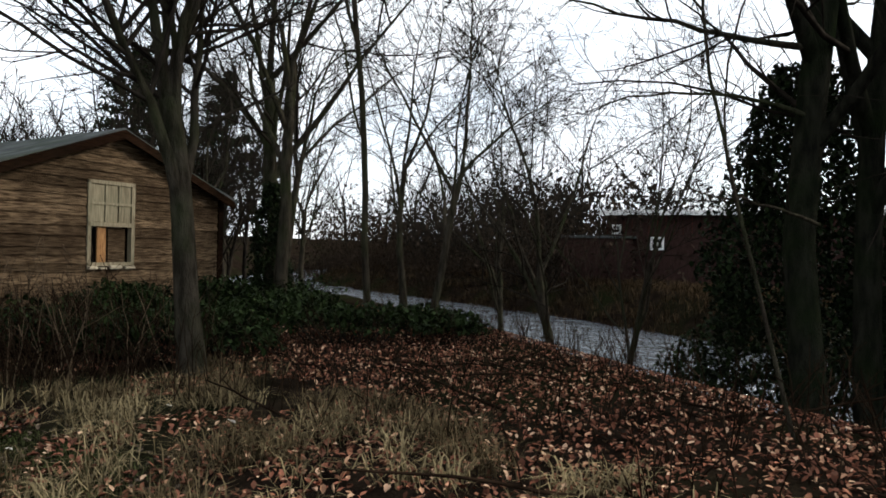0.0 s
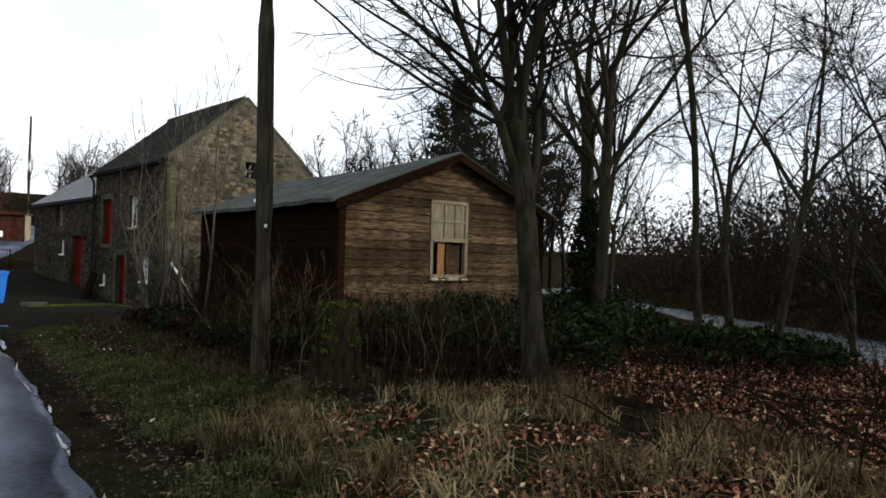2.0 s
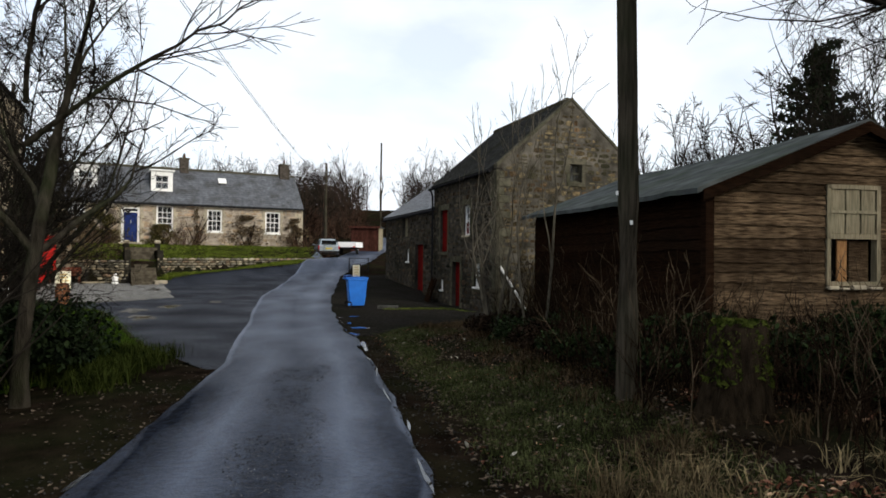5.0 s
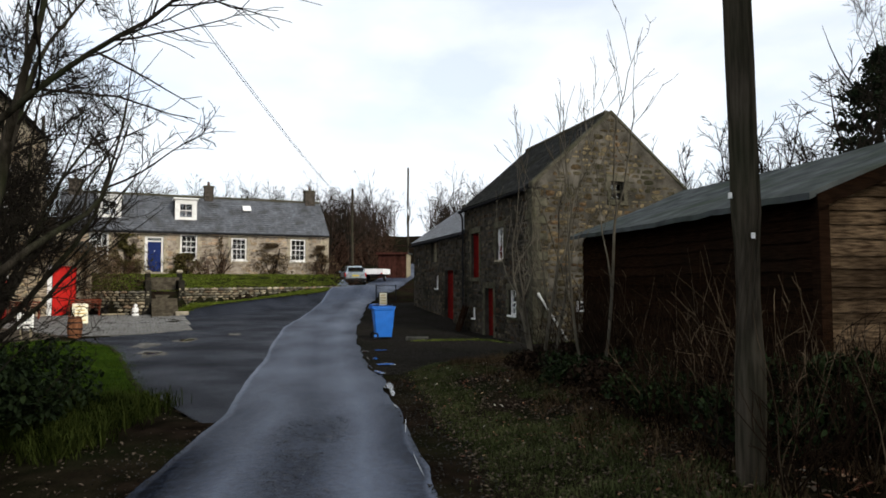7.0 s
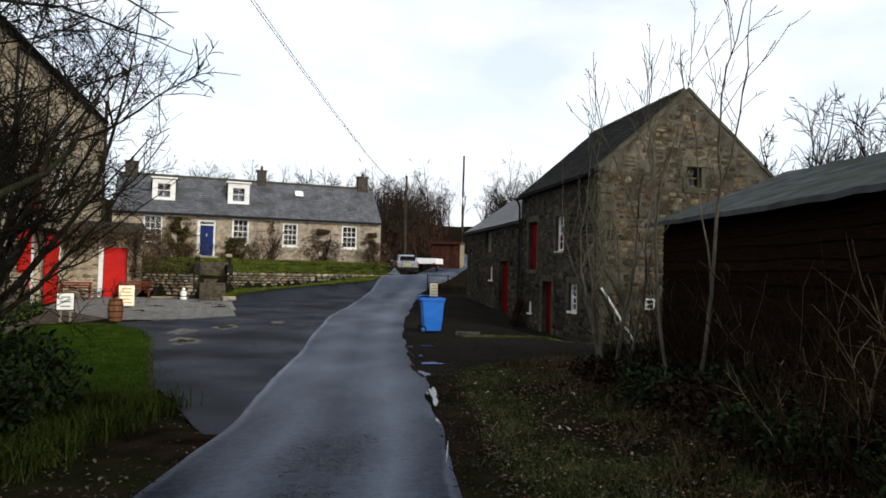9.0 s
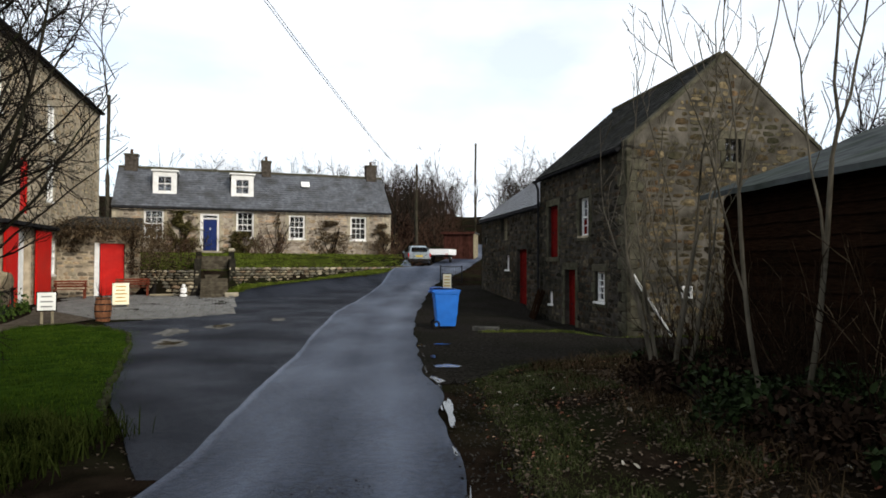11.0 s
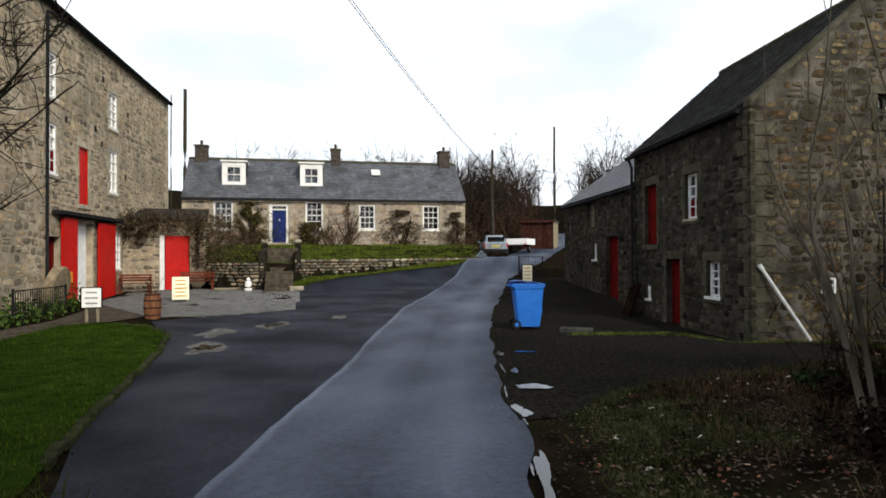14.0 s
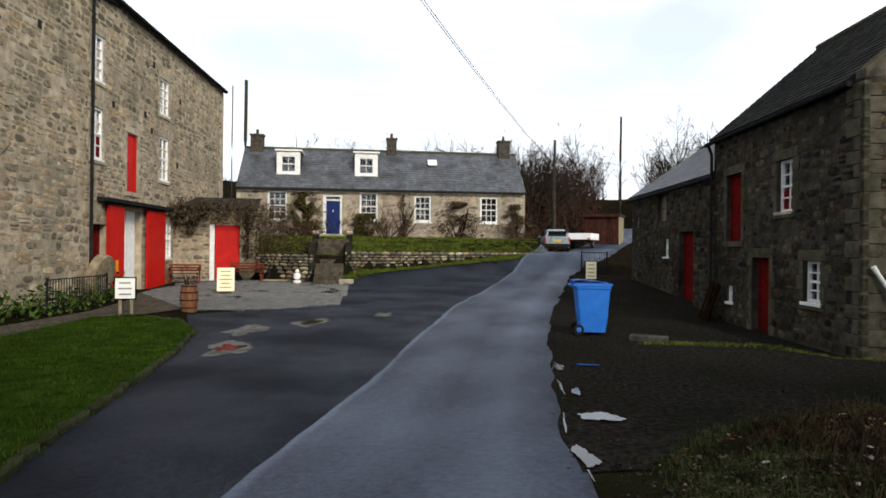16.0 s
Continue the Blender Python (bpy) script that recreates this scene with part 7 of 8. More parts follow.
# trees of the lane's other side
bare_tree(-11.2, -5.6, 5.4, 0.05, 21, "many-stemmed bare shrubby tree beside the lane", stems=((0.6, 0.5, 1.0), (-0.9, 0.4, 0.9), (0.1, -0.8, 0.95), (-0.3, 0.9, 0.85)), fork=0.15, limbs=6, spread=0.75, limb_len=0.55, spec=[(9, 0.5, 0.8, 0.02, 0.16, 0.42, 4, 0.1), (8, 0.5, 0.75, 0.02, 0.2, 0.45, 3, 0.15), (3, 0.5, 0.75, 0.02, 0.2, 0.5, 3, 0.1)], allowed=lambda a, b, c: b < -3.2 and a > b - 9.6)
lane_tree = bare_tree(-9.5, -3.75, 7.0, 0.085, 27, "slender bare tree with a limb over the lane", fork=0.45, limbs=6, spread=0.75, limb_len=0.52, lean=(0.0, -0.03), allowed=lambda a, b, c: b < -0.7 and c > 3.0 and a > -11.5)


def long_limbs(tree, limbs, seed, bark="bark"):
    """Long limbs from a tree through three points of the world each, with their twigs."""
    rng = np.random.default_rng(seed)
    base = np.array(tree.matrix_world.translation)
    for a, b, c, r in limbs:
        a, b, c = (np.array(q) - base for q in (a, b, c))
        t = np.linspace(0, 1, 12)[:, None]
        pts = (1 - t) ** 2 * a + 2 * t * (1 - t) * (2 * b - (a + c) / 2) + t ** 2 * c
        pts += rng.normal(0, 0.025, pts.shape) * t
        limb, twigs = Skin(), Skin()
        limb.tube(pts, np.linspace(r, 0.006, 12), 7)
        np_mesh("limb", *limb.arrays(), mat[bark], tree, smooth=True)
        sprout(rng, twigs, pts, r, 0, [(9, 0.45, 0.6, 0.03, 0.1, 0.4, 4, 0.25), (5, 0.45, 0.6, 0.03, 0.12, 0.5, 3, 0.2)])
        np_mesh("crown", *twigs.arrays(), mat["twig"], tree, "bare fine twigs")


long_limbs(lane_tree, [((-9.42, -3.7, 2.75), (-9.05, -2.42, 3.57), (-8.9, -1.15, 4.3), 0.034), ((-9.45, -3.72, 3.2), (-8.7, -3.2, 4.3), (-8.1, -2.3, 5.4), 0.03)], 61)
long_limbs(ivy_tree, [((-0.05, 8.5, 4.0), (-1.3, 7.6, 4.15), (-2.7, 6.5, 4.45), 0.045), ((-0.05, 8.5, 3.2), (-1.2, 8.0, 3.5), (-2.4, 7.4, 3.3), 0.03), ((0.0, 8.4, 2.0), (-0.5, 7.2, 2.15), (-1.2, 6.3, 2.25), 0.022), ((-0.05, 8.5, 5.0), (-1.6, 8.6, 5.6), (-3.2, 8.8, 5.4), 0.04)], 62)
bare_tree(-13.3, -5.7, 8.6, 0.11, 22, "old spreading bare apple tree on the lawn", fork=0.2, limbs=14, spread=0.85, limb_len=0.56, spec=DENSE, allowed=lambda a, b, c: b < -3.5 - 0.5 * max(0.0, 3.0 - c) and a > b - 10.95 and c > 1.9)
# saplings before the barn and shed
ASH = [(6, 0.42, 0.6, 0.06, 0.09, 0.45, 4, 0.15), (3, 0.35, 0.55, 0.05, 0.1, 0.5, 3, 0.3)]
bare_tree(-15.2, 2.65, 4.7, 0.036, 23, "pale many-stemmed ash sapling before the barn", stems=((0.35, 0.3, 1.0), (-0.4, -0.3, 0.95), (0.1, 0.95, 0.85), (0.3, -0.45, 0.75)), fork=0.4, limbs=3, spread=0.4, spec=ASH, bark="bark_pale", group="ash saplings", wander=0.035, allowed=lambda a, b, c: b > 2.1 or (c > 3.4 and b > 1.2))
bare_tree(-12.7, 2.84, 4.7, 0.026, 24, "pale many-stemmed ash sapling beside the shed", stems=((0.4, 0.4, 1.0), (-0.5, -0.4, 0.9)), fork=0.5, limbs=3, spread=0.3, spec=ASH, bark="bark_pale", group="ash saplings", wander=0.03, allowed=lambda a, b, c: b > 2.1 or (c > 3.4 and b > 1.2))
bare_tree(-17.8, 3.9, 3.4, 0.016, 25, "pale many-stemmed ash sapling before the barn", stems=((0.4, 0.5, 1.0), (-0.6, -0.4, 0.9), (0.1, -0.9, 0.8)), fork=0.5, limbs=3, spread=0.3, spec=ASH, bark="bark_pale", group="ash saplings", wander=0.03)


def transform_many(V, F, spots, rng):
    """Copies of one mesh's arrays at many spots (x, y, z, scale), joined."""
    vs, fs, n = [], [], 0
    for x, y, z, s in spots:
        a = rng.uniform(0, 2 * math.pi)
        c, sn = math.cos(a), math.sin(a)
        R = np.array([[c, -sn, 0], [sn, c, 0], [0, 0, 1]])
        vs.append((V * s * np.array([1, 1, rng.uniform(0.85, 1.2)])) @ R.T + np.array([x, y, z]))
        fs.append(F + n)
        n += len(V)
    return np.concatenate(vs), np.concatenate(fs)


def template_tree(seed, spec, r0=0.12, limbs=7):
    rng = np.random.default_rng(seed)
    s = Skin()
    s.least = 0.014
    pts = path(rng, (0, 0, 0), (0, 0, 1), 5.0, 6, 0.06, 0.02)
    s.tube(pts, np.linspace(r0, r0 * 0.5, 7), 5)
    for k in range(limbs):
        a = 6.28 * k / limbs
        i = 2 + k % 5
        d = np.array([math.cos(a) * 0.6, math.sin(a) * 0.6, 1.0])
        lp = path(rng, pts[min(i, 6)], d / np.linalg.norm(d), rng.uniform(3, 5), 6, 0.1, 0.03)
        s.tube(lp, np.linspace(r0 * 0.45, 0.01, 7), 4)
        sprout(rng, s, lp, r0 * 0.4, 0, spec)
    return s.arrays()


FAR = [(5, 0.5, 0.7, 0.03, 0.12, 0.5, 3, 0.2), (3, 0.5, 0.7, 0.02, 0.15, 0.6, 3, 0.2)]


def woods(name, spots, seeds, label, mat_key="twig", spec=FAR, r0=0.12):
    rng = np.random.default_rng(seeds)
    pairs = [template_tree(seeds + i, spec, r0) for i in range(3)]
    vs, fs, n = [], [], 0
    for i in range(3):
        mine = spots[i::3]
        if mine:
            V, F = transform_many(*pairs[i], mine, rng)
            vs.append(V)
            fs.append(F + n)
            n += len(V)
    ob = np_mesh(name, np.concatenate(vs), np.concatenate(fs), mat[mat_key])
    tagged(ob, label, "woodland", kind="stuff")


def spots_in(rng, count, x0, x1, y0, y1, s0, s1, keep=lambda x, y: True):
    out = []
    while len(out) < count:
        x, y = rng.uniform(x0, x1), rng.uniform(y0, y1)
        if keep(x, y):
            out.append((x, y, land(x, y, False) - 0.2, rng.uniform(s0, s1)))
    return out


mat["scrub_wood"] = surface("brown_winter_twigs", (0.022, 0.016, 0.012), (0.06, 0.044, 0.033), 3.0, 0.95, 0.0, vary=0.5, per="island")
rs = random.Random(77)
beyond_river = lambda x, y: (Vector((x, y)) - RIVER).dot(RIVER_N) > 6.5 and not (-12 < x < 8 and 22 < y < 40)
woods("far_bank_trees", spots_in(rs, 56, -70, 16, 20, 75, 0.75, 1.3, beyond_river) + spots_in(rs, 34, -30, 12, 20, 40, 0.5, 0.85, lambda x, y: 5.6 < (Vector((x, y)) - RIVER).dot(RIVER_N) < 13 and not (-12 < x < 8 and 22 < y < 40)), 200, "bare winter trees on the far riverbank")
woods("hillside_trees", spots_in(rs, 135, -105, -70, -32, 30, 0.75, 1.15, lambda x, y: not on_lane(x, y, 1.5)) + spots_in(rs, 24, -140, -100, -60, 50, 0.7, 1.0), 210, "bare winter trees on the hillside behind the cottage")
woods("hillside_trees", spots_in(rs, 130, -100, -70, -36, 16, 0.5, 0.85, lambda x, y: not (on_lane(x, y, 2.0) or (-74 < x and -4 < y < 5))) + spots_in(rs, 60, -97, -75, -10, 11, 0.6, 0.95, lambda x, y: not on_lane(x, y, 1.5)), 215, "brown leafless trees thick on the hillside", "scrub_wood", spec=[(6, 0.5, 0.7, 0.03, 0.12, 0.5, 3, 0.15), (4, 0.5, 0.7, 0.02, 0.15, 0.6, 3, 0.15)])
woods("back_trees", spots_in(rs, 40, -36, -19, 12, 24, 0.75, 1.05, lambda x, y: (Vector((x, y)) - RIVER).dot(RIVER_N) < -6.5 and (Vector((x, y)) - BARN).dot(BARN_V) > 8), 220, "bare winter trees behind the shed and barn", spec=[(7, 0.5, 0.7, 0.03, 0.12, 0.5, 3, 0.12), (6, 0.5, 0.7, 0.02, 0.15, 0.6, 3, 0.12)])
woods("mill_trees", spots_in(rs, 16, -75, -52, -45, -24, 0.7, 1.0) + spots_in(rs, 8, -40, -20, -45, -30, 1.0, 1.4), 230, "bare winter trees behind the mill")


def scrub_template(seed):
    rng = np.random.default_rng(seed)
    s = Skin()
    for k in range(34):
        a, r = rng.uniform(0, 6.28), rng.uniform(0, 0.8)
        d = np.array([math.cos(a) * 0.5, math.sin(a) * 0.5, 1.0]) + rng.normal(0, 0.2, 3)
        lp = path(rng, (r * math.cos(a), r * math.sin(a), 0), d / np.linalg.norm(d), rng.uniform(0.8, 2.0), 3, 0.2, 0.0)
        s.tube(lp, np.linspace(0.013, 0.005, 4), 3)
        sprout(rng, s, lp, 0.012, 0, [(3, 0.6, 0.8, 0.0, 0.2, 0.7, 3, 0.2)])
    return s.arrays()


def scrub(name, spots, seed, label, material):
    rng = np.random.default_rng(seed)
    V, F = transform_many(*scrub_template(seed), spots, rng)
    tagged(np_mesh(name, V, F, material), label, "scrub", kind="stuff")


mat["scrub"] = surface("russet_scrub", (0.035, 0.02, 0.014), (0.085, 0.05, 0.034), 3.0, 0.95, 0.0, vary=0.4, per="island")
mat["scrub_dark"] = surface("dark_scrub", (0.014, 0.011, 0.008), (0.04, 0.028, 0.02), 3.0, 0.95, 0.0, vary=0.5, per="island")
scrub("hillside_scrub", spots_in(rs, 105, -92, -66, -34, 26, 1.4, 2.8, lambda x, y: not (on_lane(x, y, 2.5) or (-72 < x and -3 < y < 4))), 31, "russet leafless scrub on the hillside", mat["scrub"])
scrub("riverbank_scrub", spots_in(rs, 105, -45, 14, 16, 50, 0.8, 2.6, lambda x, y: 4.6 < (Vector((x, y)) - RIVER).dot(RIVER_N) < 22 and not (-10 < x < 7 and 17 < y < 39)), 32, "dark leafless scrub along the far bank", mat["scrub_dark"])
scrub("garden_scrub", [(*cot_point(s, 1.0 + 0.8 * (i % 2)), land(*cot_point(s, 1.0), False), 0.7 + 0.3 * (i % 3)) for i, s in enumerate((12.9, 13.4, 15.6, 16.4, 17.2, 8.2, 0.2, -0.6))] + [(-41.5 + 0.6 * i, -18.6 + 0.5 * (i % 3), 0.3, 1.0 + 0.2 * (i % 3)) for i in range(7)], 33, "dry brown climbers and shrubs by the cottage", mat["scrub"])


# ---- leaves, grass and litter ----
def orient(rng, n, flat):
    """Random frames for n leaves; flat near 1 keeps them lying."""
    yaw = rng.uniform(0, 2 * np.pi, n)
    tilt = rng.normal(0, 1, n) * (1 - flat) * 1.4
    c, s, ct, st = np.cos(yaw), np.sin(yaw), np.cos(tilt), np.sin(tilt)
    X = np.stack([c, s, np.zeros(n)], 1)
    Y = np.stack([-s * ct, c * ct, st], 1)
    Z = np.cross(X, Y)
    return X, Y, Z


LEAF = np.array([(0, -0.5, 0.0), (0.3, -0.1, 0.1), (0.24, 0.25, 0.12), (0, 0.5, 0.0), (-0.24, 0.25, 0.12), (-0.3, -0.1, 0.1), (0, 0.05, -0.04)])
LEAF_F = np.array([(0, 1, 6), (1, 2, 6), (2, 3, 6), (3, 4, 6), (4, 5, 6), (5, 0, 6)])


def leaves(name, C, size, flat, material, label, category, seed, parent=None, kind="stuff"):
    rng = np.random.default_rng(seed)
    C = np.asarray(C, float)
    n = len(C)
    X, Y, Z = orient(rng, n, flat)
    s = size * rng.uniform(0.6, 1.35, n)
    curl = rng.uniform(0.2, 2.2, n)
    V = C[:, None, :] + s[:, None, None] * (LEAF[None, :, 0:1] * X[:, None, :] + LEAF[None, :, 1:2] * Y[:, None, :] + LEAF[None, :, 2:3] * curl[:, None, None] * Z[:, None, :])
    F = LEAF_F[None] + (np.arange(n) * 7)[:, None, None]
    ob = np_mesh(name, V.reshape(-1, 3), F.reshape(-1, 3), material, parent)
    return tagged(ob, label, category, kind=kind)


def blades(name, bases, height, lean, width, material, label, seed, per=22, spread=0.09, category="grass"):
    """Tufts of grass: per blades round each base, each a bent tapering strip."""
    rng = np.random.default_rng(seed)
    B = np.repeat(np.asarray(bases, float), per, axis=0)
    n = len(B)
    B[:, :2] += rng.normal(0, spread, (n, 2))
    a = rng.uniform(0, 2 * np.pi, n)
    D = np.stack([np.cos(a), np.sin(a), np.zeros(n)], 1)
    S = np.stack([-np.sin(a), np.cos(a), np.zeros(n)], 1)
    h = height * rng.uniform(0.4, 1.25, n)[:, None]
    l = lean * rng.uniform(0.2, 1.6, n)[:, None]
    w = width * rng.uniform(0.6, 1.3, n)[:, None]
    up = np.array([[0, 0, 1.0]])
    p1 = B + up * h * 0.6 + D * h * l * 0.35
    p2 = B + up * h * (1.0 - 0.35 * l) + D * h * l
    V = np.stack([B - S * w, B + S * w, p1 - S * w * 0.7, p1 + S * w * 0.7, p2], 1)
    i = (np.arange(n) * 5)[:, None]
    F = np.concatenate([i + np.array([[0, 1, 3]]), i + np.array([[0, 3, 2]]), i + np.array([[2, 3, 4]])])
    ob = np_mesh(name, V.reshape(-1, 3), F, material)
    return tagged(ob, label, category, kind="stuff")


def scatter(rng, n, x0, x1, y0, y1, keep, lift=0.0):
    out = []
    while len(out) < n:
        x, y = rng.uniform(x0, x1), rng.uniform(y0, y1)
        if keep(x, y):
            out.append((x, y, land(x, y, False) + lift))
    return out


BROWN = [(0.8, 0.46, 0.34), (0.5, 0.26, 0.2), (1.15, 0.82, 0.62), (0.32, 0.19, 0.15), (0.72, 0.38, 0.3), (1.9, 1.6, 1.3), (0.3, 0.17, 0.14), (0.55, 0.34, 0.28), (0.4, 0.22, 0.18)]
mat["litter"] = surface("fallen_leaf", (0.2, 0.15, 0.12), (0.33, 0.255, 0.205), 9.0, 0.75, 0.0, vary=0.35, per="island", island_tints=BROWN)
# darker litter: shadow along the lane's left edge is put into the colour
mat["dark_litter"] = surface("shade_dark_leaf", (0.05, 0.038, 0.028), (0.105, 0.08, 0.06), 9.0, 0.8, 0.0, vary=0.5, per="island")
mat["straw"] = surface("dead_grass", (0.042, 0.031, 0.017), (0.11, 0.083, 0.045), 3.0, 0.9, 0.0, vary=0.4, per="island")
mat["straw_pale"] = surface("bleached_grass", (0.11, 0.086, 0.046), (0.21, 0.165, 0.09), 3.0, 0.9, 0.0, vary=0.4, per="island")
mat["green_grass"] = surface("rough_grass", (0.021, 0.026, 0.0095), (0.054, 0.06, 0.024), 3.0, 0.85, 0.0, vary=0.4, per="island")
mat["lawn_grass"] = surface("lawn_blades", (0.02, 0.038, 0.004), (0.042, 0.07, 0.008), 2.0, 0.8, 0.0, vary=0.3, per="island")
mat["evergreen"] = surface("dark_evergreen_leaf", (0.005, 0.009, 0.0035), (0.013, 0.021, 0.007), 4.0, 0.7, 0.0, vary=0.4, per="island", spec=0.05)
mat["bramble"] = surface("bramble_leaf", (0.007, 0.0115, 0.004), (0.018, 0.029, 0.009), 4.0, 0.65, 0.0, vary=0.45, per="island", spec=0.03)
mat["russet_grass"] = surface("matted_dead_grass", (0.022, 0.0145, 0.008), (0.062, 0.042, 0.023), 3.0, 0.9, 0.0, vary=0.5, per="island")
rs = random.Random(99)
BANK = lambda x, y: (Vector((x, y)) - RIVER).dot(RIVER_N) + math.sin(-(Vector((x, y)) - RIVER).dot(Vector((-RIVER_N.y, RIVER_N.x))) * 0.12) < -3.6
shed_box = lambda x, y: 0 < (Vector((x, y)) - SHED).dot(SHED_U) < 6.4 and -0.1 < (Vector((x, y)) - SHED).dot(SHED_V) < 4.8
verge = lambda x, y: y > at(LANE_RIGHT, x) + 0.35 and BANK(x, y) and not shed_box(x, y) and not inside(GRAVEL, x, y)
leaves("leaf_litter", scatter(rs, 44000, -9, 5.5, 1.2, 12, lambda x, y: verge(x, y) and (x > -3.5 or y > 4.6 or noise.noise((x * 1.1, y * 1.1, 6)) > 0.15) and y > 1.2 + 0.35 * max(0, -3 - x), 0.05), 0.047, 0.62, mat["litter"], "brown fallen leaves covering the woodland floor", "leaf litter", 41)
leaves("leaf_litter", scatter(rs, 3200, -24, -7, 0.2, 7, verge), 0.048, 0.75, mat["litter"], "brown fallen leaves scattered on the verge", "leaf litter", 42)
leaves("leaf_litter", scatter(rs, 2400, -14, 3, -5.5, -1.9, lambda x, y: y < at(LANE_LEFT, x) - 0.02 and not inside(YARD, x, y)), 0.042, 0.75, mat["dark_litter"], "brown fallen leaves along the lane's edge", "leaf litter", 43)
dense = lambda x, y: verge(x, y) and noise.noise((x * 0.9, y * 0.9, 3)) > 0.12
blades("straw_tuft", scatter(rs, 330, -6.4, 2.5, 1.3, 5.2, lambda x, y: dense(x, y) and y < 4.9 - 0.45 * max(0, x + 1.5), -0.01), 0.24, 1.0, 0.0045, mat["straw"], "straw-coloured dead grass tufts", 51, 26, 0.06)
blades("dead_grass", scatter(rs, 420, -22, -6, 0.9, 4.2, lambda x, y: verge(x, y) and math.hypot(x + 6.85, y - 2.88) > 0.45 and y > at(LANE_RIGHT, x) + 1.6, -0.01), 0.2, 1.3, 0.0045, mat["russet_grass"], "matted russet dead grass on the bank", 52, 22, 0.1)
blades("straw_tuft", scatter(rs, 95, -6.2, 1.6, 1.7, 3.9, lambda x, y: verge(x, y) and noise.noise((x * 0.8, y * 0.8, 14)) > -0.1 and math.hypot(x + 6.85, y - 2.88) > 0.8, -0.01), 0.2, 1.2, 0.005, mat["straw_pale"], "pale bleached grass tufts on the woodland floor", 58, 34, 0.07)
blades("verge_grass", scatter(rs, 3000, -21, 1, 0.5, 3.2, lambda x, y: verge(x, y) and at(LANE_RIGHT, x) + 0.55 + 0.25 * noise.noise((x * 1.1, y, 2)) < y < at(LANE_RIGHT, x) + 2.1 and noise.noise((x * 0.6, y * 0.9, 8)) > -0.2, -0.01), 0.07, 0.9, 0.004, mat["green_grass"], "short rough grass on the verge", 53, 22, 0.09)
apron_rim = lambda x, y: not inside(GRAVEL, x, y) and any(inside(GRAVEL, x + a, y + b) for a, b in ((-0.22, 0), (0, -0.22), (0, 0.22)))
blades("verge_grass", scatter(rs, 170, -22, -15.8, 0.3, 5.6, apron_rim, -0.01), 0.07, 0.9, 0.004, mat["green_grass"], "short rough grass at the edge of the gravel", 59, 22, 0.1)
blades("lawn_blades", [(x, y, z + 0.07) for x, y, z in scatter(rs, 2600, -25, -9, -11.5, -3.6, lambda x, y: inside(LAWN, x, y))], 0.05, 0.8, 0.004, mat["lawn_grass"], "mown lawn grass", 54, 16, 0.12)
bank_edge = lambda x, y: (Vector((x, y)) - COT).dot(COT_W) > wall_line((Vector((x, y)) - COT).dot(COT_U)) + 0.15 and -1 < (Vector((x, y)) - COT).dot(COT_U) < 10.3 and not on_lane(x, y, 0.2) and not inside(YARD, x, y) and not inside(SETTS, x, y)
terrace = lambda x, y: 0.6 < (Vector((x, y)) - COT).dot(COT_W) < wall_line((Vector((x, y)) - COT).dot(COT_U)) - 0.4 and -0.3 < (Vector((x, y)) - COT).dot(COT_U) < 17
mat["garden_grass"] = surface("garden_grass", (0.06, 0.085, 0.012), (0.115, 0.14, 0.022), 2.0, 0.8, 0.0, vary=0.3, per="island")
blades("terrace_grass", scatter(rs, 2200, -52, -32, -20, -1, terrace), 0.1, 0.8, 0.012, mat["garden_grass"], "grass of the cottage's raised garden", 55, 18, 0.16)
blades("bank_grass", scatter(rs, 900, -52, -34, -11, -1, bank_edge), 0.09, 0.8, 0.01, mat["garden_grass"], "green grass bank below the garden wall", 56, 18, 0.14)
mat["daffodil"] = surface("fresh_green_blade", (0.013, 0.018, 0.0045), (0.034, 0.043, 0.0095), 3.0, 0.7, 0.0, vary=0.35, per="island")
blades("daffodil_leaves", scatter(rs, 150, -13.4, -10.2, -4.5, -3.2, lambda x, y: noise.noise((x * 1.2, y * 1.2, 5)) > -0.2 and not inside(YARD, x, y) and not on_lane(x, y, 0.4)), 0.32, 0.8, 0.007, mat["daffodil"], "long green leaf clump by the lane", 57, 34, 0.12, "plant")


def canes(name, spots, h, material, label, seed):
    rng = np.random.default_rng(seed)
    s = Skin()
    for x, y, z in spots:
        d = np.array([rng.normal(0, 0.25), rng.normal(0, 0.25), 1.0])
        L = h * rng.uniform(0.4, 1.3)
        lp = path(rng, (x, y, z - 0.03), d / np.linalg.norm(d), L, 5, 0.12, -0.03)
        s.tube(lp, np.linspace(0.007, 0.002, 6), 3)
        if rng.random() < 0.6:
            sprout(rng, s, lp, 0.006, 0, [(3, 0.35, 0.6, 0.02, 0.12, 0.6, 3, 0.3)])
    tagged(np_mesh(name, *s.arrays(), material), label, "dead stems", kind="stuff")


clear_stump = lambda x, y: verge(x, y) and math.hypot(x + 6.85, y - 2.88) > 0.6 and not (-6.9 < x < -4.0 and abs(y - 2.88 + 0.42 * (x + 6.85)) < 0.42)
canes("dead_canes", scatter(rs, 120, -10.5, -5.4, 2.3, 4.8, clear_stump), 1.15, mat["cane_pale"], "bleached dead stems standing in the brambles", 64)
canes("dead_canes", scatter(rs, 750, -10.5, -5.4, 2.3, 4.8, clear_stump), 0.85, mat["cane"], "russet dead bramble canes and willowherb stems", 61)
canes("dead_canes", scatter(rs, 45, -17, -9.8, 2.9, 4.25, verge), 1.5, mat["cane_pale"], "bleached dead stems standing in the brambles", 65)
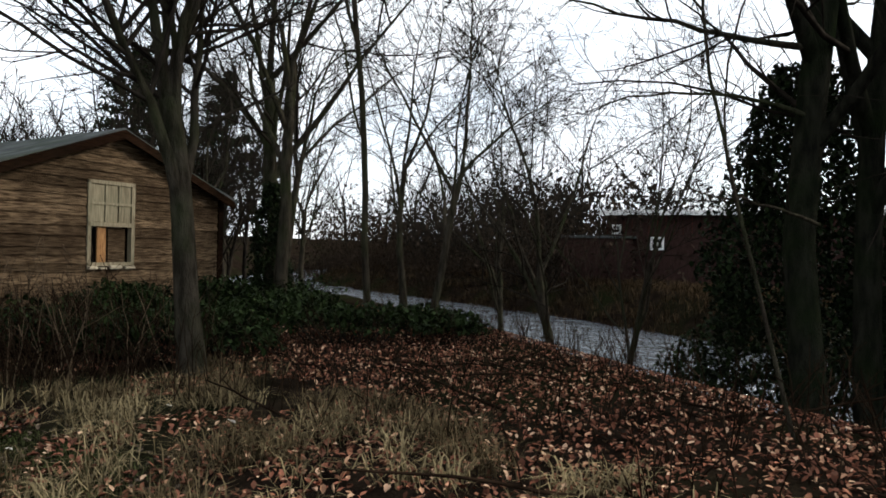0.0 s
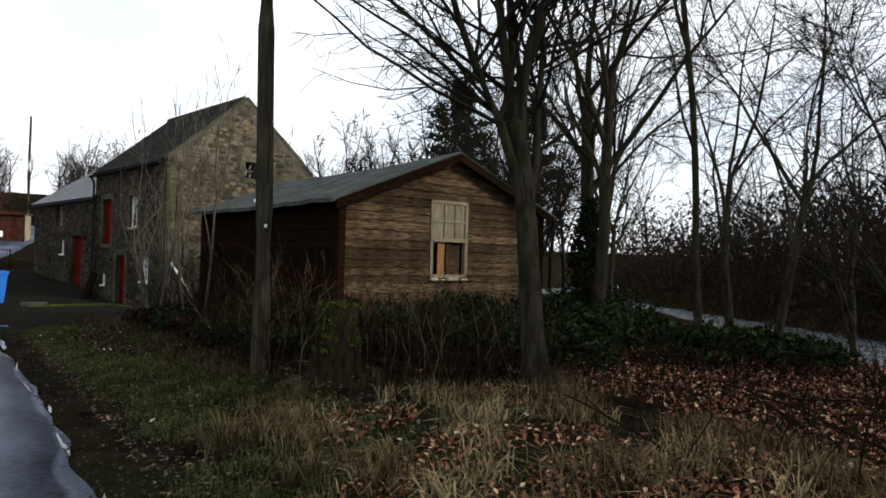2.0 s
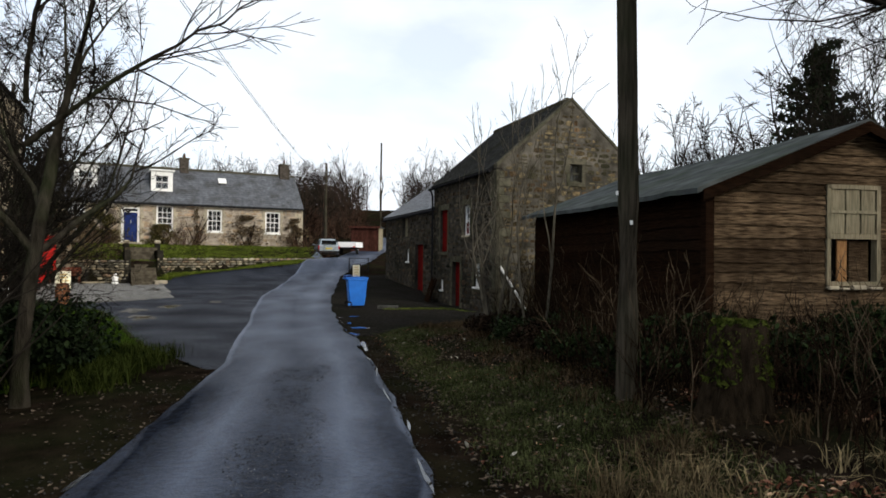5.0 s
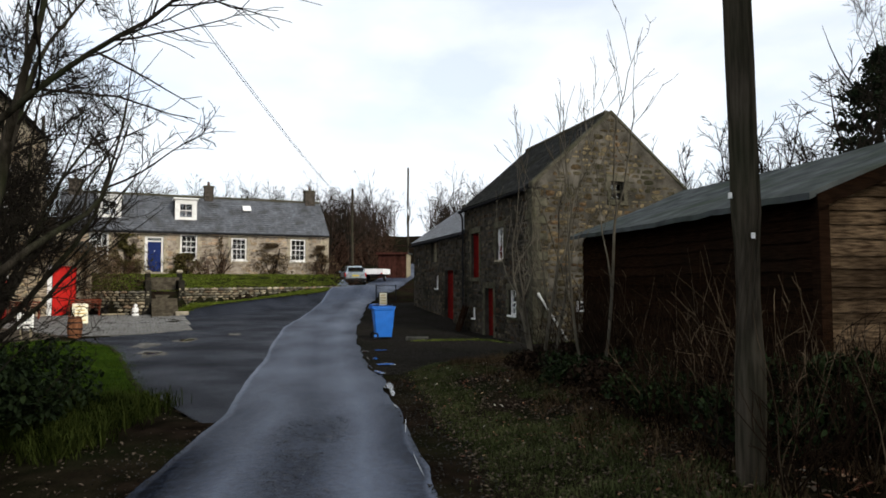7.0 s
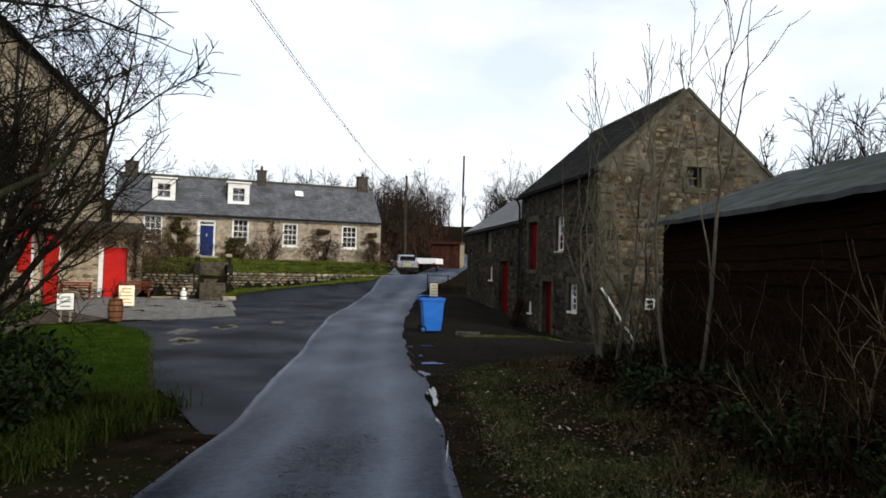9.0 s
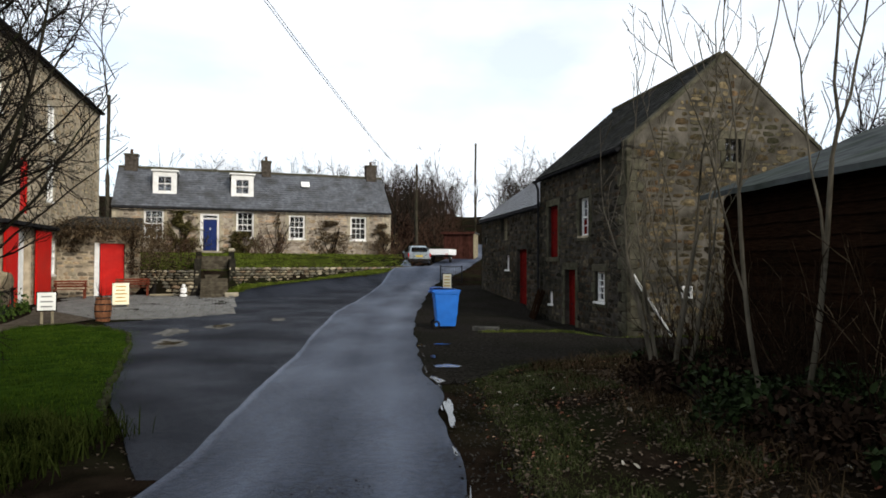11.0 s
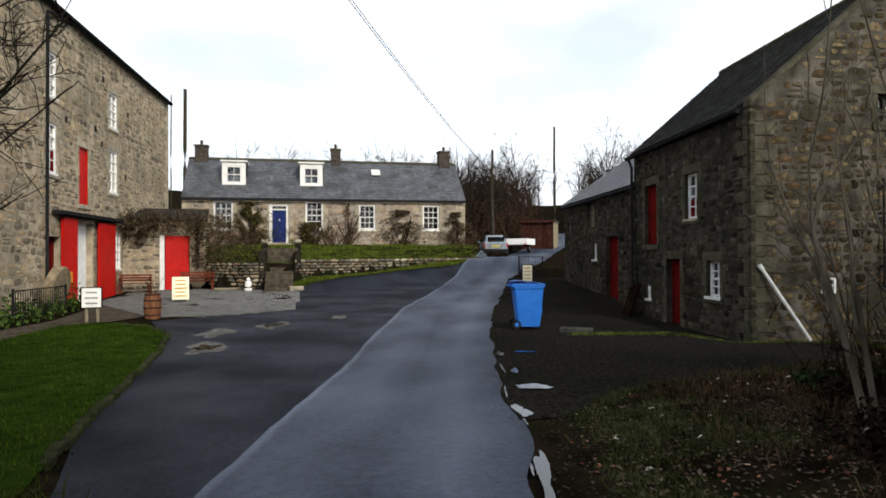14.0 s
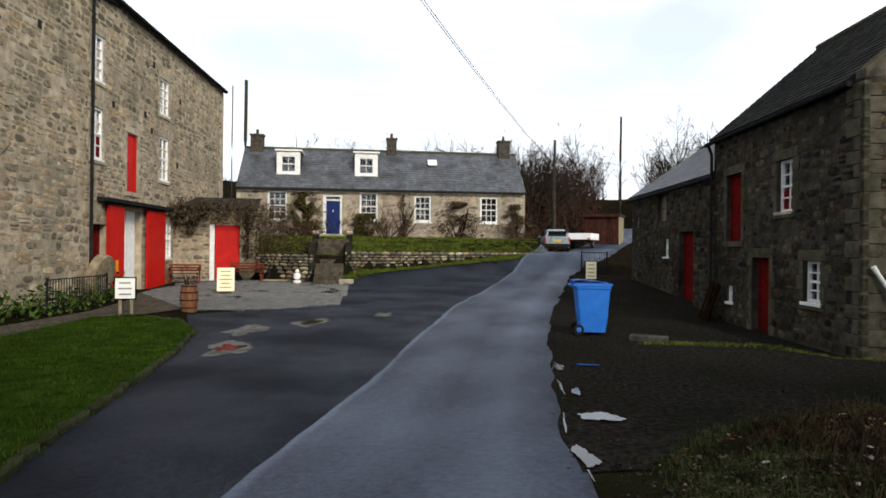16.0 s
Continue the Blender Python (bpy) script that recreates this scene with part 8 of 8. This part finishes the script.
canes("dead_canes", scatter(rs, 520, -17, -9.8, 2.9, 4.25, verge), 1.25, mat["cane"], "russet dead bramble canes and willowherb stems", 62)
canes("dead_canes", scatter(rs, 900, -6, 4, 3.4, 9.5, verge), 0.6, mat["cane"], "russet dead bramble canes and willowherb stems", 63)


def fallen_branches():
    rng = np.random.default_rng(8)
    for k in range(34):
        x, y = rng.uniform(-4.5, 2.0), rng.uniform(3.0, 7.0)
        a = rng.uniform(0, 6.28)
        s = Skin()
        L = rng.uniform(0.6, 1.6)
        pts = path(rng, (0, 0, 0.03), (math.cos(a), math.sin(a), 0.12), L, 6, 0.08, 0.0)
        s.tube(pts, np.linspace(0.014, 0.005, 7), 6)
        sprout(rng, s, pts, 0.01, 0, [(2, 0.4, 0.6, 0.02, 0.1, 0.6, 4, 0.3)])
        ob = np_mesh("fallen_branch", *s.arrays(), mat["cane"])
        ob.location = (x, y, land(x, y))
        tagged(ob, "thin fallen branch lying on leaf litter", "branch", "fallen branches")


fallen_branches()


def bush_points(rng, n, cx, cy, rx, ry, h, lumps=5):
    out = []
    cs = [(cx + rng.uniform(-0.6, 0.6) * rx, cy + rng.uniform(-0.6, 0.6) * ry, rng.uniform(0.45, 0.7) * h, rng.uniform(0.45, 0.7)) for _ in range(lumps)]
    for _ in range(n):
        x0, y0, z0, s = cs[rng.randrange(lumps)]
        a, b = rng.uniform(0, 6.28), math.acos(rng.uniform(-0.3, 1))
        r = rng.uniform(0.55, 1.05)
        x, y = x0 + rx * s * r * math.sin(b) * math.cos(a), y0 + ry * s * r * math.sin(b) * math.sin(a)
        out.append((x, y, max(land(x, y, False) + 0.03, land(x, y, False) + z0 * 0.6 + h * 0.5 * s * r * math.cos(b) * 1.4)))
    return out


def bush(cx, cy, rx, ry, h, n, size, material, label, seed, name="evergreen_bush", group=""):
    rng = random.Random(seed)
    b = thing(name, pose(0, 0, 0), label, "bush", group)
    pts = [p for p in bush_points(rng, n, cx, cy, rx, ry, h) if not shed_box(p[0], p[1])]
    leaves("foliage", pts, size, 0.35, material, "", "", seed, b, "")
    g = np.random.default_rng(seed)
    s = Skin()
    for _ in range(26):
        a, r = g.uniform(0, 6.28), g.uniform(0, 0.5)
        d = np.array([math.cos(a) * 0.7, math.sin(a) * 0.7, 1.0])
        x, y = cx + rx * r * math.cos(a), cy + ry * r * math.sin(a)
        if shed_box(x, y):
            continue
        s.tube(path(g, (x, y, land(x, y, False) - 0.05), d / np.linalg.norm(d), h * g.uniform(0.6, 1.0), 5, 0.12, 0.0), np.linspace(0.014, 0.004, 6), 4)
    np_mesh("stem", *s.arrays(), mat["twig"], b)
    for o in b.children:
        if "kind" in o:
            del o["kind"]


mat["creeper"] = surface("dry_creeper", (0.06, 0.043, 0.026), (0.13, 0.095, 0.055), 4.0, 0.9, 0.0, vary=0.4, per="island")
mat["climber_green"] = surface("winter_climber", (0.045, 0.042, 0.014), (0.105, 0.09, 0.035), 4.0, 0.8, 0.0, vary=0.4, per="island")
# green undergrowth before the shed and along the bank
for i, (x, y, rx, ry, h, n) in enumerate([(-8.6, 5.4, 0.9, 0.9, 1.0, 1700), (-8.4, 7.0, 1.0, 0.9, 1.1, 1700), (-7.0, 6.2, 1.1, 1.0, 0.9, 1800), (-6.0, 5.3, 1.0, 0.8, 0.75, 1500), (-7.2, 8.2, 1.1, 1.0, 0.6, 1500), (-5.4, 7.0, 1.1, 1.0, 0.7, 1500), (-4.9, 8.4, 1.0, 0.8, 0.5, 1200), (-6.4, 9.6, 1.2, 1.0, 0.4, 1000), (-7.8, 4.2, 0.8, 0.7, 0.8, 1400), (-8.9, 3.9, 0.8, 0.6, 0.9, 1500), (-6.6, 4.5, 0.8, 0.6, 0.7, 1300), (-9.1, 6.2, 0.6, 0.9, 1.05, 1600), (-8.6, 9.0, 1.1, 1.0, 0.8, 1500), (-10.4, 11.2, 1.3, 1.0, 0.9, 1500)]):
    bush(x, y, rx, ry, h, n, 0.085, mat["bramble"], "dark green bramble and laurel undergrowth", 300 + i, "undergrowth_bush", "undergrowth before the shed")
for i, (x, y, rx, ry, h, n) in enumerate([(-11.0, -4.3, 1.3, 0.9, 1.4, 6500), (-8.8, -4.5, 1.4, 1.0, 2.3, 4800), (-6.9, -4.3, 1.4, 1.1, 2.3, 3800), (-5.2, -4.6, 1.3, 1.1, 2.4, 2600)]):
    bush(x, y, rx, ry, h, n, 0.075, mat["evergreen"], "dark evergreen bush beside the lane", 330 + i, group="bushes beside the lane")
def wall_climber(s, wide, z0, z1, n, material, label, seed):
    """A climber trained on the cottage front: stems on the wall and leaves close to it."""
    rng = random.Random(seed)
    c = thing("wall_climber", local(cot_point(s, 0.05), COT_U, COT_W), label, "climber", "climbers on the cottage front")
    pts = []
    for _ in range(n):
        t = rng.random()
        half = wide * (0.35 + 0.65 * math.sin(math.pi * min(1, 0.15 + t)))
        x, z = rng.gauss(0, 0.45) * half, z0 + (z1 - z0) * t
        if noise.noise((x * 2 + seed, z * 2, 0)) > -0.15:
            pts.append((x, 0.03 + abs(rng.gauss(0, 0.12)) + 0.25 * (1 - t) * rng.random(), z))
    leaves("foliage", pts, 0.11, 0.1, material, "", "", seed, c, "")
    g = np.random.default_rng(seed)
    for _ in range(9):
        d = np.array([g.normal(0, 0.35), 0.0, 1.0])
        p = path(g, (g.normal(0, 0.1), 0.05, z0 - 0.1), d / np.linalg.norm(d), (z1 - z0) * g.uniform(0.6, 1.0), 6, 0.08, 0.02)
        p[:, 1] = np.clip(np.abs(p[:, 1]), 0.03, 0.12)
        sk = Skin()
        sk.tube(p, np.linspace(0.03, 0.012, 7), 4)
        np_mesh("stem", *sk.arrays(), mat["cane"], c)
    for o in c.children:
        if "kind" in o:
            del o["kind"]


wall_climber(13.0, 1.5, 2.1, 4.7, 3800, mat["climber_green"], "leafy brown-green climber beside the cottage door", 351)
wall_climber(16.3, 1.0, 2.0, 4.2, 1500, mat["creeper"], "dry brown climber on the cottage wall", 352)
wall_climber(9.6, 1.6, 2.1, 3.5, 2600, mat["climber_green"], "low leafy shrub under a cottage window", 353)
wall_climber(7.3, 0.7, 2.1, 4.7, 500, mat["creeper"], "thin leafless climber on the cottage wall", 354)
wall_climber(4.0, 1.9, 2.1, 4.3, 2200, mat["creeper"], "dry brown climber on the cottage wall", 355)
wall_climber(0.6, 1.2, 2.1, 4.2, 1900, mat["creeper"], "dry brown climber on the cottage wall", 356)


def ivy_mass(name, cx, cy, z0, z1, r, n, size, material, label, seed):
    """Foliage that hugs a trunk or fills a conifer: denser and wider below."""
    rng = random.Random(seed)
    pts = []
    for _ in range(n):
        t = rng.random() ** 1.3
        a = rng.uniform(0, 6.28)
        rr = r * (1 - 0.75 * t) * (0.75 + 0.35 * noise.noise((math.cos(a) * 1.5, math.sin(a) * 1.5, t * 6 + seed))) * rng.uniform(0.5, 1.1)
        pts.append((cx + rr * math.cos(a), cy + rr * math.sin(a), z0 + (z1 - z0) * t))
    b = thing(name, pose(0, 0, 0), label, "tree")
    leaves("foliage", pts, size, 0.2, material, "", "", seed, b, "")
    part("trunk", tube([(cx, cy, z0 - 0.2), (cx, cy, z0 + (z1 - z0) * 0.9)], [0.16, 0.04], 8), mat["bark"], b)
    for o in b.children:
        if "kind" in o:
            del o["kind"]


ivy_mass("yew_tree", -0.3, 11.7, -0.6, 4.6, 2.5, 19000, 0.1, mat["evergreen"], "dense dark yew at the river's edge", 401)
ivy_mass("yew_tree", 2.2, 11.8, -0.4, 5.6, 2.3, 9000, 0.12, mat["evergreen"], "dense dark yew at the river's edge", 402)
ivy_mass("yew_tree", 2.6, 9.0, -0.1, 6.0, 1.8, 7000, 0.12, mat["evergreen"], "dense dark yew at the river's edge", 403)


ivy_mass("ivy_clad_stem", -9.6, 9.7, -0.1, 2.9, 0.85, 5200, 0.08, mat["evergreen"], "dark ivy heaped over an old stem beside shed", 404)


def pine(x, y, h, seed):
    rng = random.Random(seed)
    z = land(x, y, False)
    b = thing("pine_tree", pose(x, y, z), "dark green pine behind the shed", "tree", "pines behind the shed")
    part("trunk", tube([(0, 0, 0), (0.1, 0, h * 0.5), (0.05, 0.1, h)], [0.2, 0.14, 0.03], 8), mat["bark"], b)
    pts = []
    for k in range(60):
        t = rng.uniform(0.3, 1.0)
        a, L = rng.uniform(0, 6.28), (1.15 - t) * h * 0.3 * rng.uniform(0.6, 1.1)
        for _ in range(70):
            u = rng.uniform(0.35, 1.0)
            q = rng.gauss(0, 0.16)
            pts.append((math.cos(a) * L * u + q, math.sin(a) * L * u + rng.gauss(0, 0.16), t * h + 0.25 * L * u + rng.gauss(0, 0.1)))
    leaves("needles", pts, 0.17, 0.2, mat["evergreen"], "", "", seed, b, "")
    for o in b.children:
        if "kind" in o:
            del o["kind"]


mat["dry_leaf"] = surface("clinging_dead_leaf", (0.0095, 0.0065, 0.0047), (0.026, 0.017, 0.0115), 4.0, 0.9, 0.0, vary=0.45, per="island")
rd = random.Random(17)


def thicket(name, spots, count, size, label, seed, material=None):
    pts = []
    for x, y, z, s in spots:
        for _ in range(count):
            a, r = rd.uniform(0, 6.28), s * rd.uniform(0, 1.0)
            pts.append((x + r * math.cos(a), y + r * math.sin(a), z + s * rd.uniform(0.0, 1.35)))
    leaves(name, pts, size, 0.2, material or mat["dry_leaf"], label, "thicket", seed)


thicket("hillside_thicket", spots_in(rd, 170, -90, -67, -34, 26, 1.6, 3.4, lambda x, y: not (on_lane(x, y, 2.5) or (-72 < x and -3 < y < 4))), 90, 0.3, "russet thicket with clinging dead leaves", 81)
thicket("riverbank_thicket", spots_in(rd, 110, -60, 16, 17, 60, 0.7, 2.8, lambda x, y: 5.2 < (Vector((x, y)) - RIVER).dot(RIVER_N) < 22 and not (-10 < x < 7 and 17 < y < 39)), 90, 0.2, "russet thicket with clinging dead leaves", 82, mat["scrub_dark"])
thicket("upstream_thicket", spots_in(rd, 130, -48, -7, 20, 52, 2.6, 5.4, lambda x, y: 5.4 < (Vector((x, y)) - RIVER).dot(RIVER_N) < 20), 110, 0.26, "dark thicket along the far bank upstream", 85, mat["scrub_dark"])
thicket("far_thicket", spots_in(rd, 140, -85, 15, 40, 90, 2.6, 6.0, lambda x, y: 14 < (Vector((x, y)) - RIVER).dot(RIVER_N) < 48 and not (-12 < x < 9 and 24 < y < 41)), 110, 0.42, "dark distant thicket and hedges", 84, mat["scrub_dark"])
thicket("creeper", [(-35.8 - 0.2 * i, -17.5 + 0.42 * i, 2.55 + 0.2 * (i % 2), 0.62) for i in range(9)] + [(-37.9 - 0.5 * i, -14.2 - 0.2 * i, 1.2 + 0.3 * i, 0.9) for i in range(5)], 420, 0.08, "brown leafless creeper over the outbuilding", 83, mat["creeper"])
for i, (x, y, rx, ry, h, n) in enumerate([(-10.8, 3.5, 0.9, 0.6, 0.7, 1300), (-12.2, 3.3, 0.9, 0.7, 0.6, 1300), (-13.6, 3.2, 0.9, 0.7, 0.55, 1200), (-15.0, 3.1, 0.9, 0.7, 0.5, 1200), (-16.4, 3.3, 0.8, 0.7, 0.45, 1000), (-17.6, 3.7, 0.8, 0.8, 0.4, 900), (-9.4, 3.3, 0.8, 0.6, 0.7, 1100), (-10.2, 2.7, 0.9, 0.5, 0.55, 1100), (-11.6, 2.6, 0.9, 0.5, 0.5, 1100), (-13.0, 2.5, 0.9, 0.5, 0.45, 1100), (-14.4, 2.4, 0.9, 0.5, 0.4, 1000), (-8.6, 2.8, 0.7, 0.5, 0.6, 900)]):
    bush(x, y, rx, ry, h, n, 0.07, mat["bramble"] if i % 2 else mat["dry_leaf"], "low dark bramble along the shed wall", 370 + i, "bramble_bush", "brambles along the shed")
pine(-24.0, 16.5, 10.0, 411)
pine(-27.0, 19.5, 11.0, 412)
pine(-21.0, 18.5, 9.0, 413)
mat["bed_green"] = surface("perennial_leaf", (0.026, 0.05, 0.01), (0.065, 0.1, 0.022), 4.0, 0.7, 0.0, vary=0.4, per="island")
bed_pts = []
rb = random.Random(5)
for _ in range(9500):
    x, y = rb.uniform(-31.5, -12), rb.uniform(-16.2, -9.8)
    if inside(BED, x, y):
        bed_pts.append((x, y, land(x, y, False) + 0.06 + rb.uniform(0.0, 0.65) * max(0.1, 0.6 + noise.noise((x, y, 0)))))
leaves("bed_plants", bed_pts, 0.13, 0.4, mat["bed_green"], "low green perennials along the mill wall", "plants", 71)

# loose stones and leaves on the gravel and along the lane's edge
mat["pebble"] = surface("damp_pebble", (0.014, 0.013, 0.012), (0.04, 0.037, 0.033), 9.0, 0.8, 0.0, vary=0.5, per="island")
leaves("loose_stones", [(x, y, z + 0.014) for x, y, z in scatter(rs, 3600, -27, -16, -1.0, 5.5, lambda x, y: inside(GRAVEL, x, y) and noise.noise((x * 0.7, y * 0.7, 2)) > -0.2)], 0.035, 0.7, mat["pebble"], "small loose damp stones on the gravel", "stones", 91)
leaves("loose_stones", scatter(rs, 2600, -17, 0, 0.0, 1.2, lambda x, y: at(LANE_RIGHT, x) - 0.04 < y < at(LANE_RIGHT, x) + 0.6, 0.02), 0.03, 0.7, mat["pebble"], "small loose stones and crumbs at the lane's edge", "stones", 92)
leaves("loose_stones", scatter(rs, 900, -11, 0, -3.2, -1.8, lambda x, y: at(LANE_LEFT, x) - 0.5 < y < at(LANE_LEFT, x) + 0.04, 0.015), 0.024, 0.7, mat["pebble"], "small loose stones and crumbs at the lane's edge", "stones", 93)
mat["grit"] = surface("lane_grit", (0.02, 0.02, 0.021), (0.13, 0.13, 0.135), 9.0, 0.8, 0.0, vary=0.6, per="island")
leaves("loose_stones", scatter(rs, 4200, -12, -1, -1.8, 0.2, lambda x, y: 0.4 < (y - at(LANE_LEFT, x)) / (at(LANE_RIGHT, x) - at(LANE_LEFT, x)) + 0.1 * noise.noise((x, y, 3)) < 0.66 and noise.noise((x * 1.7, y * 1.7, 9)) > -0.1, 0.045), 0.015, 0.75, mat["grit"], "small loose stones along the crown of the lane", "stones", 94)
mat["moss_blade"] = surface("moss_fringe_blade", (0.035, 0.045, 0.01), (0.085, 0.1, 0.022), 3.0, 0.9, 0.0, vary=0.4, per="island")
# mossy lip where the gravel ends above the hollow along the barn
LIP = [(-23.9, 0.8), (-24.05, 2.6), (-24.15, 4.3), (-23.2, 5.6), (-22.1, 6.7)]
lip_pts = []
for p, q in zip(LIP, LIP[1:]):
    for k in range(40):
        t = rb.random()
        x, y = p[0] + (q[0] - p[0]) * t + rb.gauss(0, 0.07), p[1] + (q[1] - p[1]) * t + rb.gauss(0, 0.07)
        lip_pts.append((x, y, land(x, y, False) + 0.01))
blades("moss_fringe", lip_pts, 0.07, 0.9, 0.007, mat["moss_blade"], "mossy green fringe along the edge of the gravel", 95, 26, 0.07)
# rough grass and dead stems on the far bank of the river
far_bank = lambda x, y: 3.3 < (Vector((x, y)) - RIVER).dot(RIVER_N) + math.sin(-(Vector((x, y)) - RIVER).dot(Vector((-RIVER_N.y, RIVER_N.x))) * 0.12) < 9.5
blades("bank_grass", scatter(rs, 1700, -42, 10, 15, 46, far_bank, -0.02), 0.5, 1.0, 0.012, mat["russet_grass"], "russet dead grass on the far riverbank", 96, 22, 0.22)
near_bank = lambda x, y: -5.6 < (Vector((x, y)) - RIVER).dot(RIVER_N) + math.sin(-(Vector((x, y)) - RIVER).dot(Vector((-RIVER_N.y, RIVER_N.x))) * 0.12) < -3.4 and not shed_box(x, y)
blades("bank_grass", scatter(rs, 420, -14, 5, 6, 22, near_bank, -0.02), 0.35, 1.1, 0.007, mat["russet_grass"], "russet dead grass along the near riverbank", 97, 22, 0.16)
thicket("bend_thicket", spots_in(rd, 110, -95, -42, 34, 78, 2.4, 5.6, lambda x, y: -26 < (Vector((x, y)) - RIVER).dot(RIVER_N) < -5.5 or ((Vector((x, y)) - RIVER).dot(RIVER_N) < 4 and x < -62)), 110, 0.34, "dark wooded bank where the river bends", 86, mat["scrub_dark"])
mat["pale_leaf"] = surface("bleached_leaf", (0.3, 0.27, 0.22), (0.5, 0.47, 0.41), 6.0, 0.8, 0.0, vary=0.4, per="island")
leaves("leaf_litter", scatter(rs, 5200, -17, -3, 0.5, 2.7, verge, 0.02), 0.042, 0.8, mat["dark_litter"], "dark brown leaves trodden into the verge", "leaf litter", 99)
leaves("pale_leaves", scatter(rs, 90, -21, -3, 0.6, 4.2, verge, 0.03), 0.06, 0.7, mat["pale_leaf"], "bleached pale leaves scattered on the verge", "leaf litter", 98)
mat["dry_creeper_dark"] = surface("dark_dry_creeper", (0.03, 0.021, 0.013), (0.075, 0.053, 0.032), 4.0, 0.9, 0.0, vary=0.45, per="island")
wing_at = lambda u, z, r: (-36.2 - 0.43 * u + 0.18, -17.75 + 0.903 * u + 0.08, z, r)
thicket("creeper", [wing_at(0.25 * i, 2.0 + 0.35 * (i % 3), 0.42) for i in range(6)] + [wing_at(3.2, 1.0 + 0.5 * i, 0.4) for i in range(4)] + [wing_at(3.9 + 0.35 * i, 0.5 + 0.5 * (i % 3), 0.75) for i in range(7)], 330, 0.075, "brown leafless creeper on the outbuilding wall", 87, mat["dry_creeper_dark"])
